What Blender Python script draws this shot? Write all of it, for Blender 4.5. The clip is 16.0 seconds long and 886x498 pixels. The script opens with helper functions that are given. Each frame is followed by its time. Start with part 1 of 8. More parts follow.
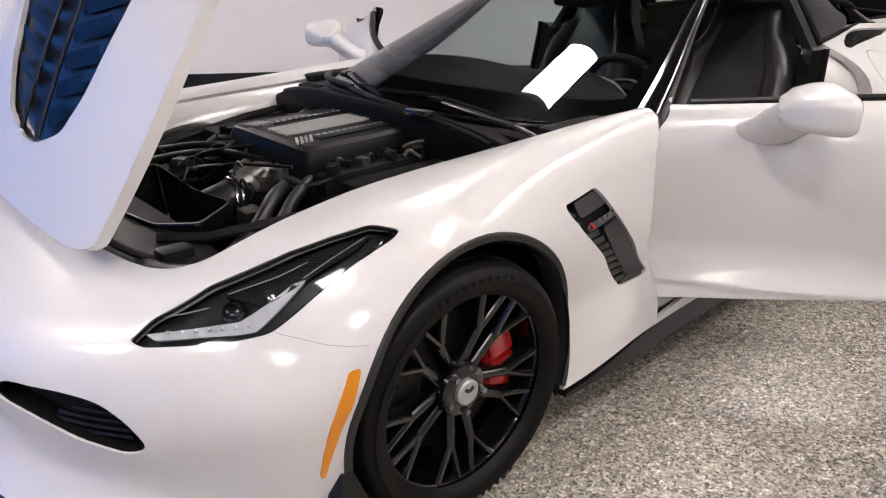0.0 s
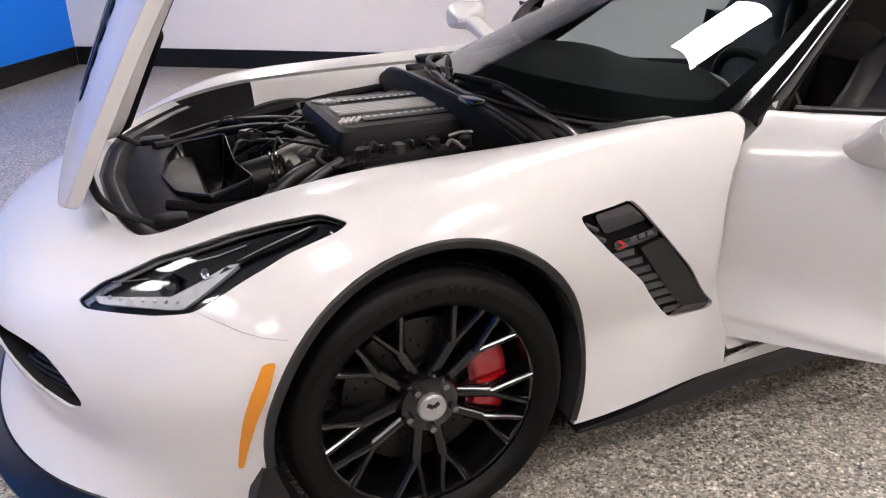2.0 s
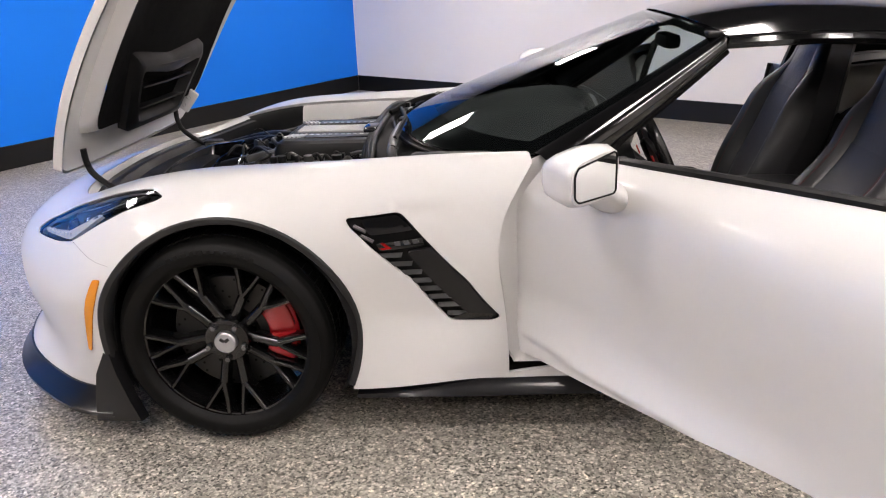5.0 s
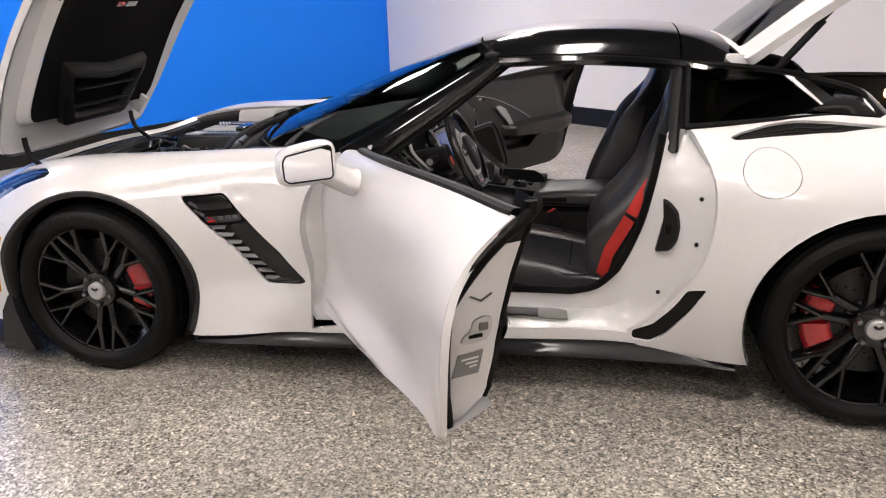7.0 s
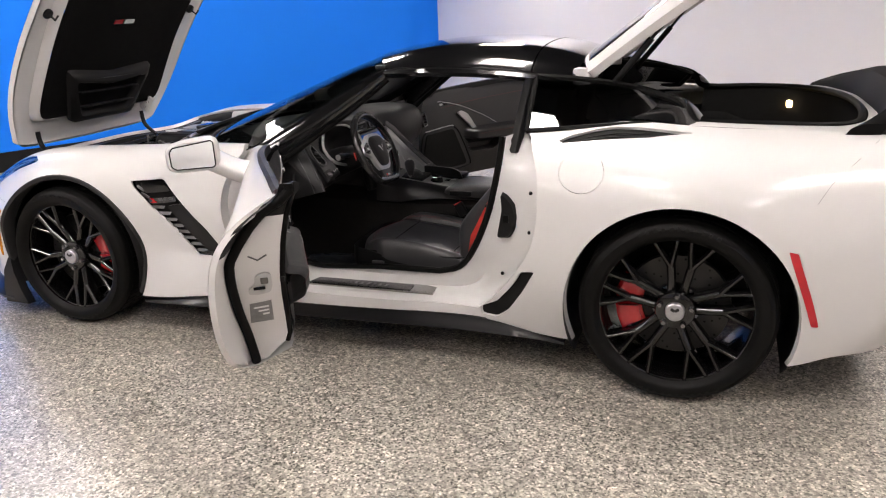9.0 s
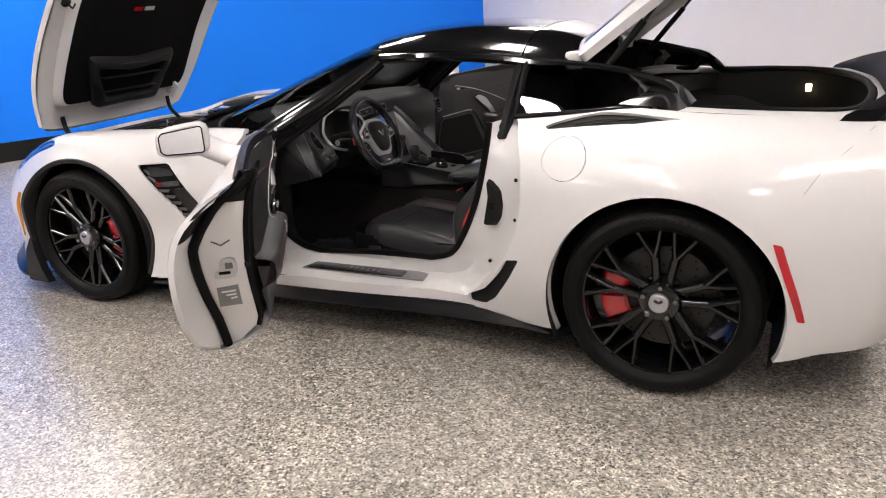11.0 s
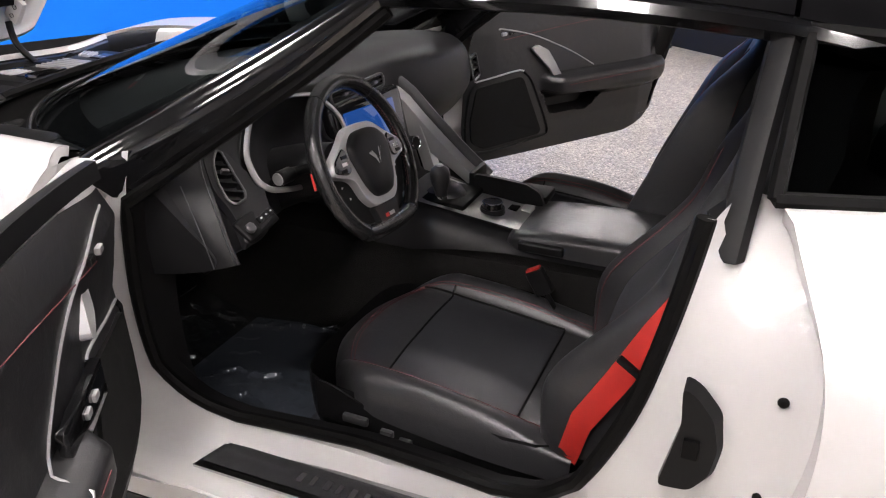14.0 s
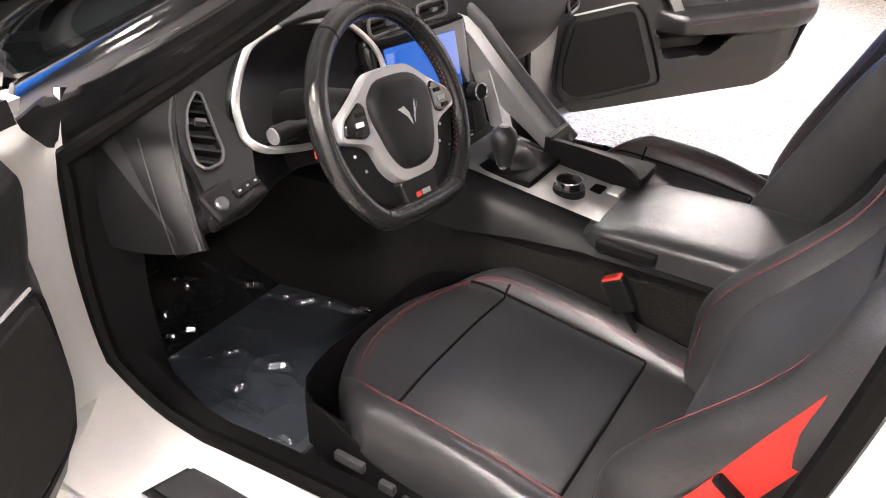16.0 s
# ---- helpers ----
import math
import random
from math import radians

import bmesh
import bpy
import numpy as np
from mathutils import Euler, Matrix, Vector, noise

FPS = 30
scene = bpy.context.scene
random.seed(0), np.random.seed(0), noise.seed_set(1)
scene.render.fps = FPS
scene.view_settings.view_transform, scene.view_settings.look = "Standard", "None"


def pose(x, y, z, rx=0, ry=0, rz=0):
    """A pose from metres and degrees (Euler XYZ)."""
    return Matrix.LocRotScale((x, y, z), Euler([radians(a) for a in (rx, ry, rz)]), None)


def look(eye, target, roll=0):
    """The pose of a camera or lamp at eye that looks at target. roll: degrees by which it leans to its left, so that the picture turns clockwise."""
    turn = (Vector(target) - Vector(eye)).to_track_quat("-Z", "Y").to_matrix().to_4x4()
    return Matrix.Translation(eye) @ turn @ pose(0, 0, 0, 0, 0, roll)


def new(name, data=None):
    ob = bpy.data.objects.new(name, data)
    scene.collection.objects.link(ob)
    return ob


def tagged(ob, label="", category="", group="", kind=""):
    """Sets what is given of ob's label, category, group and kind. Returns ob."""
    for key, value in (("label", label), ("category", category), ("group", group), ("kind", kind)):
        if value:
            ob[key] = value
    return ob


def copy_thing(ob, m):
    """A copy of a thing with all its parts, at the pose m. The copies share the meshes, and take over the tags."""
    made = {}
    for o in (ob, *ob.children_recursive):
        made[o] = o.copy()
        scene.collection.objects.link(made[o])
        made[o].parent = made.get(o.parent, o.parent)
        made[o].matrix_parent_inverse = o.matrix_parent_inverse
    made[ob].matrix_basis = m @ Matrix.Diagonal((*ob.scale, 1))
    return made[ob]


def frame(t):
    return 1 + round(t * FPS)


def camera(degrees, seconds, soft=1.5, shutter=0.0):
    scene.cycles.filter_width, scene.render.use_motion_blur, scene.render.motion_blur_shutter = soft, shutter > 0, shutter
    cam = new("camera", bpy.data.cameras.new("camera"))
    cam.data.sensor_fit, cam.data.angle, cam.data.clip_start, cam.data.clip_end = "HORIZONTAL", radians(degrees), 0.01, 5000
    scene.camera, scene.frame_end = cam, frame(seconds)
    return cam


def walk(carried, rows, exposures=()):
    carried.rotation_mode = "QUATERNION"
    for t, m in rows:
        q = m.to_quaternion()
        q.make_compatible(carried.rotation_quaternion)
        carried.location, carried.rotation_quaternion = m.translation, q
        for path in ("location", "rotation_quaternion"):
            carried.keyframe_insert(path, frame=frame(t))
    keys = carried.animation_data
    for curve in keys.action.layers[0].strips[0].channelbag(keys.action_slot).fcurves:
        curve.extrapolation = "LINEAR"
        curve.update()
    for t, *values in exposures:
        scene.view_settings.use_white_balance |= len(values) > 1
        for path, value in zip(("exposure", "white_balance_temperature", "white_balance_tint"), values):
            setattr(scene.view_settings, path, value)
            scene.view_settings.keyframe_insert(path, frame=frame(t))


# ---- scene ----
cam = camera(60.2, 16.0, soft=1.15)
PATH = [
    (0, (-1.061, -2.054, 1.346), (0.146, -0.655, 0.581), -0.8),
    (0.5, (-0.964, -1.935, 1.341), (0.175, -0.484, 0.569), -0.4),
    (1, (-0.787, -1.938, 1.315), (0.219, -0.404, 0.52), -0.3),
    (1.5, (-0.621, -2.046, 1.307), (0.225, -0.415, 0.518), -0.7),
    (2, (-0.493, -2.223, 1.306), (0.189, -0.516, 0.52), -1.2),
    (2.5, (-0.272, -2.326, 1.296), (0.237, -0.557, 0.517), -1.9),
    (3, (-0.072, -2.45, 1.301), (0.287, -0.631, 0.551), -2.3),
    (3.2, (0.013, -2.534, 1.286), (0.298, -0.694, 0.556), -2.5),
    (5.3, (0.994, -2.928, 1.342), (0.774, -1.057, 0.673), -2.2),
    (5.5, (1.107, -2.941, 1.323), (0.845, -1.073, 0.659), -2.3),
    (6, (1.352, -3.052, 1.36), (1.046, -1.187, 0.705), -2.1),
    (6.5, (1.612, -3.231, 1.375), (1.257, -1.374, 0.723), -2.0),
    (7, (1.866, -3.276, 1.36), (1.463, -1.422, 0.725), -1.8),
    (7.5, (2.095, -3.294, 1.38), (1.64, -1.452, 0.748), -1.7),
    (8, (2.316, -3.403, 1.378), (1.807, -1.572, 0.754), -1.6),
    (8.5, (2.55, -3.481, 1.402), (1.96, -1.672, 0.785), -1.8),
    (9, (2.822, -3.49, 1.4), (2.156, -1.708, 0.783), -2.2),
    (9.2, (2.889, -3.509, 1.404), (2.199, -1.735, 0.791), -2.4),
    (11.3, (3.086, -3.277, 1.391), (2.268, -1.576, 0.729), -3.1),
    (11.5, (2.981, -3.197, 1.386), (2.178, -1.492, 0.715), -3.4),
    (12, (2.807, -2.967, 1.379), (2.037, -1.26, 0.678), -3.4),
    (12.5, (2.628, -2.616, 1.373), (1.891, -0.907, 0.639), -3.3),
    (13, (2.409, -2.338, 1.356), (1.701, -0.635, 0.581), -2.7),
    (13.5, (2.239, -1.989, 1.326), (1.54, -0.304, 0.506), -1.6),
    (14, (2.102, -1.673, 1.291), (1.374, -0.026, 0.421), -0.3),
    (14.5, (1.976, -1.416, 1.252), (1.212, 0.18, 0.32), 1.3),
    (15, (1.942, -1.206, 1.186), (1.093, 0.302, 0.183), 1.7),
    (15.5, (1.951, -1.154, 1.16), (1.067, 0.312, 0.126), 1.9),
    (16, (1.997, -1.251, 1.206), (1.091, 0.197, 0.167), 1.2),
]
walk(cam, [(t, look(eye, target, roll)) for t, eye, target, roll in PATH],
     exposures=[(0, -.08, 6700, 15), (3, .03, 6650, 15), (5.5, .05, 6750, 14), (9, .04, 6750, 14), (12.5, .18, 6600, 14), (13.5, .32, 6550, 15), (14, .48, 6550, 15), (14.5, 1.05, 6550, 15), (15, 1.75, 6650, 15), (16, 1.85, 6900, 15)])

# ---- light ----
world = bpy.data.worlds.new("world")
scene.world = world
world.use_nodes = True
world.node_tree.nodes["Background"].inputs[0].default_value = (0.9, 0.95, 1.0, 1)
world.node_tree.nodes["Background"].inputs[1].default_value = 0.05
scene.view_settings.exposure = 0.0


# ---- materials ----
def material(name, colour, rough=0.5, metal=0.0, coat=0.0, coat_rough=0.03, spec=0.5, bump=None, vary=None, emit=None, sheen=0.0):
    """A surface with grain (bump: scale, strength, distance) and a slow change of tone (vary: scale, amount)."""
    m = bpy.data.materials.new(name)
    m.use_nodes = True
    nt = m.node_tree
    b = nt.nodes["Principled BSDF"]
    b.inputs["Base Color"].default_value = (*colour, 1)
    b.inputs["Roughness"].default_value = rough
    b.inputs["Metallic"].default_value = metal
    b.inputs["Coat Weight"].default_value = coat
    b.inputs["Coat Roughness"].default_value = coat_rough
    b.inputs["Specular IOR Level"].default_value = spec
    b.inputs["Sheen Weight"].default_value = sheen
    if emit:
        b.inputs["Emission Color"].default_value = (*emit[0], 1)
        b.inputs["Emission Strength"].default_value = emit[1]
    co = nt.nodes.new("ShaderNodeTexCoord").outputs["Object"]
    if vary:
        n = nt.nodes.new("ShaderNodeTexNoise")
        n.inputs["Scale"].default_value, n.inputs["Detail"].default_value = vary[0], 5
        nt.links.new(co, n.inputs["Vector"])
        mix = nt.nodes.new("ShaderNodeMix")
        mix.data_type = "RGBA"
        mix.inputs[6].default_value = (*[c * (1 - vary[1]) for c in colour], 1)
        mix.inputs[7].default_value = (*[min(1, c * (1 + vary[1])) for c in colour], 1)
        nt.links.new(n.outputs["Fac"], mix.inputs[0])
        nt.links.new(mix.outputs[2], b.inputs["Base Color"])
        r = nt.nodes.new("ShaderNodeMapRange")
        r.inputs["To Min"].default_value, r.inputs["To Max"].default_value = max(0, rough * 0.8), min(1, rough * 1.2)
        nt.links.new(n.outputs["Fac"], r.inputs["Value"])
        nt.links.new(r.outputs["Result"], b.inputs["Roughness"])
    if bump:
        n = nt.nodes.new("ShaderNodeTexNoise")
        n.inputs["Scale"].default_value, n.inputs["Detail"].default_value = bump[0], 3
        nt.links.new(co, n.inputs["Vector"])
        bp = nt.nodes.new("ShaderNodeBump")
        bp.inputs["Strength"].default_value, bp.inputs["Distance"].default_value = bump[1], bump[2]
        nt.links.new(n.outputs["Fac"], bp.inputs["Height"])
        nt.links.new(bp.outputs["Normal"], b.inputs["Normal"])
    return m


def leather(name, colour, rough):
    """Grained hide with soft wrinkles and worn, shinier patches."""
    m = material(name, colour, rough, spec=0.55, vary=(9, 0.25), bump=(420, 0.28, 0.0009))
    nt = m.node_tree
    fine = nt.nodes["Bump"]
    n = nt.nodes.new("ShaderNodeTexNoise")
    n.inputs["Scale"].default_value, n.inputs["Detail"].default_value, n.inputs["Distortion"].default_value = 26, 4, 1.2
    nt.links.new(nt.nodes["Texture Coordinate"].outputs["Object"], n.inputs["Vector"])
    soft_bump = nt.nodes.new("ShaderNodeBump")
    soft_bump.inputs["Strength"].default_value, soft_bump.inputs["Distance"].default_value = 0.3, 0.003
    nt.links.new(n.outputs["Fac"], soft_bump.inputs["Height"])
    nt.links.new(soft_bump.outputs["Normal"], fine.inputs["Normal"])
    return m


def glass_like(name, tint, clear, rough=0.0):
    """A thin pane: it lets through a share of the light, tinted, and mirrors the rest by its gloss."""
    m = bpy.data.materials.new(name)
    m.use_nodes = True
    nt = m.node_tree
    nt.nodes.remove(nt.nodes["Principled BSDF"])
    out = nt.nodes["Material Output"]
    tr = nt.nodes.new("ShaderNodeBsdfTransparent")
    tr.inputs[0].default_value = (*[c * clear for c in tint], 1)
    gl = nt.nodes.new("ShaderNodeBsdfGlossy")
    gl.inputs["Roughness"].default_value = rough
    gl.inputs["Color"].default_value = (0.95, 0.97, 0.98, 1)
    fr = nt.nodes.new("ShaderNodeFresnel")
    fr.inputs["IOR"].default_value = 1.55
    mx = nt.nodes.new("ShaderNodeMixShader")
    nt.links.new(fr.outputs[0], mx.inputs[0])
    nt.links.new(tr.outputs[0], mx.inputs[1])
    nt.links.new(gl.outputs[0], mx.inputs[2])
    nt.links.new(mx.outputs[0], out.inputs[0])
    return m


def flake_floor():
    """Grey epoxy with broadcast colour flakes under a clear coat."""
    m = material("epoxy_flake", (0.3, 0.29, 0.28), rough=0.3, coat=0.35, coat_rough=0.12)
    nt = m.node_tree
    b = nt.nodes["Principled BSDF"]
    co = nt.nodes.new("ShaderNodeTexCoord").outputs["Object"]
    tones = []
    for scale, stops in ((150, ((0, 0.075), (0.10, 0.175), (0.28, 0.29), (0.58, 0.39), (0.80, 0.51), (0.93, 0.68))),
                         (70, ((0, 0.7), (0.25, 0.95), (0.6, 1.05), (0.9, 1.3)))):
        v = nt.nodes.new("ShaderNodeTexVoronoi")
        v.inputs["Scale"].default_value = scale
        v.inputs["Randomness"].default_value = 1.0
        nt.links.new(co, v.inputs["Vector"])
        sep = nt.nodes.new("ShaderNodeSeparateColor")
        nt.links.new(v.outputs["Color"], sep.inputs[0])
        ramp = nt.nodes.new("ShaderNodeValToRGB")
        ramp.color_ramp.interpolation = "CONSTANT"
        while len(ramp.color_ramp.elements) < len(stops):
            ramp.color_ramp.elements.new(0.5)
        for e, (at, g) in zip(ramp.color_ramp.elements, stops):
            e.position, e.color = at, (g, g * 0.955, g * 0.89, 1)
        nt.links.new(sep.outputs[0], ramp.inputs[0])
        tones.append(ramp.outputs[0])
    cloud = nt.nodes.new("ShaderNodeTexNoise")
    cloud.inputs["Scale"].default_value, cloud.inputs["Detail"].default_value = 2.2, 6
    nt.links.new(co, cloud.inputs["Vector"])
    cr = nt.nodes.new("ShaderNodeMapRange")
    cr.inputs["From Min"].default_value, cr.inputs["From Max"].default_value = 0.3, 0.7
    cr.inputs["To Min"].default_value, cr.inputs["To Max"].default_value = 0.86, 1.12
    nt.links.new(cloud.outputs["Fac"], cr.inputs["Value"])
    a = nt.nodes.new("ShaderNodeMix")
    a.data_type, a.blend_type = "RGBA", "MULTIPLY"
    a.inputs[0].default_value = 1
    nt.links.new(tones[0], a.inputs[6])
    nt.links.new(tones[1], a.inputs[7])
    c = nt.nodes.new("ShaderNodeMix")
    c.data_type, c.blend_type = "RGBA", "MULTIPLY"
    c.inputs[0].default_value = 1
    nt.links.new(a.outputs[2], c.inputs[6])
    nt.links.new(cr.outputs["Result"], c.inputs[7])
    nt.links.new(c.outputs[2], b.inputs["Base Color"])
    bn = nt.nodes.new("ShaderNodeTexNoise")
    bn.inputs["Scale"].default_value, bn.inputs["Detail"].default_value = 160, 4
    nt.links.new(co, bn.inputs["Vector"])
    bp = nt.nodes.new("ShaderNodeBump")
    bp.inputs["Strength"].default_value, bp.inputs["Distance"].default_value = 0.35, 0.002
    nt.links.new(bn.outputs["Fac"], bp.inputs["Height"])
    nt.links.new(bp.outputs["Normal"], b.inputs["Normal"])
    nt.links.new(bp.outputs["Normal"], b.inputs["Coat Normal"])
    return m


WHITE = material("white_paint", (0.575, 0.564, 0.560), rough=0.35, coat=0.6, coat_rough=0.09)
JAMB = material("white_jamb_paint", (0.555, 0.544, 0.540), rough=0.4, coat=0.5, coat_rough=0.1, bump=(60, 0.05, 0.002))
GLOSS = material("gloss_black", (0.004, 0.004, 0.0045), rough=0.12, coat=0.8, coat_rough=0.02)
CARBON = material("painted_carbon", (0.006, 0.006, 0.007), rough=0.3, spec=0.3, coat=0.25, coat_rough=0.06, bump=(300, 0.06, 0.001))
PLASTIC = material("black_plastic", (0.0075, 0.0075, 0.008), rough=0.45, spec=0.16, bump=(700, 0.2, 0.0006), vary=(8, 0.15))
FLARE = material("grey_flare_plastic", (0.02, 0.02, 0.021), rough=0.5, spec=0.25, bump=(600, 0.15, 0.0006), vary=(6, 0.1))
RUBBER = material("tyre_rubber", (0.003, 0.003, 0.003), rough=0.5, spec=0.14, bump=(250, 0.15, 0.001), vary=(15, 0.25))
SEAL = material("rubber_seal", (0.003, 0.003, 0.003), rough=0.55, spec=0.1)
RIM = material("rim_gloss_black", (0.0025, 0.0025, 0.0027), rough=0.2, spec=0.3, coat=0.6, coat_rough=0.03)
STEEL = material("brake_steel", (0.045, 0.045, 0.045), rough=0.4, metal=1.0, bump=(120, 0.1, 0.001))
CHROME = material("chrome", (0.7, 0.7, 0.7), rough=0.12, metal=1.0)
ALLOY = material("cast_alloy", (0.15, 0.145, 0.135), rough=0.42, metal=0.9, bump=(90, 0.3, 0.002), vary=(30, 0.35))
SILVER = material("satin_silver", (0.42, 0.42, 0.42), rough=0.32, metal=0.5, vary=(20, 0.08))
CALIPER = material("red_caliper", (0.32, 0.005, 0.008), rough=0.22, coat=0.8)
RED = material("red_lens", (0.44, 0.008, 0.016), rough=0.22, coat=0.4)
AMBER = material("amber_lens", (0.62, 0.22, 0.004), rough=0.25, coat=0.5, bump=(220, 0.2, 0.001))
LEATHER = leather("black_leather", (0.027, 0.027, 0.029), 0.33)
SUEDE = material("perforated_leather", (0.028, 0.029, 0.033), rough=0.38, spec=0.45, bump=(900, 0.35, 0.0006), vary=(14, 0.2))
SOFT = material("soft_dash_skin", (0.009, 0.009, 0.010), rough=0.46, spec=0.30, bump=(500, 0.2, 0.0007), vary=(7, 0.15))
DOORSKIN = leather("door_trim_leather", (0.012, 0.012, 0.013), 0.38)
CARPET = material("black_carpet", (0.010, 0.010, 0.010), rough=0.95, spec=0.1, bump=(500, 0.8, 0.002), vary=(40, 0.3))
LINER = material("hood_liner_felt", (0.0028, 0.0028, 0.003), rough=0.95, spec=0.1, bump=(300, 0.6, 0.002), vary=(25, 0.3))
THREAD = material("red_thread", (0.13, 0.028, 0.032), rough=0.7)
BELT = material("red_belt_webbing", (0.55, 0.028, 0.022), rough=0.6, bump=(800, 0.5, 0.0005))
SEALER = material("dark_hose", (0.005, 0.005, 0.0055), rough=0.4, spec=0.3, bump=(150, 0.1, 0.001))
MIRROR = material("mirror_glass", (0.82, 0.82, 0.82), rough=0.01, metal=1.0)
PALE = material("pale_label", (0.62, 0.62, 0.62), rough=0.6)
GREYLABEL = material("grey_label", (0.16, 0.16, 0.16), rough=0.45, vary=(90, 0.35))
BLUEWALL = material("blue_wall_paint", (0.0006, 0.18, 0.80), rough=0.6, spec=0.2, bump=(90, 0.06, 0.002), vary=(1.1, 0.05))
WHITEWALL = material("white_wall_paint", (0.82, 0.79, 0.78), rough=0.6, bump=(90, 0.06, 0.002), vary=(0.9, 0.035))
BASE = material("black_wall_base", (0.006, 0.006, 0.0065), rough=0.4, spec=0.3, vary=(3, 0.2))
CEIL = material("ceiling_paint", (0.8, 0.79, 0.77), rough=0.85, vary=(1, 0.04))
PANEL = material("lamp_diffuser", (0.9, 0.9, 0.9), rough=0.5, emit=((1.0, 0.955, 0.915), 42.0))
FRAMEW = material("white_lamp_frame", (0.75, 0.75, 0.75), rough=0.4)
GLASS = glass_like("windscreen_glass", (0.74, 0.88, 0.86), 0.66)
GLASS.node_tree.nodes["Fresnel"].inputs["IOR"].default_value = 1.8
TINT = glass_like("tinted_glass", (0.40, 0.42, 0.43), 0.42)
TINT.node_tree.nodes["Fresnel"].inputs["IOR"].default_value = 2.4
CLEAR = glass_like("lamp_lens", (0.80, 0.84, 0.88), 0.85, 0.03)
CLEAR.node_tree.nodes["Fresnel"].inputs["IOR"].default_value = 1.4
HOUSING = material("lamp_housing", (0.014, 0.0145, 0.017), rough=0.32, spec=0.35, vary=(14, 0.4))
FLOOR = flake_floor()
# Blue emission stands in for the blue wall mirrored in the dark glass.
SCREEN = material("display_glass", (0.01, 0.02, 0.05), rough=0.08, coat=1.0, emit=((0.02, 0.17, 0.75), 0.22))
SILLLIGHT = material("sill_plate_metal", (0.5, 0.5, 0.5), rough=0.18, metal=1.0, bump=(400, 0.03, 0.0005))
FIN = material("vent_fin_gloss", (0.10, 0.10, 0.104), rough=0.3, metal=0.5)

# ---- builders ----
from mathutils.geometry import delaunay_2d_cdt


def finish(name, me, mat, parent, label=""):
    me.materials.append(mat)
    ob = new(name, me)
    ob.parent = parent
    if label:
        ob["label"] = label
    return ob


def part(name, bm, mat, parent, label="", smooth=True):
    """Links a bmesh as one mesh object under its thing or part."""
    me = bpy.data.meshes.new(name)
    bm.to_mesh(me)
    bm.free()
    if smooth:
        me.shade_smooth()
        me.set_sharp_from_angle(angle=radians(38))
    return finish(name, me, mat, parent, label)


def box(bm, x0, x1, y0, y1, z0, z1, bevel=0.0, m=None, seg=2):
    """A block between the limits, its edges rounded by bevel."""
    got = bmesh.ops.create_cube(bm, size=1)["verts"]
    for v in got:
        v.co = Vector((x0 + (v.co.x + 0.5) * (x1 - x0), y0 + (v.co.y + 0.5) * (y1 - y0), z0 + (v.co.z + 0.5) * (z1 - z0)))
    if bevel:
        edges = list({e for v in got for e in v.link_edges})
        got = list({v for f in bmesh.ops.bevel(bm, geom=edges, offset=bevel, segments=seg, profile=0.6, affect="EDGES")["faces"] for v in f.verts} | {v for v in got if v.is_valid})
    if m is not None:
        bmesh.ops.transform(bm, matrix=m, verts=got)
    return got


def tube(bm, pts, r, sides=10, closed=False, cap=True, flat=1.0):
    """A round bar along smooth points; r is a number or one number a point; flat squeezes it."""
    pts = [Vector(p) for p in pts]
    n = len(pts)
    rs = [r] * n if isinstance(r, (int, float)) else list(r)
    rings, up = [], None
    for i, p in enumerate(pts):
        a = pts[(i - 1) % n] if closed or i else p
        b = pts[(i + 1) % n] if closed or i < n - 1 else p
        d = (b - a).normalized()
        if up is None:
            up = Vector((0, 0, 1)) if abs(d.z) < 0.9 else Vector((1, 0, 0))
        side = d.cross(up).normalized()
        up = side.cross(d).normalized()
        rings.append([bm.verts.new(p + rs[i] * (math.cos(k * math.tau / sides) * side + flat * math.sin(k * math.tau / sides) * up)) for k in range(sides)])
    for i in range(n if closed else n - 1):
        a, b = rings[i], rings[(i + 1) % n]
        for k in range(sides):
            bm.faces.new((a[k], a[(k + 1) % sides], b[(k + 1) % sides], b[k]))
    if cap and not closed:
        bm.faces.new(rings[0][::-1])
        bm.faces.new(rings[-1])
    return rings


def spline(pts, per=8, closed=False):
    """Smooth points through the given ones (Catmull-Rom)."""
    pts = [Vector(p) for p in pts]
    n, out = len(pts), []
    for i in range(n if closed else n - 1):
        p1, p2 = pts[i], pts[(i + 1) % n]
        p0 = pts[(i - 1) % n] if closed or i else p1 * 2 - p2
        p3 = pts[(i + 2) % n] if closed or i < n - 2 else p2 * 2 - p1
        for k in range(per):
            t = k / per
            out.append(0.5 * (2 * p1 + (p2 - p0) * t + (2 * p0 - 5 * p1 + 4 * p2 - p3) * t * t + (3 * p1 - p0 - 3 * p2 + p3) * t**3))
    return out if closed else out + [pts[-1]]


def rounded(poly, r, steps=4):
    """A polygon of 2D points with its corners rounded by r."""
    out, n = [], len(poly)
    for i in range(n):
        p, a, b = (Vector(poly[j % n]) for j in (i, i - 1, i + 1))
        da, db = a - p, b - p
        c = min(r, da.length * 0.45, db.length * 0.45)
        s, e = p + da.normalized() * c, p + db.normalized() * c
        for k in range(steps + 1):
            t = k / steps
            out.append(tuple((1 - t) ** 2 * s + 2 * t * (1 - t) * p + t * t * e))
    return out


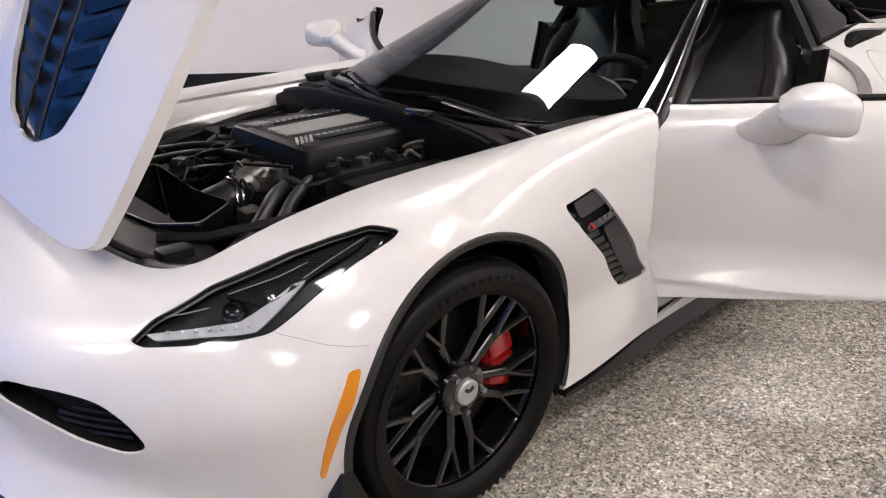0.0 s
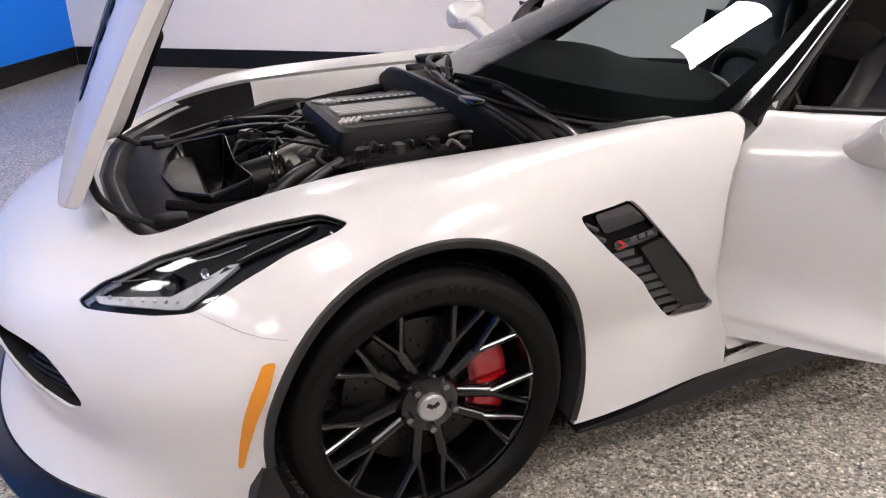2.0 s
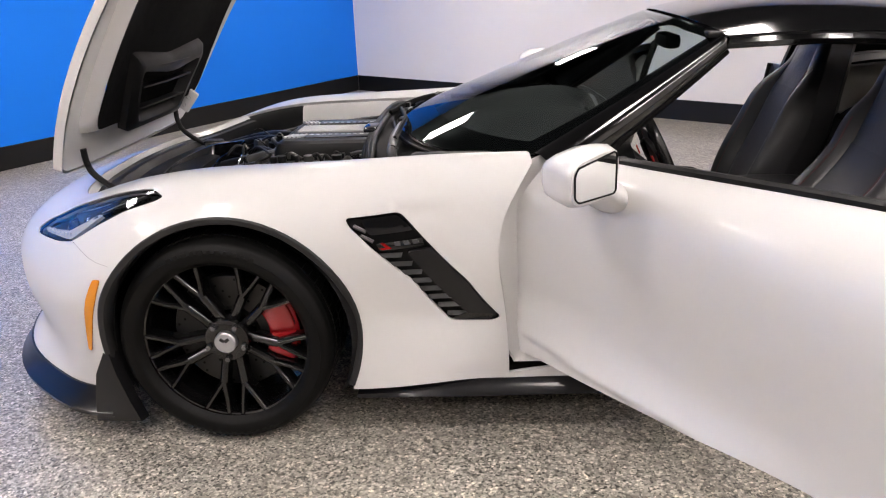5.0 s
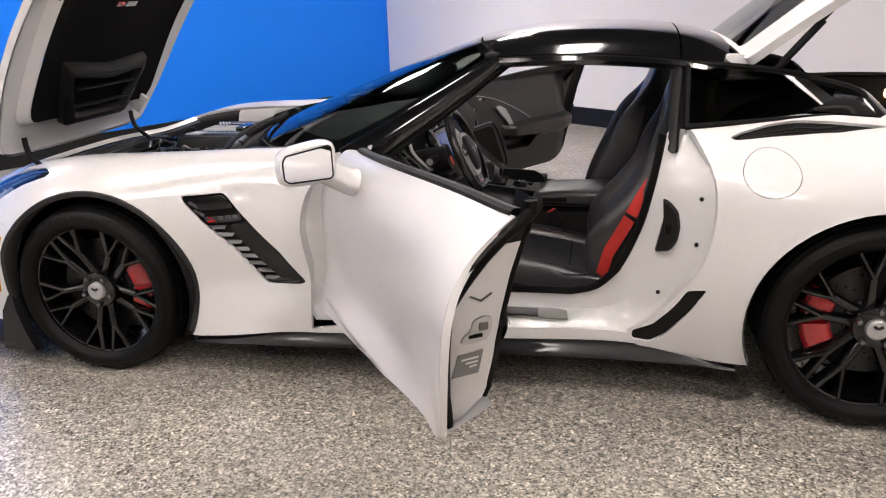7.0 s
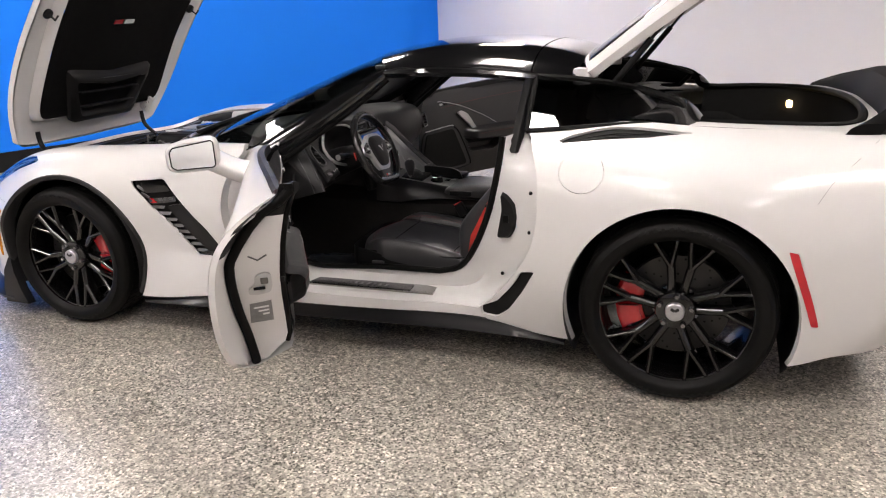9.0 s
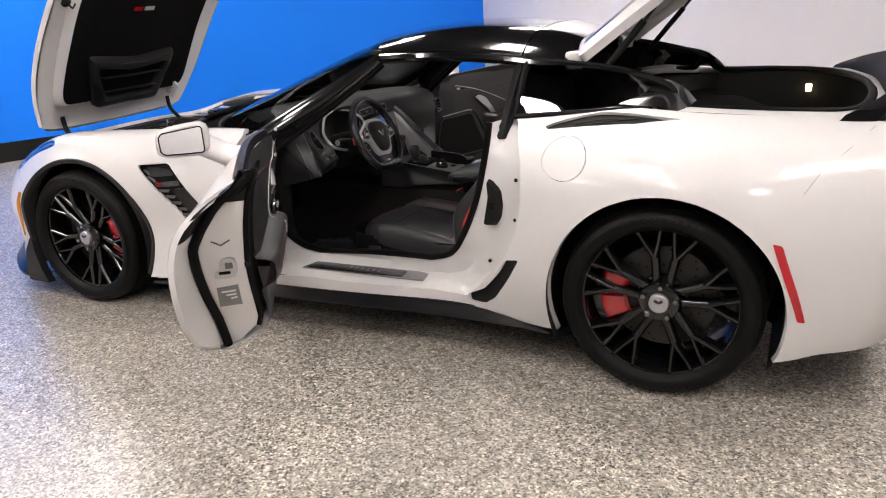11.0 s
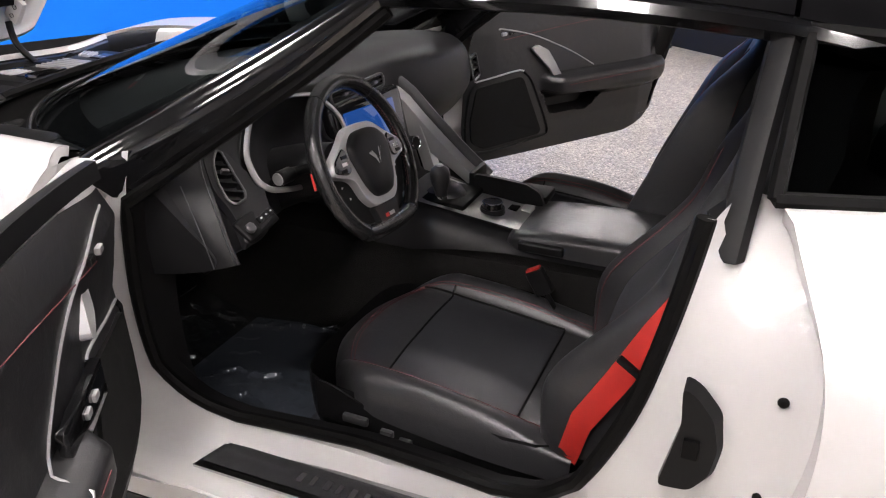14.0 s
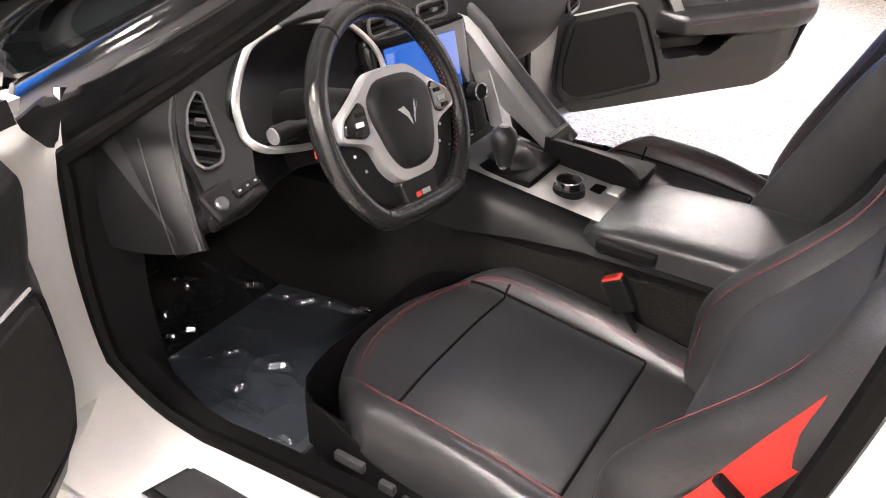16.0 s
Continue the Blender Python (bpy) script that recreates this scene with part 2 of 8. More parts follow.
def inside(poly, pts):
    """Which of the 2D points lie inside the polygon."""
    x, y = pts[:, 0], pts[:, 1]
    hit = np.zeros(len(pts), bool)
    p = np.array(poly)
    for (x0, y0), (x1, y1) in zip(p, np.roll(p, -1, 0)):
        if y0 != y1:
            hit ^= ((y0 > y) != (y1 > y)) & (x < (x1 - x0) * (y - y0) / (y1 - y0) + x0)
    return hit


def near_edge(poly, pts, gap):
    p = np.array(poly)
    close = np.zeros(len(pts), bool)
    for a, b in zip(p, np.roll(p, -1, 0)):
        d = b - a
        t = np.clip(((pts - a) @ d) / max(d @ d, 1e-12), 0, 1)
        close |= np.hypot(*(pts - a - t[:, None] * d).T) < gap
    return close


def dense(poly, step):
    out = []
    for a, b in zip(np.array(poly), np.roll(np.array(poly), -1, 0)):
        n = max(1, int(np.hypot(*(b - a)) / step))
        out += [tuple(a + (b - a) * k / n) for k in range(n)]
    return out


def skin(name, outer, holes, step, lift, mat, parent, rim=0.012, flip=False, label="", rims=None):
    """A sheet cut to an outline with holes in a flat plan (metres), raised to its curved place by lift(points) -> places, normals.
    rim: the depth to which its edges are turned in."""
    loops = [dense(p, step) for p in (outer, *holes)]
    everything = np.array(sum(loops, []))
    lo, hi = np.array(loops[0]).min(0), np.array(loops[0]).max(0)
    gx, gy = np.meshgrid(np.arange(lo[0], hi[0], step), np.arange(lo[1], hi[1], step))
    grid = np.stack([gx.ravel(), gy.ravel()], 1)
    keep = inside(loops[0], grid)
    for h in loops[1:]:
        keep &= ~inside(h, grid)
    grid = grid[keep]
    for lp in loops:
        grid = grid[~near_edge(lp, grid, step * 0.45)]
    pts = [Vector(p) for p in everything] + [Vector(p) for p in grid]
    edges, at = [], 0
    for lp in loops:
        edges += [(at + k, at + (k + 1) % len(lp)) for k in range(len(lp))]
        at += len(lp)
    v2, _, f2, *_ = delaunay_2d_cdt(pts, edges, [], 0, 1e-7)
    flat = np.array([tuple(v) for v in v2])
    tri = np.array([f for f in f2 if len(f) == 3])
    mid = flat[tri].mean(1)
    ok = inside(loops[0], mid)
    for h in loops[1:]:
        ok &= ~inside(h, mid)
    tri = tri[ok]
    place, normal = lift(flat)
    a, b, c = (place[tri[:, k]] for k in range(3))
    turned = (np.cross(b - a, c - a) * normal[tri].mean(1)).sum(1) < 0
    tri[turned] = tri[turned][:, ::-1]
    verts, faces, norms = [tuple(p) for p in place], [tuple(int(i) for i in t) for t in tri], [tuple(n) for n in normal]
    if rim:
        for n, lp in enumerate(loops):
            depth = rim if not rims else rims[n]
            if not depth:
                continue
            top, nn = lift(np.array(lp))
            start, k = len(verts), len(lp)
            for q in range(3):
                verts += [tuple(p) for p in top - nn * depth * (0, 0.12, 1)[q] * (1 if q else 0)]
                norms += [tuple(v) for v in nn] if q == 0 else [(0, 0, 0)] * k
            for q in range(2):
                for i in range(k):
                    j = (i + 1) % k
                    faces.append((start + q * k + i, start + q * k + j, start + (q + 1) * k + j, start + (q + 1) * k + i))
    me = bpy.data.meshes.new(name)
    me.from_pydata(verts, [], faces)
    me.shade_smooth()
    me.normals_split_custom_set_from_vertices(norms)
    return finish(name, me, mat, parent, label)


def natural(values):
    """The bends of a smooth curve through equally spaced values (n, ...)."""
    n = len(values)
    a = np.eye(n)
    rhs = np.zeros_like(values)
    for i in range(1, n - 1):
        a[i, i - 1 : i + 2] = 1, 4, 1
        rhs[i] = 6 * (values[i + 1] - 2 * values[i] + values[i - 1])
    return np.linalg.solve(a, rhs.reshape(n, -1)).reshape(values.shape)


def along(values, bends, u):
    """Values on that curve at u (0 to n-1)."""
    i = np.clip(np.floor(u).astype(int), 0, len(values) - 2)
    t = (u - i).reshape(-1, *[1] * (values.ndim - 1))
    s = 1 - t
    return s * values[i] + t * values[i + 1] + ((s**3 - s) * bends[i] + (t**3 - t) * bends[i + 1]) / 6


class Sheet:
    """A smooth surface through rows of control points: rows run along the car, one row above the other."""

    def __init__(self, rows):
        self.ctrl = np.array(rows, float)
        self.bend = natural(self.ctrl.swapaxes(0, 1)).swapaxes(0, 1)
        self.press = None

    def at(self, u, v):
        u, v = np.atleast_1d(np.asarray(u, float)), np.atleast_1d(np.asarray(v, float))
        cols = np.stack([along(r, b, u) for r, b in zip(self.ctrl, self.bend)], 0)
        bends = natural(cols)
        i = np.clip(np.floor(v).astype(int), 0, len(cols) - 2)
        t = (v - i)[:, None]
        s, k = 1 - t, np.arange(len(u))
        return s * cols[i, k] + t * cols[i + 1, k] + ((s**3 - s) * bends[i, k] + (t**3 - t) * bends[i + 1, k]) / 6

    def normal(self, u, v, e=1e-3):
        n = np.cross(self.at(u + e, v) - self.at(u - e, v), self.at(u, v + e) - self.at(u, v - e))
        return -n / np.linalg.norm(n, axis=1)[:, None]

    def find(self, pts, axes, cap=None):
        """The (u, v) at which the surface shows the 2D points in the given two axes."""
        pts = np.array(pts, float)
        uu, vv = np.meshgrid(np.linspace(0, self.ctrl.shape[1] - 1, 120), np.linspace(0, cap or len(self.ctrl) - 1, 50))
        near = self.at(uu.ravel(), vv.ravel())[:, axes]
        best = [int(np.argmin(((near - p) ** 2).sum(1))) for p in pts]
        u, v = uu.ravel()[best].copy(), vv.ravel()[best].copy()
        for _ in range(12):
            p, e = self.at(u, v)[:, axes], 1e-4
            pu, pv = (self.at(u + e, v)[:, axes] - p) / e, (self.at(u, v + e)[:, axes] - p) / e
            det = pu[:, 0] * pv[:, 1] - pu[:, 1] * pv[:, 0]
            det = np.where(np.abs(det) < 1e-9, 1e-9, det)
            d = pts - p
            u = np.clip(u + np.clip((d[:, 0] * pv[:, 1] - d[:, 1] * pv[:, 0]) / det, -0.3, 0.3), 0, self.ctrl.shape[1] - 1)
            v = np.clip(v + np.clip((pu[:, 0] * d[:, 1] - pu[:, 1] * d[:, 0]) / det, -0.3, 0.3), 0, cap or len(self.ctrl) - 1)
        return np.stack([u, v], 1)

    def lift(self, ku, kv, side=-1, proud=0.0):
        """For skin(): the plan's points are (u * ku, v * kv); side -1 is the driver's, 1 the other."""

        def raised(pts):
            u, v = pts[:, 0] / ku, pts[:, 1] / kv
            p, n = self.at(u, v), self.normal(u, v)
            if self.press:
                deep, lean = self.press(p)
                p, n = p - n * deep[:, None], n + lean
                n = n / np.linalg.norm(n, axis=1)[:, None]
            p = p + n * proud
            flip = np.array([1, side, 1])
            return p * flip, n * flip

        return raised


def lathe(bm, profile, axis_y, centre, sides=64):
    """A ring round the y axis: profile of (radius, y) points, open."""
    rings = []
    for r, y in profile:
        rings.append([bm.verts.new((centre[0] + r * math.cos(k * math.tau / sides), axis_y + y, centre[1] + r * math.sin(k * math.tau / sides))) for k in range(sides)])
    for a, b in zip(rings, rings[1:]):
        for k in range(sides):
            bm.faces.new((a[k], a[(k + 1) % sides], b[(k + 1) % sides], b[k]))
    return rings


def plate(bm, poly, depth, m, bevel=0.0):
    """A flat plate: polygon (x, y) raised by depth along z, laid by m. It wants an empty bmesh."""
    vs = [bm.verts.new((p[0], p[1], 0)) for p in poly]
    f = bm.faces.new(vs)
    got = bmesh.ops.extrude_face_region(bm, geom=[f])["geom"]
    top = [g for g in got if isinstance(g, bmesh.types.BMVert)]
    for v in top:
        v.co.z += depth
    if bevel:
        tops = set(top)
        es = list({e for v in top for e in v.link_edges if e.verts[0] in tops and e.verts[1] in tops})
        bmesh.ops.bevel(bm, geom=es, offset=bevel, segments=2, affect="EDGES")
    bmesh.ops.recalc_face_normals(bm, faces=bm.faces)
    bmesh.ops.transform(bm, matrix=m, verts=bm.verts)

# ---- room ----
CORNER = Vector((-0.98, 6.83, 0))
ALONG_BLUE = Vector((-0.462, -0.887, 0)).normalized()
ALONG_WHITE = Vector((0.806, -0.592, 0)).normalized()
HEIGHT = 3.3
FAR_BLUE, FAR_WHITE = CORNER + ALONG_BLUE * 13, CORNER + ALONG_WHITE * 12
OPPOSITE = FAR_BLUE + ALONG_WHITE * 12


def slab(name, a, b, z0, z1, thick, mat, label, category, bevel=0.0):
    """A wall from a to b; its face lies on that line and its thickness to the right of it."""
    d = (b - a).normalized()
    n = Vector((d.y, -d.x, 0))
    bm = bmesh.new()
    lo = [a, b, b + n * thick, a + n * thick]
    vs = [bm.verts.new((p.x, p.y, z)) for z in (z0, z1) for p in lo]
    for f in ((0, 3, 2, 1), (4, 5, 6, 7), (0, 1, 5, 4), (1, 2, 6, 5), (2, 3, 7, 6), (3, 0, 4, 7)):
        bm.faces.new([vs[i] for i in f])
    if bevel:
        bmesh.ops.bevel(bm, geom=list(bm.edges), offset=bevel, segments=2, affect="EDGES")
    bmesh.ops.recalc_face_normals(bm, faces=bm.faces)
    return tagged(part(name, bm, mat, None, smooth=bevel > 0), label, category, kind="structure")


# The east and south walls are unseen; they only close the room.
ROOM = (("wall_west", FAR_BLUE, CORNER, BLUEWALL, "smooth painted bright blue wall"), ("wall_north", CORNER, FAR_WHITE, WHITEWALL, "smooth painted off-white wall"),
        ("wall_east", FAR_WHITE, OPPOSITE, WHITEWALL, "unseen plain off-white wall closing the room"), ("wall_south", OPPOSITE, FAR_BLUE, WHITEWALL, "unseen plain off-white wall closing the room"))
for wall_name, a, b, mat, wall_label in ROOM:
    d = (b - a).normalized()
    inward = Vector((d.y, -d.x, 0))
    if inward.dot(Vector((2, -1, 0)) - a) > 0:
        a, b, inward = b, a, -inward
        inward = -inward
    n = Vector(((b - a).normalized().y, -(b - a).normalized().x, 0))
    slab(wall_name, a, b, 0, HEIGHT, 0.15, mat, wall_label, "wall")
    e = (b - a).normalized() * 0.013
    slab("baseboard", a - n * 0.012 + e, b - n * 0.012 - e, 0.0, 0.185, 0.0115, BASE, "black vinyl wall base strip along the wall foot", "baseboard", 0.003)

bm = bmesh.new()
lo = [FAR_BLUE, CORNER, FAR_WHITE, OPPOSITE]
mid = sum(lo, Vector()) / 4
wide = [mid + (p - mid) * 1.06 for p in lo]
bm.faces.new([bm.verts.new((p.x, p.y, 0)) for p in wide])
bmesh.ops.recalc_face_normals(bm, faces=bm.faces)
if bm.faces[:][0].normal.z < 0:
    bmesh.ops.reverse_faces(bm, faces=bm.faces)
bmesh.ops.solidify(bm, geom=list(bm.faces), thickness=0.1)
tagged(part("floor", bm, FLOOR, None, smooth=False), "grey epoxy floor with broadcast white, tan and black flakes", "floor", kind="structure")
bm = bmesh.new()
bm.faces.new([bm.verts.new((p.x, p.y, HEIGHT)) for p in wide])
bmesh.ops.solidify(bm, geom=list(bm.faces), thickness=-0.1)
tagged(part("ceiling", bm, CEIL, None, smooth=False), "plain off-white ceiling over the bay", "ceiling", kind="structure")


def ceiling_light(x, y, turn, long=.95, wide=0.52):
    """A flat panel lamp: a frame and a glowing diffuser under the ceiling."""
    lamp = tagged(new("ceiling_light"), "flat white panel lamp lit, under the ceiling", "lamp", group="ceiling panel lamps")
    lamp.matrix_world = pose(x, y, HEIGHT - 0.06, 0, 0, turn)
    bm = bmesh.new()
    for x0, x1, y0, y1 in ((-long / 2, long / 2, -wide / 2, -wide / 2 + 0.02), (-long / 2, long / 2, wide / 2 - 0.02, wide / 2),
                           (-long / 2, -long / 2 + 0.02, -wide / 2 + 0.02, wide / 2 - 0.02), (long / 2 - 0.02, long / 2, -wide / 2 + 0.02, wide / 2 - 0.02)):
        box(bm, x0, x1, y0, y1, 0, 0.055)
    part("frame", bm, FRAMEW, lamp, smooth=False)
    bm = bmesh.new()
    box(bm, -long / 2 + 0.02, long / 2 - 0.02, -wide / 2 + 0.02, wide / 2 - 0.02, 0.004, 0.03)
    part("diffuser", bm, PANEL, lamp, "glowing white diffuser", smooth=False)
    return lamp


lamps = []
# Two more panels with no known source, added to brighten the walls.
wall_fill = ((.55, 4.9), (-2.6, .9))
for x in (-3.45, -.85, 1.75, 4.35):
    for y in (-5.05, -2.45, .15, 2.75):
        off = Vector((x, y, 0)) - CORNER
        both = ALONG_BLUE.cross(ALONG_WHITE).z
        if off.cross(ALONG_WHITE).z / both > .9 and (x, y) not in ((1.75, 2.75), (-.85, .15)) and ALONG_BLUE.cross(off).z / both > .9:
            lamps.append(copy_thing(lamps[0], pose(x, y, HEIGHT - .06, 0, 0, 90)) if lamps else ceiling_light(x, y, 90))
for x, y in wall_fill:
    lamps.append(copy_thing(lamps[0], pose(x, y, HEIGHT - .06, 0, 0, 90)))

# ---- the car: body ----
car = tagged(new("sports_car"), "white sports car, black roof, hood, doors and hatch open", "car")

# Rows along the body from the middle of the nose to the middle of the tail (x, half width, height).
SILL = [(-.955, 0, .195), (-.925, .33, .195), (-.79, .635, .19), (-.58, .825, .18), (-.38, .90, .17), (0, .90, .165), (.395, .897, .148), (.7, .885, .185), (.93, .868, .195),
        (1.4, .85, .20), (1.9, .825, .205), (2.2, .84, .17), (2.42, .90, .155), (2.71, .93, .17), (3.05, .94, .19), (3.22, .88, .22), (3.42, .72, .25), (3.50, 0, .25)]
CREASE = [(-.885, 0, .305), (-.86, .32, .305), (-.752, .605, .30), (-.565, .82, .285), (-.38, .92, .28), (0, .925, .28), (.395, .882, .27), (.7, .868, .295), (.93, .858, .30),
          (1.4, .845, .31), (1.9, .828, .32), (2.2, .875, .30), (2.44, .925, .30), (2.71, .95, .30), (3.04, .95, .30), (3.25, .90, .32), (3.45, .74, .35), (3.54, 0, .35)]
MIDDLE = [(-.915, 0, .42), (-.885, .33, .42), (-.775, .625, .42), (-.575, .838, .42), (-.37, .94, .42), (0, .945, .45), (.39, .872, .42), (.69, .838, .40), (.93, .822, .42),
          (1.4, .80, .43), (1.9, .815, .44), (2.2, .888, .44), (2.45, .94, .46), (2.71, .965, .46), (3.02, .965, .46), (3.27, .91, .48), (3.47, .74, .50), (3.55, 0, .50)]
BROAD = [(-.93, 0, .54), (-.89, .34, .54), (-.76, .625, .54), (-.55, .83, .54), (-.33, .942, .56), (0, .945, .65), (.385, .882, .62), (.68, .848, .60), (.93, .83, .62),
         (1.4, .815, .64), (1.9, .835, .65), (2.2, .885, .66), (2.45, .94, .67), (2.71, .968, .69), (3.0, .96, .67), (3.27, .90, .66), (3.48, .73, .68), (3.56, 0, .68)]
SHOULDER = [(-.84, 0, .635), (-.79, .34, .635), (-.68, .60, .63), (-.47, .755, .69), (-.25, .82, .758), (0, .82, .80), (.38, .785, .812), (.67, .765, .822), (.93, .765, .82),
            (1.4, .79, .81), (1.9, .81, .82), (2.2, .835, .82), (2.45, .86, .835), (2.71, .88, .85), (3.0, .87, .85), (3.27, .83, .845), (3.46, .70, .83), (3.53, 0, .83)]
TOP = [(-.64, 0, .70), (-.61, .33, .70), (-.53, .565, .70), (-.37, .625, .75), (-.20, .635, .785), (0, .635, .803), (.36, .635, .812), (.66, .64, .82), (.93, .695, .845),
       (1.4, .725, .885), (1.9, .70, .91), (2.2, .675, .92), (2.45, .63, .955), (2.71, .66, .95), (3.0, .68, .945), (3.27, .69, .94), (3.43, .62, .93), (3.49, 0, .93)]
BODY = Sheet([SILL, CREASE, MIDDLE, BROAD, SHOULDER, TOP])


def pressed(p):
    """How deep the side is pressed in at the places, and how its normals lean there: a line over the fender vent that fades to the
    rear, the hollow that runs on into the door, and the fold over the sill."""

    def ease(v, a, b):
        t = np.clip((v - a) / (b - a), 0, 1)
        return t * t * (3 - 2 * t)

    def deep(x, z):
        line = .732 + .05 * (x - .62)
        under = line - z
        fade = ease(x, .40, .72) * (1 - ease(x, .80, .92))
        groove = .007 * fade * ease(under, -.004, .016) * (1 - ease(under, .018, .03 + .05 * (1 - ease(x, .35, .85))))
        hollow = .012 * ease(x, .80, .86) * (1 - ease(x, .93, 1.22)) * ease(z, .36, .46) * (1 - ease(z, .60, .74))
        fold = .010 * ease(x, .88, 1.0) * (1 - ease(x, 1.75, 2.05)) * (1 - ease(z, .300, .318)) * ease(z, .20, .29)
        return groove + hollow + fold

    x, z, e = p[:, 0], p[:, 2], 5e-4
    d = deep(x, z)
    lean = np.stack([(deep(x + e, z) - deep(x - e, z)) / (2 * e), 0 * d, (deep(x, z + e) - deep(x, z - e)) / (2 * e)], 1)
    return d, lean


BODY.press = pressed
KU, KV = 0.25, 0.15  # about how many metres one step of u and v is
ARCHES = ((0.02, 0.33, 0.39), (2.715, 0.33, 0.395))


def side_plan(pts):
    """Points (x, z) of the side view, in the body's plan."""
    cap = 4.65 if max(p[0] for p in pts) < -.1 else None
    return [tuple(p) for p in BODY.find(pts, [0, 2], cap) * (KU, KV)]


def arch(n, grow=0.0, steps=40, low=0.165):
    cx, cz, r = ARCHES[n]
    r += grow
    a = math.asin((cz - low) / r)
    return [(cx - r * math.cos(t), cz + r * math.sin(t)) for t in np.linspace(-a, math.pi + a, steps)]


FENDER_EDGE = spline([(.845, .19, 0), (.845, .27, 0), (.84, .35, 0), (.83, .44, 0), (.82, .52, 0), (.82, .61, 0), (.838, .69, 0), (.875, .76, 0), (.915, .825, 0)], 4)
FENDER_EDGE = [(p.x, p.y) for p in FENDER_EDGE]
DOOR_REAR = [(p.x, p.y) for p in spline([(1.965, .245, 0), (2.035, .305, 0), (2.13, .425, 0), (2.185, .52, 0), (2.21, .62, 0), (2.215, .72, 0), (2.20, .81, 0), (2.15, .905, 0)], 4)]
VENT = rounded([(.382, .697), (.538, .708), (.605, .632), (.725, .50), (.822, .376), (.796, .367), (.672, .370), (.563, .507), (.46, .602), (.392, .675)], 0.018, 3)
LAMP = rounded([(-.668, .615), (-.621, .645), (-.50, .697), (-.354, .747), (-.275, .767), (-.19, .781), (-.142, .767), (-.165, .756), (-.267, .724), (-.36, .68), (-.457, .627), (-.524, .616), (-.60, .611), (-.655, .607)], 0.015, 3)
GRILLE = rounded([(-.87, .515), (-.80, .522), (-.75, .512), (-.717, .472), (-.695, .422), (-.70, .40), (-.725, .388), (-.785, .412), (-.84, .447), (-.885, .46)], 0.02, 3)
SCOOP = rounded([(2.256, .897), (2.295, .912), (2.38, .932), (2.454, .942), (2.552, .942), (2.73, .932), (2.577, .917), (2.454, .908), (2.275, .891)], 0.008, 2)
BLADE = rounded([(2.205, .436), (2.188, .405), (2.088, .250), (2.04, .215), (1.982, .222), (1.980, .256), (2.05, .290), (2.148, .425)], 0.01, 2)
AMBERS = rounded([(-.352, .545), (-.327, .547), (-.352, .481), (-.391, .379), (-.412, .306), (-.422, .31), (-.412, .378), (-.384, .482)], 0.008, 2)
REDS = rounded([(3.048, .602), (3.076, .596), (3.161, .342), (3.138, .344)], 0.006, 2)


def disc(cx, cz, r, n=36, flat=1):
    return [(cx + r * math.cos(t), cz + flat * r * math.sin(t)) for t in np.linspace(0, math.tau, n + 1)[:-1]]


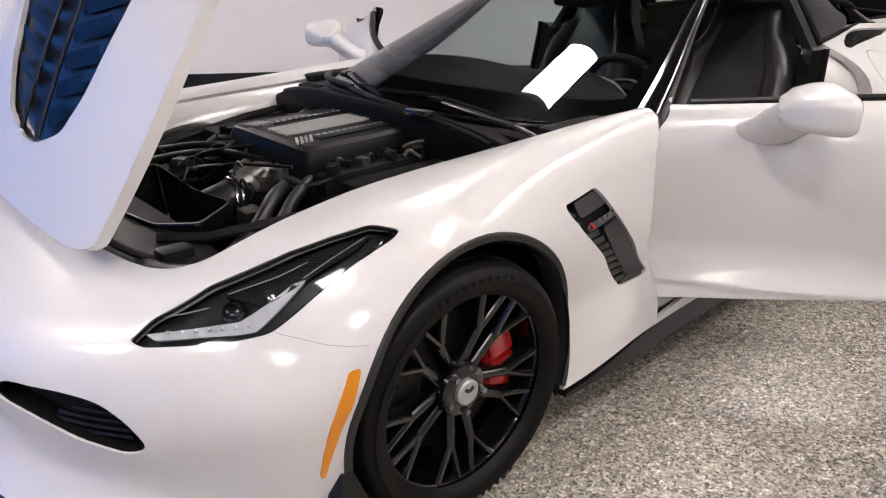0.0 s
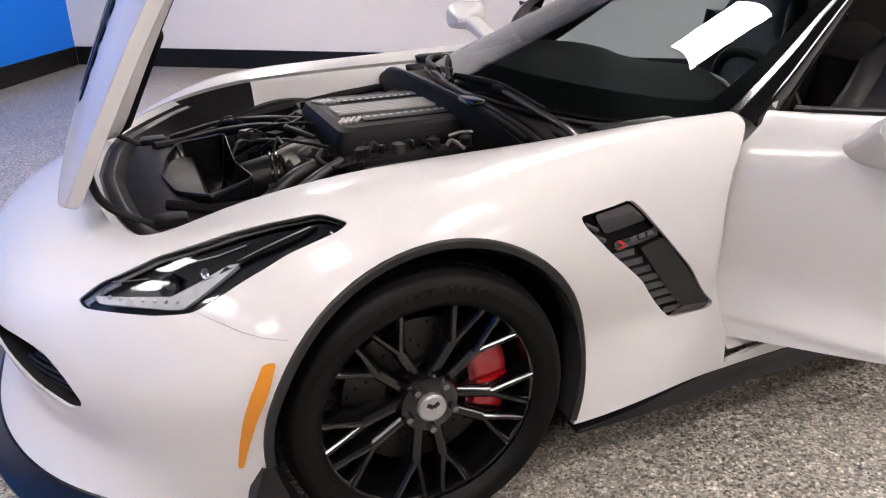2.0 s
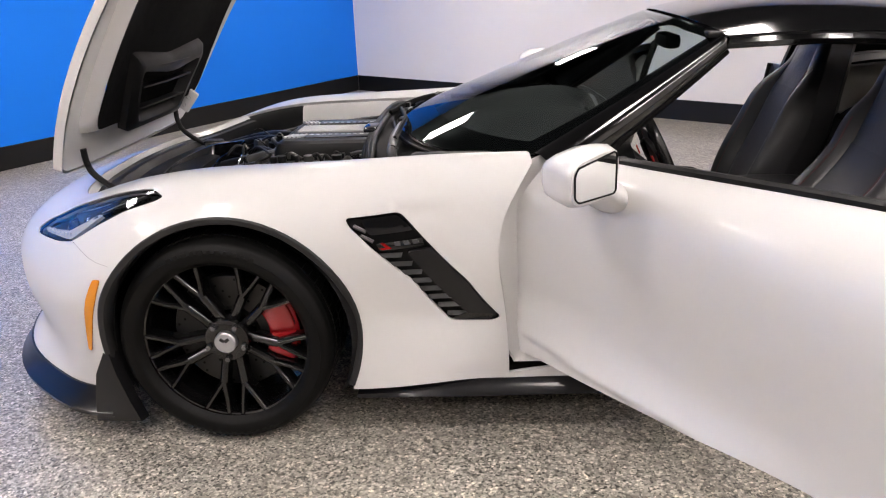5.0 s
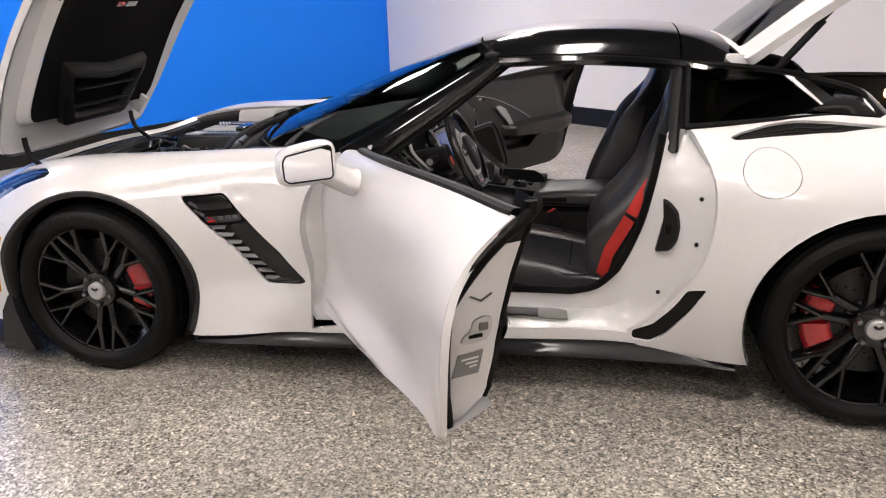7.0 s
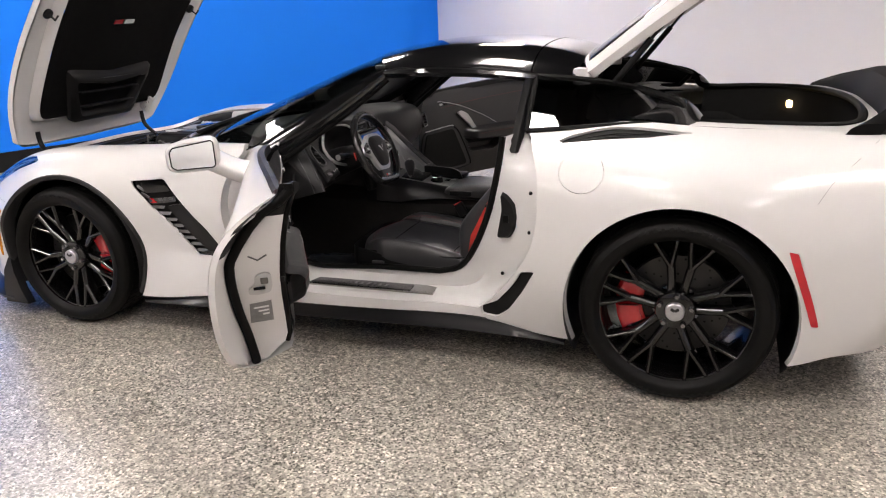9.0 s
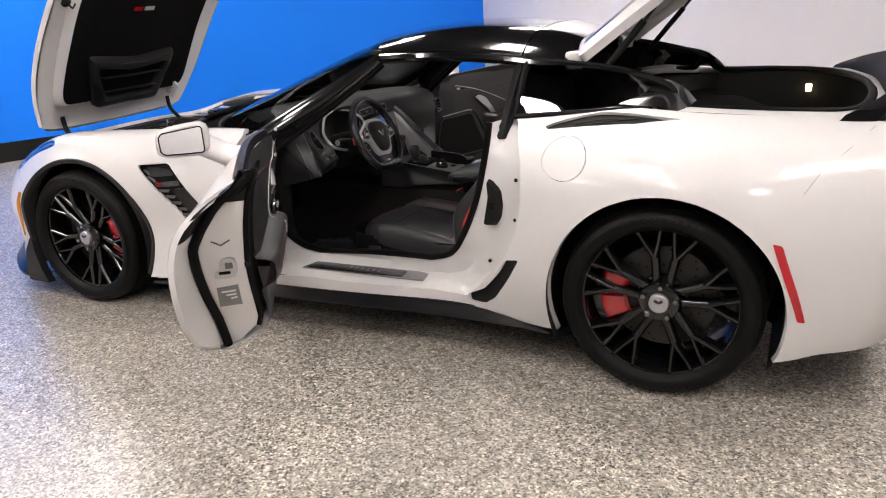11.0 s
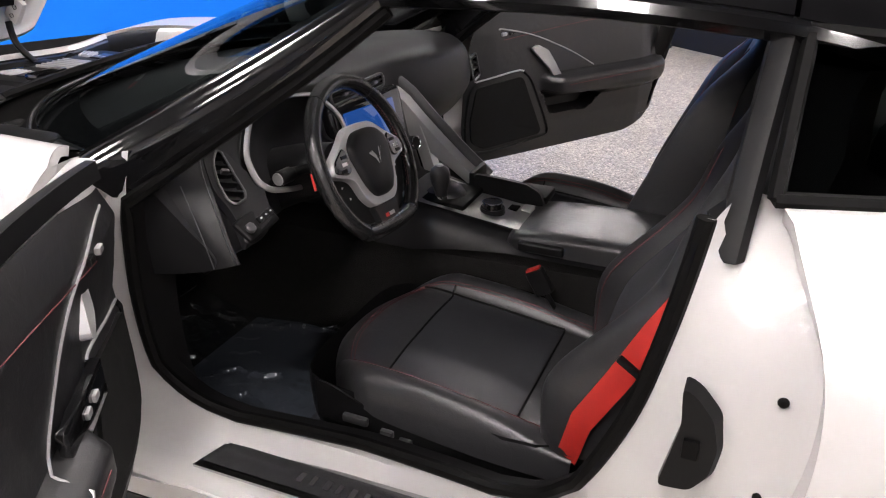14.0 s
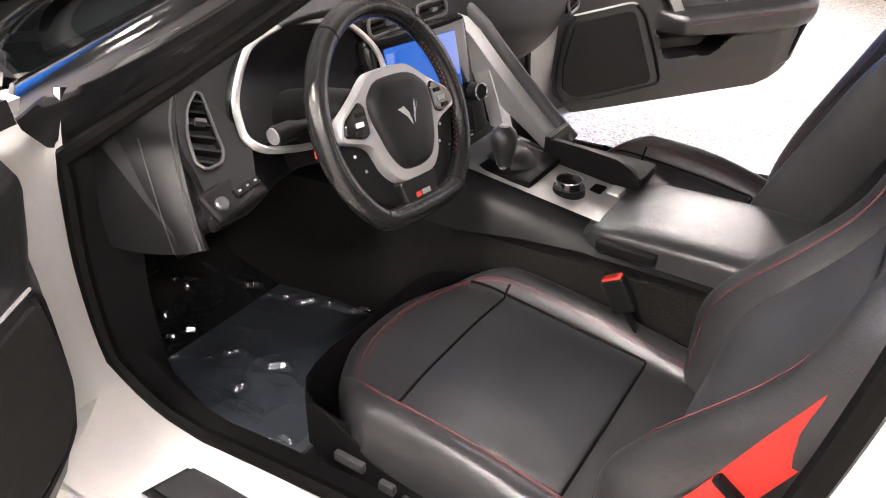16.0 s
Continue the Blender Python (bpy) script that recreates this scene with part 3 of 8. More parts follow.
FUEL_AT = (2.366, .812)
front = [(0, 0)] + side_plan(arch(0)) + side_plan(FENDER_EDGE) + [(u * KU, 5 * KV) for u in np.linspace(7.9, 0, 60)]
rear = side_plan(DOOR_REAR[::-1]) + side_plan([(2.0, .20), (2.2, .17)]) + side_plan(arch(1, low=0.18)) + [(16.999 * KU, 0), (16.999 * KU, 5 * KV)] + [(u * KU, 5 * KV) for u in np.linspace(16.9, 10.75, 60)]
for side in (-1, 1):
    up = BODY.lift(KU, KV, side)
    cuts = [side_plan(p) for p in (VENT, LAMP, GRILLE)]
    skin("front_fender", front, cuts, 0.02, up, WHITE, car, 0.02, label="glossy white front fender and nose", rims=[.02, .012, .02, .006])
    cuts = [side_plan(p) for p in (disc(*FUEL_AT, .0815, flat=.82), SCOOP, BLADE)]
    skin("rear_fender", rear, cuts, 0.02, up, WHITE, car, 0.02, label="glossy white rear fender", rims=[.025, .012, .02, .02])
    skin("fuel_door", side_plan(disc(*FUEL_AT, .0793, flat=.82)), [], 0.02, up, WHITE, car, 0.01)
    sill = side_plan(FENDER_EDGE[:2]) + side_plan([(1.2, .25), (1.6, .245)]) + side_plan(DOOR_REAR[:1]) + side_plan([(2.0, .205), (1.6, .205), (1.2, .20)])
    skin("sill", sill, [], 0.02, up, WHITE, car, 0.015)
    skin("scoop", side_plan(SCOOP), [], 0.02, BODY.lift(KU, KV, side, -.010), SEAL, car, 0, label="gloss black cooling scoop behind the side window")
    skin("blade", side_plan(BLADE), [], 0.02, BODY.lift(KU, KV, side, -.012), PLASTIC, car, 0, label="black plastic blade behind the door")
    skin("side_marker", side_plan(AMBERS), [], 0.012, BODY.lift(KU, KV, side, .004), AMBER, car, .006, label="long amber side marker lamp")
    skin("side_marker", side_plan(REDS), [], 0.012, BODY.lift(KU, KV, side, .004), RED, car, .006, label="long red side marker lamp")
    skin("grille_back", side_plan(GRILLE), [], 0.03, BODY.lift(KU, KV, side, -.05), PLASTIC, car, 0)
    # slats of the lower grille
    bm = bmesh.new()
    for k in range(5):
        z = .41 + .022 * k
        pts = BODY.find([(x, z) for x in np.linspace(-.86 + .02 * k, -.72 - .006 * k, 8)], [0, 2])
        q = BODY.at(pts[:, 0], pts[:, 1]) - .028 * BODY.normal(pts[:, 0], pts[:, 1])
        tube(bm, [(a, side * b, c) for a, b, c in q], .005, 6)
    part("grille_slats", bm, PLASTIC, car, "black lattice of the lower front grille")["kind"] = "stuff"
    # seam between bumper and fender
    bm = bmesh.new()
    pts = BODY.find([(-.45, .628), (-.41, .613), (-.378, .60), (-.34, .59), (-.30, .585)], [0, 2])
    q = BODY.at(pts[:, 0], pts[:, 1]) + .0008 * BODY.normal(pts[:, 0], pts[:, 1])
    tube(bm, [(a, side * b, c) for a, b, c in q], .0005, 5)
    part("seam", bm, GREYLABEL, car)
    bm = bmesh.new()
    pts = BODY.find([(3.298, .925), (3.23, .87), (3.158, .807), (3.12, .75)], [0, 2])
    q = BODY.at(pts[:, 0], pts[:, 1]) + .0008 * BODY.normal(pts[:, 0], pts[:, 1])
    tube(bm, [(a, side * b, c) for a, b, c in q], .0008, 5)
    part("seam", bm, GREYLABEL, car)


def ribbon(name, rows, mat, parent, label="", thick=0.0, closed=False, per=1):
    """A smooth sheet through rows of points, all of one length."""
    bm = bmesh.new()
    grid = [[bm.verts.new(p) for p in r] for r in rows]
    for a, b in zip(grid, grid[1:]):
        for i in range(len(a) - (0 if closed else 1)):
            j = (i + 1) % len(a)
            bm.faces.new((a[i], a[j], b[j], b[i]))
    bmesh.ops.recalc_face_normals(bm, faces=bm.faces)
    if thick:
        bmesh.ops.solidify(bm, geom=list(bm.faces), thickness=thick)
    return part(name, bm, mat, parent, label)


def on_body(pts, side, deep=0.0, axes=(0, 2)):
    """Places on the body's side at (x, z), set in by deep."""
    uv = BODY.find(pts, list(axes), 4.65 if max(p[0] for p in pts) < -.1 else None)
    q = BODY.at(uv[:, 0], uv[:, 1])
    q = q - (deep + pressed(q)[0])[:, None] * BODY.normal(uv[:, 0], uv[:, 1])
    return [Vector((a, -side * -b if side > 0 else -b, c)) for a, b, c in q]


for side in (-1, 1):
    ribbon("grille_throat", [on_body(dense(GRILLE, .02), side, d) for d in (.005, .02, .05)], SEAL, car, closed=True)
for side in (-1, 1):
    # flare strip round the front arch
    cx, cz, r = ARCHES[0]
    turns = np.linspace(-.43, math.pi + .40, 48)
    rows = []
    for grow, deep in ((.0015, .004), (.0, -.005), (-.004, -.008), (-.018, -.006), (-.022, .0), (-.022, .06)):
        ring = [(cx - (r + grow) * math.cos(t), max(cz + (r + grow) * math.sin(t), .165)) for t in turns]
        rows.append(on_body([(cx - r * math.cos(t), cz + r * math.sin(t)) for t in turns], side, deep))
        for v, (x, z) in zip(rows[-1], ring):
            v.x, v.z = x, z
    ribbon("arch_flare", rows, FLARE, car, "dark grey plastic arch flare")
    for n, (cx, cz, r) in enumerate(ARCHES):
        # wheel house: a drum and its inner wall
        rows = []
        for y, rr in ((.93 - .03 * (1 - n), r - .028 * (1 - n)), (.85, r + .004), (.55, r + .004), (.50, r - .04), (.50, .02)):
            rows.append([(cx + rr * math.cos(t), side * y, max(cz + rr * math.sin(t), .16)) for t in np.linspace(-.5, math.pi + .5, 40)])
        ribbon("wheel_house", rows, PLASTIC, car, "black felted wheel house liner")
    # deflector ahead of the front wheel
    rows = []
    for z, x0, x1, y in ((.30, -.385, -.345, .93), (.24, -.41, -.325, .945), (.15, -.425, -.295, .95), (.075, -.44, -.275, .94)):
        rows.append([(x0, side * (y - .03), z), (x0 + .01, side * y, z), (x1 - .01, side * (y + .004), z), (x1, side * (y - .03), z)])
    ribbon("deflector", rows, CARBON, car, "black air deflector ahead of the wheel", thick=.006)
    # splitter round the nose
    uu = np.linspace(0, 4.05, 30)
    edge = BODY.at(uu, np.zeros(30))
    nn = BODY.normal(uu, np.zeros(30) + .3)
    nn[:, 2] = 0
    nn /= np.linalg.norm(nn, axis=1)[:, None]
    fl = np.array([1, side, 1])
    rows = [((edge + nn * o) * fl + (0, 0, dz)) for o, dz in ((-.04, .004), (.006, .0), (.03, -.045), (.05, -.065), (.048, -.078), (-.06, -.08))]
    ribbon("splitter", rows, CARBON, car, "glossy black carbon front splitter")
    # skirt under the sill
    xs = np.linspace(.385, 2.315, 46)
    uv = BODY.find(np.stack([xs, np.interp(xs, [.39, .7, .93, 1.4, 1.9, 2.2, 2.32], [.15, .185, .195, .20, .205, .17, .155])], 1), [0, 2])
    uv[:, 1] = 0
    e = BODY.at(uv[:, 0], uv[:, 1])
    out = np.interp(xs, [.385, .55, .8, 1.6, 2.1, 2.315], [.0, .015, .028, .034, .03, .005])
    low = np.interp(xs, [.385, .6, 1.0, 1.7, 2.315], [.135, .148, .152, .158, .15])
    rows = []
    for f, g, inn in ((0, 0, .03), (0, 0, -.002), (.35, .45, 0), (1, .92, 0), (1.02, 1, 0), (.3, 1.05, .1)):
        rows.append([(p[0], side * (p[1] + o * f - inn), p[2] + (l - p[2]) * g) for p, o, l in zip(e, out, low)])
    ribbon("side_skirt", rows, CARBON, car, "glossy black carbon side skirt")

# ---- the car: roof, glass, pillars ----
def grid_of(sheet, u0, u1, v0, v1, nu, nv, side=1):
    uu, vv = np.linspace(u0, u1, nu), np.linspace(v0, v1, nv)
    return [[(x, side * y, z) for x, y, z in sheet.at(uu, np.full(nu, v))] for v in vv]


def half(pts):
    """A curve across the car from its right half (x, y, z), y from 0 outwards."""
    return [(x, -y, z) for x, y, z in pts[:0:-1]] + list(pts)


SCREEN_BASE = half([(.445, 0, .845), (.485, .25, .844), (.575, .475, .832), (.75, .617, .822), (.932, .686, .832)])
SCREEN_LOW = half([(.80, 0, .985), (.83, .25, .98), (.92, .45, .97), (1.04, .57, .945), (1.12, .632, .935)])
SCREEN_HIGH = half([(1.12, 0, 1.105), (1.14, .25, 1.10), (1.20, .41, 1.087), (1.275, .51, 1.063), (1.318, .566, 1.046)])
SCREEN_TOP = half([(1.37, 0, 1.19), (1.385, .25, 1.185), (1.415, .385, 1.174), (1.45, .475, 1.156), (1.478, .522, 1.14)])
WINDSCREEN = Sheet([SCREEN_BASE, SCREEN_LOW, SCREEN_HIGH, SCREEN_TOP])
pane = ribbon("windscreen", grid_of(WINDSCREEN, 0, 8, 0, 3, 41, 25), GLASS, car, "clear laminated windscreen with a black border")
pane.visible_shadow = False
# black border printed along the glass
for u0, u1, v0, v1, nu, nv in ((0, 8, -.02, .36, 41, 4), (0, .62, .36, 2.9, 5, 20), (7.38, 8, .36, 2.9, 5, 20), (0, 8, 2.88, 3.02, 41, 3)):
    rows = [[(x, y, z - .004) for x, y, z in r] for r in grid_of(WINDSCREEN, u0, u1, v0, v1, nu, nv)]
    ribbon("glass_border", rows, GLOSS, car)

# targa panel and hoop
R0 = half([(1.375, 0, 1.197), (1.39, .25, 1.192), (1.42, .395, 1.180), (1.46, .485, 1.162), (1.492, .535, 1.142)])
R1 = half([(1.60, 0, 1.232), (1.60, .25, 1.226), (1.62, .405, 1.210), (1.64, .505, 1.182), (1.66, .560, 1.150)])
R2 = half([(1.85, 0, 1.240), (1.85, .25, 1.234), (1.85, .405, 1.216), (1.85, .505, 1.183), (1.85, .555, 1.148)])
R3 = half([(2.11, 0, 1.222), (2.11, .25, 1.214), (2.11, .39, 1.194), (2.11, .485, 1.161), (2.11, .535, 1.126)])
R4 = half([(2.29, 0, 1.176), (2.29, .25, 1.168), (2.28, .375, 1.148), (2.275, .465, 1.120), (2.27, .515, 1.09)])
ROOF = Sheet([R0, R1, R2, R3, R4])
ribbon("roof_panel", grid_of(ROOF, .05, 7.95, 0.02, 2.985, 49, 40), GLOSS, car, "gloss black removable roof panel", thick=.02)
ribbon("roof_hoop", grid_of(ROOF, 0, 8, 3.015, 4, 49, 16), GLOSS, car, "gloss black roof hoop behind the panel", thick=.02)
ribbon("roof_lining", [[(x, y * .97, z - .035) for x, y, z in r] for r in grid_of(ROOF, 0.2, 7.8, 0, 4, 31, 12)], SOFT, car)

for side in (-1, 1):
    # windscreen pillar: from the glass edge round to the door opening
    rows = []
    glass_edge = WINDSCREEN.at(np.full(24, 8.0), np.linspace(0, 3, 24))
    t = np.linspace(0, 1, 24)
    for out, down, fwd in ((-.006, .003, -.01), (.02, .006, .005), (.045, -.012, .03), (.05, -.04, .06), (.035, -.065, .085), (-.005, -.078, .10), (-.03, -.06, .10)):
        rows.append([(x + fwd * (1 - .7 * q), side * (y + out * (1 - .55 * q)), z + down * (1 - .6 * q)) for (x, y, z), q in zip(glass_edge, t)])
    ribbon("windscreen_pillar", rows[:5], GLOSS, car, "gloss black windscreen pillar")
    ribbon("pillar_trim", rows[4:], SOFT, car, "black pillar trim and door seal")
    # rail over the door
    xs = np.linspace(0.02, 3.9, 30)
    rail = ROOF.at(np.full(30, 8.0), xs)
    rows = [[(x, side * (y + o), z + d) for x, y, z in rail] for o, d in ((-.004, .0), (.014, -.006), (.018, -.02), (.008, -.034), (-.02, -.04), (-.06, -.02))]
    ribbon("roof_rail", rows[:4], GLOSS, car, "gloss black roof rail")
    ribbon("door_seal", rows[3:], SEAL, car)
    # tinted quarter window with its black frame
    q_low = [(2.125, .676, .922), (2.25, .664, .930), (2.38, .650, .939), (2.50, .638, .947), (2.60, .63, .952)]
    q_mid = [(2.128, .612, 1.020), (2.265, .600, 1.019), (2.405, .586, 1.013), (2.53, .574, 1.003), (2.63, .566, .987)]
    q_top = [(2.132, .534, 1.112), (2.28, .524, 1.101), (2.43, .513, 1.082), (2.56, .505, 1.054), (2.66, .505, 1.018)]
    q = Sheet([q_low, q_mid, q_top])
    glass = ribbon("quarter_window", [[(x, side * y, z) for x, y, z in r] for r in grid_of(q, 0.06, 3.9, .08, 1.94, 24, 10)], TINT, car, "dark tinted quarter window behind the door")
    rim_pts = [*q.at(np.linspace(0, 4, 20), np.zeros(20)), *q.at(np.full(8, 4.0), np.linspace(0, 2, 9)[1:]), *q.at(np.linspace(4, 0, 20)[1:], np.full(19, 2.0)), *q.at(np.zeros(8), np.linspace(2, 0, 9)[1:])]
    bm = bmesh.new()
    tube(bm, [(x, side * y, z) for x, y, z in rim_pts], .011, 6, closed=True)
    part("window_frame", bm, SEAL, car)
    # sail behind the window, running down to the hatch opening
    sail_low = [(2.50, .625, .968), (2.60, .64, .962), (2.68, .65, .955), (2.74, .655, .948)]
    sail_mid = [(2.58, .580, 1.0), (2.645, .58, 1.005), (2.70, .575, .995), (2.745, .575, .965)]
    sail_top = [(2.60, .505, 1.044), (2.655, .51, 1.036), (2.71, .515, 1.008), (2.75, .515, .965)]
    sl = Sheet([sail_low, sail_mid, sail_top])
    ribbon("window_sail", [[(x, side * y, z) for x, y, z in r] for r in grid_of(sl, 0, 3, 0, 2, 14, 10)], GLOSS, car, "gloss black sail at the quarter window")
    # pillar between door and quarter window
    rows = []
    for k in np.linspace(0, 1, 16):
        x, y, z = 2.092 + .022 * k, .722 - .188 * k ** 1.05, .845 + .275 * k
        f = 1.0 if k < .2 else .62
        rows.append([(x - .052 * f, side * (y - .05), z), (x - .046 * f, side * (y - .012), z), (x - .020 * f, side * (y + .003), z), (x, side * (y + .003), z), (x + .010, side * (y - .010), z), (x + .010, side * (y - .05), z)])
    ribbon("door_pillar", rows, PLASTIC, car, "matt black pillar behind the door")

# ---- the car: doors and their openings ----
DOOR_OPEN = 56.8
DOOR_LINE = [(2.018, .358)] + [(x, z) for x, z in DOOR_REAR if z > .40]


def resample(pts, n):
    p = np.array([tuple(q)[:2] for q in pts], float)
    d = np.r_[0, np.cumsum(np.hypot(*np.diff(p, axis=0).T))]
    return np.stack([np.interp(np.linspace(0, d[-1], n), d, p[:, k]) for k in (0, 1)], 1)


BAND = material("dark_reflection_band", (0.15, 0.15, 0.16), rough=0.2, metal=0.8, vary=(6, 0.2))


def opening(side):
    """The white door surround: shut faces, sill step, rim and seal."""
    outer = np.concatenate([resample(DOOR_REAR[::-1], 22), resample([(1.965, .245), (.86, .245)], 26)[1:], resample([(.86, .245), *FENDER_EDGE[4:]], 20)[1:]])
    inner = np.concatenate([resample(spline([(2.05, .91, 0), (2.04, .84, 0), (2.02, .73, 0), (1.988, .60, 0), (1.928, .46, 0), (1.86, .375, 0), (1.77, .345, 0)], 5), 22),
                            resample([(1.77, .345), (1.22, .318)], 26)[1:], resample(spline([(1.22, .318, 0), (1.13, .335, 0), (1.06, .39, 0), (1.035, .50, 0), (1.035, .65, 0), (1.045, .78, 0), (1.065, .86, 0)], 5), 20)[1:]])
    skin_at = on_body(outer, side, .004)
    n = len(outer)
    bottom = np.clip(1 - np.abs(np.arange(n) - 33.5) / 18, 0, 1) ** .4
    rows = [skin_at]
    for f, w_side, w_low, z_low in ((.0, -.05, .0, .002), (.22, -.075, -.015, .262), (.45, -.085, -.05, .264), (.62, -.10, -.115, .266), (.9, -.125, -.14, .30), (1.0, -.13, -.15, None)):
        row = []
        for k in range(n):
            b = bottom[k]
            x, z = outer[k] * (1 - f) + inner[k] * f
            w = abs(skin_at[k].y)
            if z_low is not None and b > 0:
                z = z * (1 - b) + b * (z_low if z_low > .1 else outer[k][1] + z_low)
            wi = max(.70, w + w_side) if f >= .9 else w + w_side
            ww = wi * (1 - b) + b * (max(w + w_low, .675))
            if f >= .9:
                ww = (1 - b) * ((.76 if k < 34 else .725) - .06 * max(0, z - .6)) + b * .69
            row.append(Vector((x, side * ww, z)))
        rows.append(row)
    ribbon("door_surround", rows, JAMB, car, "white painted door surround and sill")
    # seal round the rim and the dark trim inside it
    last = rows[-1]
    bm = bmesh.new()
    up = np.linspace(.34, .97, 16)
    edge_of_glass = WINDSCREEN.at(np.full(16, 8.0), up * 3)
    along_pillar = [(x + .10 * (1 - .7 * q), side * (y - .004), z - .078 * (1 - .6 * q)) for (x, y, z), q in zip(edge_of_glass, up)]
    tube(bm, [(v.x, v.y, v.z) for v in last if v.x > 1.5 or v.z < .79] + along_pillar, .013, 8)
    part("door_seal", bm, SEAL, car)
    inn = [Vector((v.x, v.y - side * .05, v.z - .012)) for v in last]
    low = [Vector((v.x, v.y - side * .10, max(v.z - .10, .20))) for v in last]
    ribbon("sill_trim", [last, inn, low], PLASTIC, car, "black plastic sill trim")
    # striker, screws
    if side < 0:
        for x, y, z in ((2.125, .715, .823), (2.175, .812, .716), (2.17, .815, .565), (2.06, .80, .39)):
            bm = bmesh.new()
            got = bmesh.ops.create_uvsphere(bm, u_segments=10, v_segments=6, radius=.0075)["verts"]
            bmesh.ops.transform(bm, matrix=Matrix.Translation((x, -y - .004, z)) @ Matrix.Diagonal((1, .6, 1, 1)), verts=got)
            part("screw", bm, SEAL, car)
    bm = bmesh.new()
    vs = rounded([(-.012, .095), (.010, .085), (.040, .05), (.052, .0), (.045, -.05), (.02, -.085), (-.03, -.09), (-.018, -.03), (-.006, .03)], .012, 3)
    ring = [bm.verts.new((2.070 + a, side * .795, .618 + b)) for a, b in vs]
    top = [bm.verts.new((2.068 + a * .85, side * .815, .618 + b * .9)) for a, b in vs]
    bm.faces.new(top)
    for i in range(len(vs)):
        bm.faces.new((ring[i], ring[(i + 1) % len(vs)], top[(i + 1) % len(vs)], top[i]))
    bmesh.ops.recalc_face_normals(bm, faces=bm.faces)
    part("striker_cover", bm, PLASTIC, car, "black plastic striker cover")
    bm = bmesh.new()
    box(bm, 2.068, 2.09, side * .816 - .006, side * .816 + .006, .598, .628, .003)
    part("striker", bm, SEAL, car)
    # sill plate
    bm = bmesh.new()
    p = [(1.19, .815), (1.215, .722), (1.755, .712), (1.765, .80)]
    lo = [bm.verts.new((x, side * w, .268)) for x, w in p]
    hi = [bm.verts.new((x, side * w, .274)) for x, w in p]
    bm.faces.new(hi)
    for i in range(4):
        bm.faces.new((lo[i], lo[(i + 1) % 4], hi[(i + 1) % 4], hi[i]))
    bmesh.ops.recalc_face_normals(bm, faces=bm.faces)
    plate_ob = part("sill_plate", bm, SILLLIGHT, car, "bright metal sill plate, its dark reflection put in as a band", smooth=False)
    # Darker strip for what the plate mirrors; it stops before the bright end.
    bm = bmesh.new()
    q = [(1.20, .80), (1.22, .735), (1.655, .7265), (1.66, .789)]
    vs = [bm.verts.new((x, side * w, .2762)) for x, w in q]
    bm.faces.new(vs)
    part("dark_mirrored_band", bm, BAND, plate_ob, smooth=False)
    bm = bmesh.new()
    for k, (w, h) in enumerate(((.012, .03), (.01, .026), (.014, .03), (.01, .026), (.012, .03), (.01, .026))):
        x = 1.40 + .028 * k
        bm.faces.new([bm.verts.new((x + a, side * (.765 + b), .2775)) for a, b in ((0, -.012), (w, -.012), (w, .012), (0, .012))])
    part("lettering", bm, FIN, plate_ob, smooth=False)


def mirror_thing(side, door):
    """Wing mirror: a rounded shell with a foot on the door and a glass."""
    s = side
    rows = []
    for x, cy, cz, ry, rz in ((1.3615, .955, .901, .084, .052), (1.355, .955, .901, .089, .057), (1.335, .955, .901, .093, .061), (1.295, .955, .900, .088, .058), (1.25, .955, .897, .076, .050), (1.215, .955, .892, .050, .036), (1.20, .955, .889, .012, .010)):
        row = []
        for k in range(28):
            t = k * math.tau / 28
            c, q = math.cos(t), math.sin(t)
            sq = (abs(c) ** 4 + abs(q) ** 4) ** -.25
            row.append((x + .26 * (cy + ry * c * sq - .955), s * (cy + ry * c * sq), cz + rz * q * sq * (1 - 1.1 * ry * c) - .045 * (ry * c * sq)))
        rows.append(row)
    shell = ribbon("mirror_shell", rows, WHITE, door, "white wing mirror shell", closed=True)
    for k, piece in ((0, "shell_back"), (-1, "shell_nose")):
        bm = bmesh.new()
        bm.faces.new([bm.verts.new(v) for v in rows[k]])
        part(piece, bm, WHITE, door, smooth=False)
    bm = bmesh.new()
    ring = []
    for w, z in rounded([(1.031, .925), (1.020, .941), (.889, .955), (.881, .948), (.880, .864), (.888, .857), (1.014, .862), (1.029, .874)], .006, 3):
        ring.append(bm.verts.new((1.3635 + .26 * (w - .955), s * w, z - .003)))
    edge_at = [v.co.copy() for v in ring]
    bm.faces.new(ring)
    part("mirror_glass", bm, MIRROR, door, "mirror glass", smooth=False)
    bm = bmesh.new()
    tube(bm, edge_at, .0024, 6, closed=True)
    part("glass_edge", bm, SEAL, door)
    rows = []
    for x0, x1, y, z0, z1 in ((1.09, 1.29, .745, .745, .835), (1.115, 1.285, .785, .752, .842), (1.14, 1.30, .83, .775, .868), (1.165, 1.325, .875, .805, .902), (1.19, 1.345, .915, .832, .930), (1.205, 1.35, .945, .848, .944)):
        xm, zm = (x0 + x1) / 2, (z0 + z1) / 2
        rows.append([(xm + (x1 - x0) / 2 * math.cos(k * math.tau / 20), s * y, zm + (z1 - z0) / 2 * math.sin(k * math.tau / 20)) for k in range(20)])
    ribbon("mirror_foot", rows, WHITE, door, closed=True)


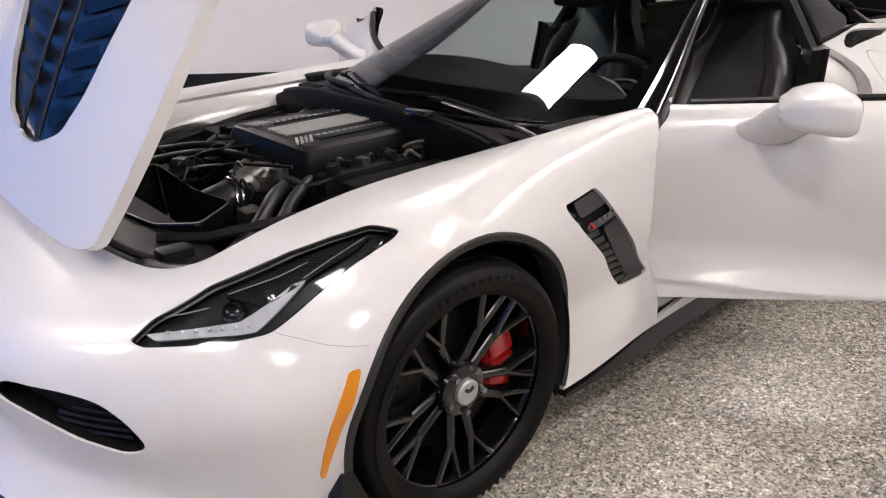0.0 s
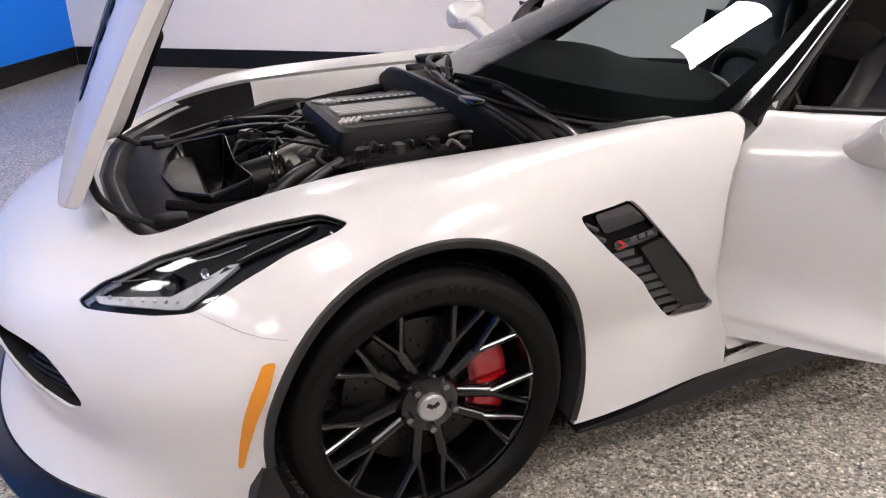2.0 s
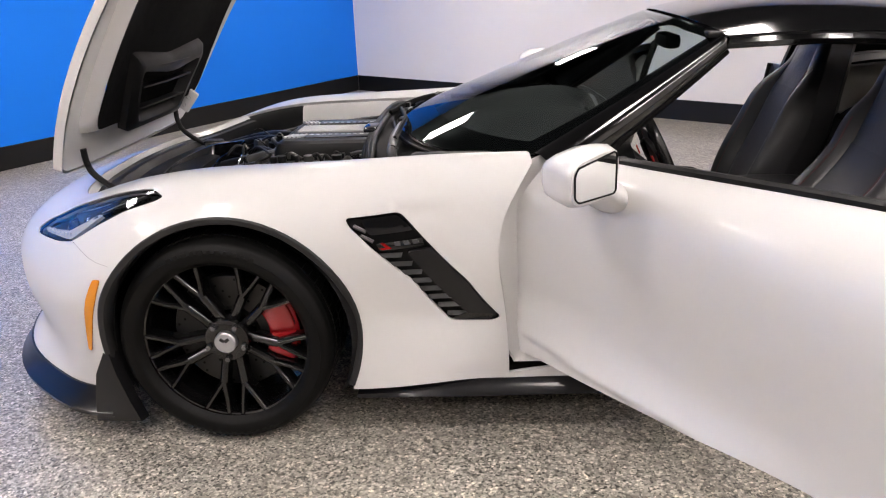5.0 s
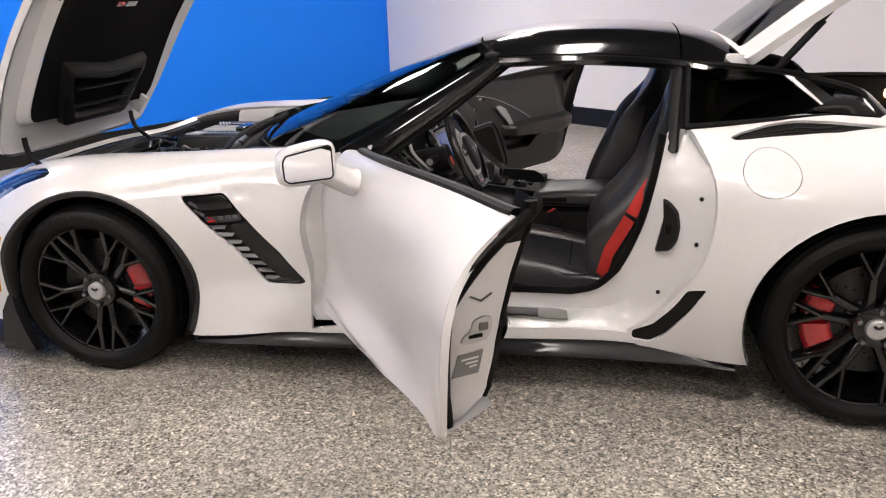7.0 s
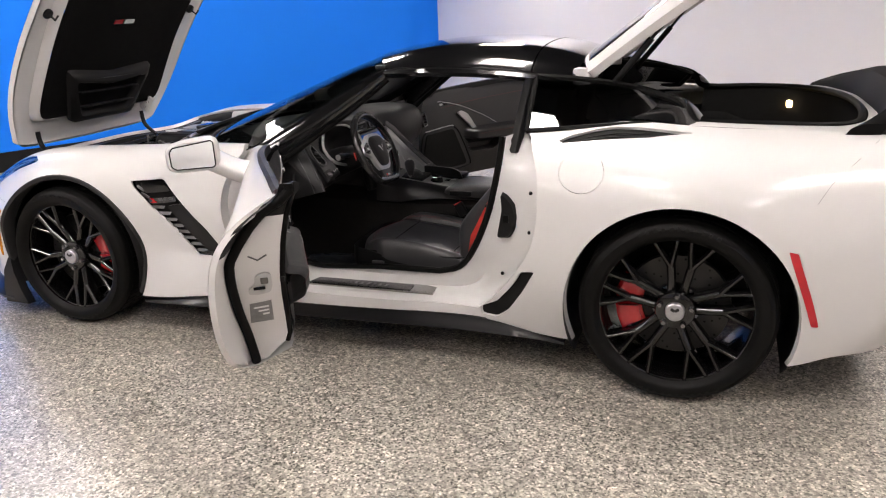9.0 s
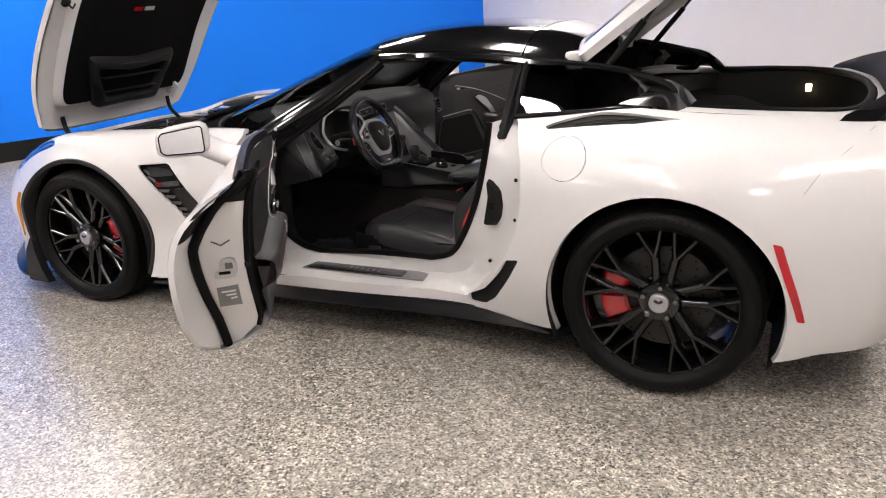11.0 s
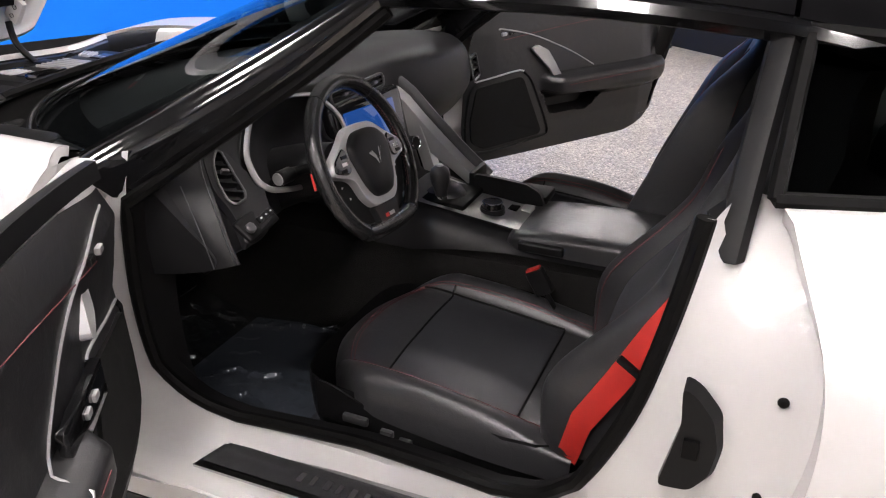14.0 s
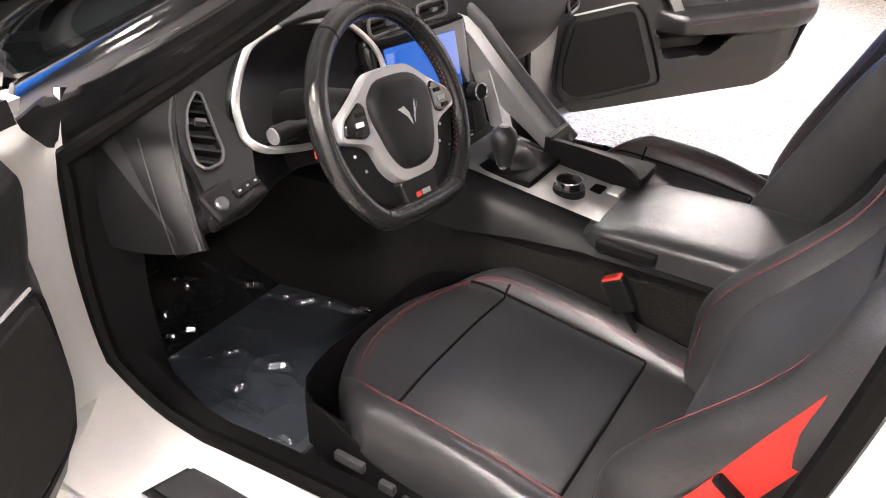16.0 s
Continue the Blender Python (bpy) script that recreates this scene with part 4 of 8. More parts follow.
def door(side):
    s = side
    edge = [(x + .006, z) for x, z in FENDER_EDGE if z > .25]
    back = [(x - .006, z) for x, z in DOOR_LINE]
    u_front, u_back = BODY.find([(.925, .845)], [0, 2])[0][0], BODY.find([(2.14, .918)], [0, 2])[0][0]
    plan = side_plan([(.852, .258)]) + side_plan([(1.2, .284), (1.6, .318)]) + side_plan(back) + [(u * KU, 5 * KV) for u in np.linspace(u_back, u_front, 30)] + side_plan(edge[::-1])
    hinge = Vector((.93, s * .80, 0))
    ob = skin("door", plan, [], .02, BODY.lift(KU, KV, s), WHITE, car, .018, label="glossy white door standing wide open")
    ob.matrix_basis = Matrix.Translation(hinge) @ Matrix.Rotation(radians(s * DOOR_OPEN), 4, "Z") @ Matrix.Translation(-hinge)
    # shut face at the rear: sloping lip, black seal, recessed white face, second seal
    n = 34
    pts = resample([(x - .006, z) for x, z in DOOR_LINE], n)
    at = on_body(pts, s, .004)
    zs = np.interp(pts[:, 1], [pts[0, 1], .45, .8, pts[-1, 1]], [.362, .45, .81, .945])

    def face_x(z):
        return float(np.interp(z, [.30, .459, .553, .651, .87, .95], [1.965, 2.0, 2.045, 2.082, 2.138, 2.13]))

    def face(z, w, out=0.0):
        return Vector((face_x(z) + out, s * w, z))

    keys = [.36, .405, .449, .54, .635, .715, .78, .845, .885, .94]
    seal_out = np.interp(zs, keys, [.826, .862, .880, .886, .872, .846, .810, .768, .727, .673])
    seal_in = np.interp(zs, keys, [.785, .832, .858, .864, .849, .821, .785, .735, .690, .637])
    skin_w = np.array([abs(v.y) for v in on_body([(face_x(z) + .014, z) for z in zs], s, .004)])
    tuck = np.maximum(0, seal_out - skin_w + .016)
    seal_out, seal_in = seal_out - tuck, seal_in - tuck
    rim_w = np.interp(zs, [.36, .418, .516, .60, .677, .782, .859, .93], [.700, .690, .692, .696, .695, .683, .667, .640])
    lip = [list(at), [Vector((v.x - .003, v.y - s * .009, v.z)) for v in at],
           [at[k].lerp(face(zs[k], seal_out[k], .03), .5) + Vector((.004, -s * .006, 0)) for k in range(n)],
           [face(zs[k], seal_out[k] + .004, .014) for k in range(n)], [face(zs[k], seal_out[k] - .01, -.002) for k in range(n)]]
    drop = [.056 * max(0, 1 - (z - .362) / .12) for z in zs]
    pan = [[face(zs[k], seal_in[k] + .01, .002) for k in range(n)], [face(zs[k], seal_in[k] - .012, .004) for k in range(n)],
           [face(zs[k] + drop[k] * .5, seal_in[k] * .45 + rim_w[k] * .55, .004) for k in range(n)], [face(zs[k] + drop[k], rim_w[k], 0) for k in range(n)],
           [face(zs[k] + drop[k], rim_w[k] - .006, -.012) for k in range(n)]]
    cut = max(k for k in range(n) if zs[k] < .868)
    low = max(k for k in range(n) if zs[k] < .785)
    ribbon("shut_face", [r[:cut + 1] for r in pan], JAMB, ob, "white shut face of the door")
    ribbon("shut_cap", [r[cut:] for r in pan], PLASTIC, ob, "black plastic cap at the door's top corner")
    ribbon("shut_lip", [r[:low + 1] for r in lip], JAMB, ob, "white lip round the shut face")
    ribbon("shut_lip", [r[low:] for r in lip[:2]], JAMB, ob)
    ribbon("shut_cap", [r[low:] for r in lip[1:]], PLASTIC if s < 0 else JAMB, ob)
    bm = bmesh.new()
    tube(bm, [face(zs[k], (seal_out[k] + seal_in[k]) / 2, .012) for k in range(n)], .0145, 10)
    part("door_seal", bm, SEAL, ob, "black rubber door seal")
    bm = bmesh.new()
    tube(bm, [face(zs[k] + drop[k], rim_w[k] - .008, -.008) for k in range(n)], .009, 10)
    part("door_seal", bm, SEAL, ob)
    ribbon("trim_flank", [[face(zs[k] + drop[k], rim_w[k] - .008 - i, -d) for k in range(n)] for d, i in ((.006, 0), (.05, .002), (.10, .004), (.115, .012))], SEAL, ob, "black flank behind the shut face")
    bm = bmesh.new()
    box(bm, *[c for a in zip(face(.655, .688) - Vector((.01, .007, .008)), face(.655, .688) + Vector((.012, .007, .008))) for c in a], .003)
    part("seal_clip", bm, PLASTIC, ob)
    # underside
    xs = np.linspace(.88, 2.015, 24)
    foot = on_body([(x, .261 + .083 * (x - .88)) for x in xs], s, .004)
    ribbon("door_bottom", [[v for v in foot], [v + Vector((0, -s * .05, .006)) for v in foot], [v + Vector((0, -s * .15, .05)) for v in foot]], JAMB, ob)
    # latch, label, emblem bars
    for name, outline, mat, out, tell in (("label", [(.789, .578), (.726, .584), (.725, .509), (.793, .505)], GREYLABEL, .0025, "printed grey label"),
                                          ("latch", rounded([(.765, .674), (.742, .684), (.719, .678), (.717, .640), (.725, .616), (.760, .610), (.788, .614), (.785, .632), (.768, .645)], .008, 3), SILVER, .007, "metal door latch")):
        if s > 0:
            outline = outline[::-1]
        bm = bmesh.new()
        low_ring = [bm.verts.new(face(z, w, .002)) for w, z in outline]
        top_ring = [bm.verts.new(face(z, w, .004 + out)) for w, z in outline]
        bm.faces.new(top_ring)
        for i in range(len(outline)):
            j = (i + 1) % len(outline)
            bm.faces.new((low_ring[i], low_ring[j], top_ring[j], top_ring[i]))
        bmesh.ops.recalc_face_normals(bm, faces=bm.faces)
        fitted = part(name, bm, mat, ob, tell, smooth=False)
        if name == "label":
            for k in range(3):
                z = .565 - .013 * k
                bm = bmesh.new()
                bm.faces.new([bm.verts.new(face(zz, w, .0076)) for w, zz in ((.778 - .012 * k, z), (.735, z + .003), (.735, z - .003), (.778 - .012 * k, z - .006))])
                part("print_bar", bm, PALE, fitted, smooth=False)
        else:
            for w0, w1, z0, z1 in ((.772, .738, .628, .638), (.750, .728, .648, .668)):
                c = face((z0 + z1) / 2, (w0 + w1) / 2, .012)
                bm = bmesh.new()
                box(bm, c.x - .004, c.x + .002, c.y - (w0 - w1) / 2, c.y + (w0 - w1) / 2, z0, z1, .003)
                part("latch_claw", bm, SEAL if z0 < .64 else ALLOY, fitted)
    for dw, tilt in ((.013, -.5), (-.013, .5)):
        c = face(.732, .7505 + dw, .006)
        bm = bmesh.new()
        box(bm, -.0008, .0008, -.015, .015, -.0022, .0022, m=Matrix.Translation(c) @ Matrix.Rotation(tilt * -s, 4, "X"))
        part("emblem", bm, FIN, ob, smooth=False)
    # belt seal along the window slot
    u = np.linspace(u_front + .15, u_back - .05, 30)
    belt = BODY.at(u, np.full(30, 5.0))
    rows = [[(x, s * (w + o), z + d) for x, w, z in belt] for o, d in ((.004, -.006), (.004, .008), (-.006, .014), (-.022, .012), (-.026, -.02))]
    ribbon("belt_seal", rows, PLASTIC, ob, "black window belt strip")
    # inner trim: a panel that swells into the armrest and dips into the pocket
    pocket = [(1.36, .575), (1.385, .55), (1.42, .48), (1.45, .474), (1.60, .470), (1.625, .478), (1.68, .520), (1.66, .548), (1.45, .560)]

    def trim_at(x, z):
        x, z = np.asarray(x, float), np.asarray(z, float)
        w = np.interp(z, [.33, .45, .62, .70, .80, .86, .90], [.678, .662, .662, .668, .680, .694, .708])
        arm = np.interp(z, [.515, .545, .575, .605, .622, .632], [0, .75, 1, 1, .7, 0]) * np.interp(x, [1.36, 1.44, 1.95, 2.03, 2.08], [0, 1, 1, .75, 0])
        w = w - .058 * arm * arm * (3 - 2 * arm)
        w = w + np.interp(x, [1.0, 1.06, 1.16], [.03, .008, 0]) + np.interp(x, [1.90, 2.0, 2.06, 2.10], [0, .02, .03, .05] if s < 0 else [0, .02, .055, .08])
        if s < 0:
            w = w - .045 * np.interp(x, [1.05, 1.14, 1.3, 1.6], [1, 1, .6, 0]) * np.interp(z, [.66, .80, .85], [0, 1, 1])
        q = np.stack([x.ravel(), z.ravel()], 1)
        p0 = np.array(pocket)
        p1 = np.roll(p0, -1, 0)
        d = (p1 - p0)[None]
        f = np.clip(((q[:, None] - p0[None]) * d).sum(2) / (d * d).sum(2), 0, 1)
        far = np.sqrt((((p0[None] + f[..., None] * d) - q[:, None]) ** 2).sum(2)).min(1)
        deep = np.where(inside(pocket, q), np.clip(far / .010, 0, 1), 0).reshape(x.shape)
        return w + .07 * deep * deep * (3 - 2 * deep)

    rows = []
    for v in np.linspace(0, 1, 96):
        z0 = .335 + .545 * v
        xf = np.interp(z0, [.335, .40, .46, .66, .80, .88], [1.10, 1.035, 1.02, 1.03, 1.06, 1.10])
        xr = np.interp(z0, [.335, .35, .37, .42, .49, .585, .61, .75, .88], [1.84, 1.90, 1.955, 2.015, 2.06, 2.085, 2.085, 2.105, 2.085])
        x = np.linspace(xf, xr - (.115 if s < 0 else 0), 104)
        z = z0 + np.interp(x, [1.0, 1.25, 1.6, 2.05], [-.035, -.005, .002, .015]) * max(0, v - .5) * 2
        rows.append([(a, s * b, c) for a, b, c in zip(x, trim_at(x, z), z)])
    ribbon("door_trim", rows, DOORSKIN, ob, "black leather door trim with armrest and pocket")
    if s > 0:
        back_edge = [Vector(r[-1]) for r in rows[:50]]
        ribbon("trim_return", [back_edge, [v + Vector((.045, .045, 0)) for v in back_edge]], PLASTIC, ob)

    def on_trim(pts, out=.003):
        w = trim_at([p[0] for p in pts], [p[1] for p in pts])
        return [Vector((p[0], s * (b - out), p[1])) for p, b in zip(pts, w)]

    for pts in ([(1.46, .592), (1.50, .594), (1.70, .598), (1.90, .601), (2.0, .60)], [(1.20, .775), (1.5, .80), (1.8, .815), (2.05, .82)]):
        bm = bmesh.new()
        tube(bm, on_trim([(p.x, p.y) for p in spline([(*p, 0) for p in pts], 8)], .001), .0010, 5)
        part("stitching", bm, THREAD, ob, "red stitching")
    # bright arch and strip, silver pull
    for pts, r, mat in (([(1.13, .838), (1.18, .826), (1.33, .76), (1.45, .675), (1.56, .583)] if s < 0 else [(1.18, .812), (1.206, .811), (1.342, .777), (1.507, .708), (1.633, .640)], .0025, SILVER), ([(1.07, .638), (1.091, .643), (1.25, .661), (1.29, .655)], .003, SILVER),
                        ([(1.285, .655), (1.32, .62), (1.37, .52), (1.40, .45), (1.415, .41), (1.39, .392), (1.25, .378), (1.10, .372), (1.05, .40), (1.035, .47), (1.05, .60), (1.075, .638)], .006, PLASTIC)):
        bm = bmesh.new()
        tube(bm, on_trim([(p.x, p.y) for p in spline([(*p, 0) for p in pts], 6)], .001), r, 6)
        part("bright_strip" if mat is SILVER else "grille_bezel", bm, mat, ob)
    bm = bmesh.new()
    front = [(1.312, .735), (1.345, .745), (1.385, .725), (1.42, .675), (1.468, .612), (1.438, .602), (1.395, .655)]
    if s < 0:
        front = [(1.235, .765), (1.25, .775), (1.268, .765), (1.30, .70), (1.285, .69), (1.255, .72)]
    ring = rounded(front, .008, 2)
    top = [bm.verts.new((x, s * (.652 - .010 * math.sin((z - .60) / .15 * math.pi)), z)) for x, z in ring]
    low = [bm.verts.new((x + .004, s * .668, z)) for x, z in ring]
    bm.faces.new(top)
    for i in range(len(ring)):
        j = (i + 1) % len(ring)
        bm.faces.new((top[i], low[i], low[j], top[j]))
    bmesh.ops.recalc_face_normals(bm, faces=bm.faces)
    part("pull_handle", bm, SILVER, ob, "satin silver door pull", smooth=False)
    # speaker cloth and switches
    if s < 0:
        bm = bmesh.new()
        box(bm, 1.29, 1.47, -.658, -.640, .600, .665, .006)
        panel = part("switch_panel", bm, GLOSS, ob, "gloss black window switch panel")
        for x in (1.355, 1.395):
            bm = bmesh.new()
            box(bm, x - .010, x + .010, -.641, -.634, .634, .646, .003)
            part("window_switch", bm, SILVER, panel)
    ring = rounded([(1.075, .622), (1.275, .640), (1.375, .42), (1.365, .405), (1.105, .388), (1.055, .42), (1.05, .50)], .02, 3)
    bm = bmesh.new()
    top = [bm.verts.new(v) for v in on_trim(ring, .009)]
    low = [bm.verts.new(v) for v in on_trim(ring, -.003)]
    c = bm.verts.new(sum((v.co for v in top), Vector()) / len(top))
    for i in range(len(top)):
        j = (i + 1) % len(top)
        bm.faces.new((c, top[i], top[j]))
        bm.faces.new((top[i], low[i], low[j], top[j]))
    bmesh.ops.recalc_face_normals(bm, faces=bm.faces)
    part("speaker_grille", bm, CARPET, ob, "black cloth speaker grille", smooth=False)
    for x in (1.20, 1.235):
        c = on_trim([(x, .795)], .004)[0]
        bm = bmesh.new()
        box(bm, c.x - .011, c.x + .011, c.y - .005, c.y + .005, c.z - .006, c.z + .006, .003)
        part("lock_switch", bm, SILVER if x < 1.22 else GLOSS, ob)
    mirror_thing(s, ob)


for side in (-1, 1):
    opening(side)
    door(side)

# ---- the car: hood, hatch, tail ----
H0 = half([(-.635, 0, .705), (-.63, .3, .705), (-.615, .46, .702), (-.585, .525, .70)])
H1 = half([(-.35, 0, .775), (-.345, .3, .777), (-.34, .48, .765), (-.34, .602, .752)])
H2 = half([(-.05, 0, .828), (-.05, .3, .838), (-.05, .48, .815), (-.05, .622, .793)])
H3 = half([(.20, 0, .852), (.20, .3, .862), (.21, .48, .835), (.24, .622, .804)])
H4 = half([(.40, 0, .862), (.42, .3, .866), (.49, .48, .842), (.60, .622, .813)])
HOOD = Sheet([H0, H1, H2, H3, H4])
HOOD_POSE = Matrix.Translation((-.662, 0, .778)) @ Matrix.Rotation(radians(-51), 4, "Y") @ Matrix.Translation((.585, 0, -.70))
HU, HV = .2, .25
edge = [(0, 0), (6 * HU, 0), (6 * HU, 4 * HV), (0, 4 * HV)]


def hood_plan(pts):
    return [tuple(p) for p in HOOD.find(pts, [0, 1]) * (HU, HV)]


def hood_lift(proud):
    def raised(pts):
        u, v = pts[:, 0] / HU, pts[:, 1] / HV
        n = HOOD.normal(u, v)
        n = n * np.sign(n[:, 2:3])
        return HOOD.at(u, v) + n * proud, n

    return raised


HOOD_VENT = rounded([(-.475, -.06), (-.475, .06), (-.425, .215), (-.32, .30), (-.10, .385), (.05, .40), (.14, .37), (.17, 0), (.14, -.37), (.05, -.40), (-.10, -.385), (-.32, -.30), (-.425, -.215)], .035, 3)
VENT_AT = ([-.43, -.32, -.10, .05], [.205, .29, .375, .39])
hood = skin("hood", rounded(edge, .02, 4), [hood_plan(HOOD_VENT)], .025, hood_lift(0), WHITE, car, .03, label="glossy white hood raised on its front hinges", rims=[.03, .012])
hood.matrix_basis = HOOD_POSE
skin("vent_insert", hood_plan(HOOD_VENT), [], .03, hood_lift(-.020), CARBON, hood, 0, label="black louvred vent insert in the hood")
for sgn in (-1, 1):
    for k in range(7):
        bm = bmesh.new()
        x = -.415 + .068 * k
        w = np.interp(x, *VENT_AT)
        a = [(x - .01, sgn * .085), (x + .03, sgn * (w - .012))]
        uv = HOOD.find(a, [0, 1])
        p = HOOD.at(uv[:, 0], uv[:, 1])
        lo, hi = Vector(p[0]), Vector(p[1])
        d = Vector((.036, 0, .004))
        vs = [bm.verts.new(v) for v in (lo + Vector((0, 0, -.012)), hi + Vector((0, 0, -.010)), hi + d + Vector((0, 0, .004)), lo + d + Vector((0, 0, .002)))]
        bm.faces.new(vs)
        bmesh.ops.solidify(bm, geom=list(bm.faces), thickness=.005)
        part("louvre", bm, CARBON, hood)
    bm = bmesh.new()
    xs = np.linspace(-.46, .12, 12)
    uv = HOOD.find([(x, sgn * .07) for x in xs], [0, 1])
    p = HOOD.at(uv[:, 0], uv[:, 1])
    tube(bm, [(a, b, c - .002) for a, b, c in p], .008, 8, flat=.7)
    part("vent_spine", bm, CARBON, hood)
# underside: white inner frame, its raised step, felt liner, air duct
low = rounded([(.19, .13), (6 * HU - .19, .13), (6 * HU - .15, 4 * HV - .08), (.15, 4 * HV - .08)], .1, 4)
skin("inner_frame", rounded([(.012, .012), (6 * HU - .012, .012), (6 * HU - .012, 4 * HV - .012), (.012, 4 * HV - .012)], .02, 4), [low], .03, hood_lift(-.032), JAMB, hood, .025, label="white inner hood frame", rims=[.0, 0])
tall = dense(low, .03)
c = np.mean(np.array(tall), 0)
inner_low = [tuple(c + (np.array(p) - c) * .93) for p in low]
rows = []
for k, d in ((1.0, -.032), (.985, -.045), (.945, -.072), (.93, -.078)):
    p, nn = hood_lift(d)(c + (np.array(tall) - c) * k)
    rows.append([Vector(q) for q in p])
ribbon("frame_step", rows, JAMB, hood, "white step of the hood frame", closed=True)
skin("hood_liner", inner_low, [], .03, hood_lift(-.080), LINER, hood, 0, label="black felt liner under the hood")


def under(x, y, drop):
    uv = HOOD.find([(x, y)], [0, 1])
    return Vector(HOOD.at(uv[:, 0], uv[:, 1])[0]) + Vector((0, 0, -drop))


rows = []
for inset, drop in ((0, .075), (.006, .105), (.03, .125), (.05, .125), (.062, .11), (.066, .085)):
    x0, x1, w0, w1 = -.47 + inset, -.16 - inset, .24 - inset, .32 - inset
    ring = [(x0, -w0), (x0, 0), (x0, w0), ((x0 + x1) / 2, (w0 + w1) / 2), (x1, w1), (x1 - .03, 0), (x1, -w1), ((x0 + x1) / 2, -(w0 + w1) / 2)]
    rows.append([under(x, y, drop) for x, y in [(p.x, p.y) for p in spline([(a, b, 0) for a, b in rounded(ring, .03, 2)], 1, closed=True)]])
ribbon("air_duct", rows, PLASTIC, hood, "black moulded air duct under the hood", closed=True)
for x in (-.385, -.30, -.225):
    rows = [[under(x + .012 * k, y, .082 + .02 * k) for y in np.linspace(-.22, .22, 14)] for k in range(3)]
    ribbon("duct_vane", rows, PLASTIC, hood, thick=.006)
for sgn in (-1, 1):
    # latch pins at the rear corners
    c = under(.165, sgn * .535, .036)
    bm = bmesh.new()
    lathe(bm, [(.026, 0), (.026, .012), (.016, .02), (0, .02)], 0, (0, 0), 20)
    bmesh.ops.transform(bm, matrix=Matrix.Translation(c) @ Matrix.Rotation(radians(-90), 4, "X"), verts=bm.verts)
    part("latch_cup", bm, PLASTIC, hood)
    bm = bmesh.new()
    tube(bm, [c + Vector((0, 0, -.01)), c + Vector((0, 0, -.055)), c + Vector((.03, 0, -.06))], .005, 8)
    part("latch_pin", bm, STEEL, hood)
    # hinge bracket with two bolts on the frame, and the bent arm down to the body
    if sgn > 0:
        bm = bmesh.new()
        box(bm, -.50, -.40, sgn * .395 - .012, sgn * .395 + .012, .635, .70, .008)
        br = part("hinge_bracket", bm, JAMB, hood, "white hinge bracket")
        for x in (-.475, -.435):
            bm = bmesh.new()
            lathe(bm, [(.009, -.015), (.009, .015), (0, .015)], 0, (x, .665), 10)
            for v in bm.verts:
                v.co.y += sgn * .395 - sgn * 0
            part("bolt", bm, SEAL, hood)
    bm = bmesh.new()
    tube(bm, spline([(-.615, sgn * .40, .815), (-.613, sgn * .40, .775), (-.60, sgn * .40, .735), (-.565, sgn * .40, .700), (-.50, sgn * .40, .655)], 6), .014, 10, flat=.7)
    part("hinge_arm", bm, PLASTIC, car, "black bent hood hinge arm")
    bm = bmesh.new()
    box(bm, -.50, -.42, sgn * .40 - .03, sgn * .40 + .03, .63, .68, .012)
    part("hinge_foot", bm, PLASTIC, car)

# crossed bars on the liner stand for the emblem
for y, mat, w in ((-.05, CALIPER, .03), (.03, SILVER, .035)):
    bm = bmesh.new()
    c = under(.11, y, .084)
    box(bm, c.x - .012, c.x + .012, c.y - w, c.y + w, c.z - .002, c.z + .001)
    part("liner_emblem", bm, mat, hood, smooth=False)

# hatch raised behind the roof
T0 = half([(2.275, 0, 1.178), (2.275, .25, 1.17), (2.275, .39, 1.145), (2.27, .505, 1.105)])
T1 = half([(2.55, 0, 1.135), (2.55, .25, 1.127), (2.55, .41, 1.10), (2.55, .525, 1.055)])
T2 = half([(2.90, 0, 1.065), (2.90, .25, 1.06), (2.90, .43, 1.035), (2.90, .59, .985)])
T3 = half([(3.33, 0, .985), (3.31, .25, .98), (3.27, .45, .965), (3.20, .62, .945)])
HATCH = Sheet([T0, T1, T2, T3])
HATCH_POSE = Matrix.Translation((2.28, 0, 1.16)) @ Matrix.Rotation(radians(-47), 4, "Y") @ Matrix.Translation((-2.28, 0, -1.16))
TU, TV = .2, .35


def hatch_lift(proud):
    def raised(pts):
        u, v = pts[:, 0] / TU, pts[:, 1] / TV
        n = HATCH.normal(u, v)
        n = n * np.sign(n[:, 2:3])
        return HATCH.at(u, v) + n * proud, n

    return raised


full = [(0, .01), (6 * TU, .01), (6 * TU, 3 * TV), (0, 3 * TV)]
hole = rounded([(.15, .03), (6 * TU - .15, .03), (6 * TU - .20, 3 * TV - .14), (.20, 3 * TV - .14)], .03, 4)
hatch = skin("hatch", rounded(full, .03, 3), [hole], .03, hatch_lift(0), WHITE, car, .035, label="white framed glass hatch standing open")
hatch.matrix_basis = HATCH_POSE
skin("hatch_inner", rounded(full, .03, 3), [rounded([(.17, .04), (6 * TU - .17, .04), (6 * TU - .23, 3 * TV - .17), (.23, 3 * TV - .17)], .04, 4)], .03, hatch_lift(-.034), JAMB, hatch, 0, label="white inner hatch frame")
skin("hatch_glass", rounded([(.14, .02), (6 * TU - .14, .02), (6 * TU - .19, 3 * TV - .13), (.19, 3 * TV - .13)], .03, 4), [], .04, hatch_lift(-.006), TINT, hatch, 0, label="tinted hatch glass")
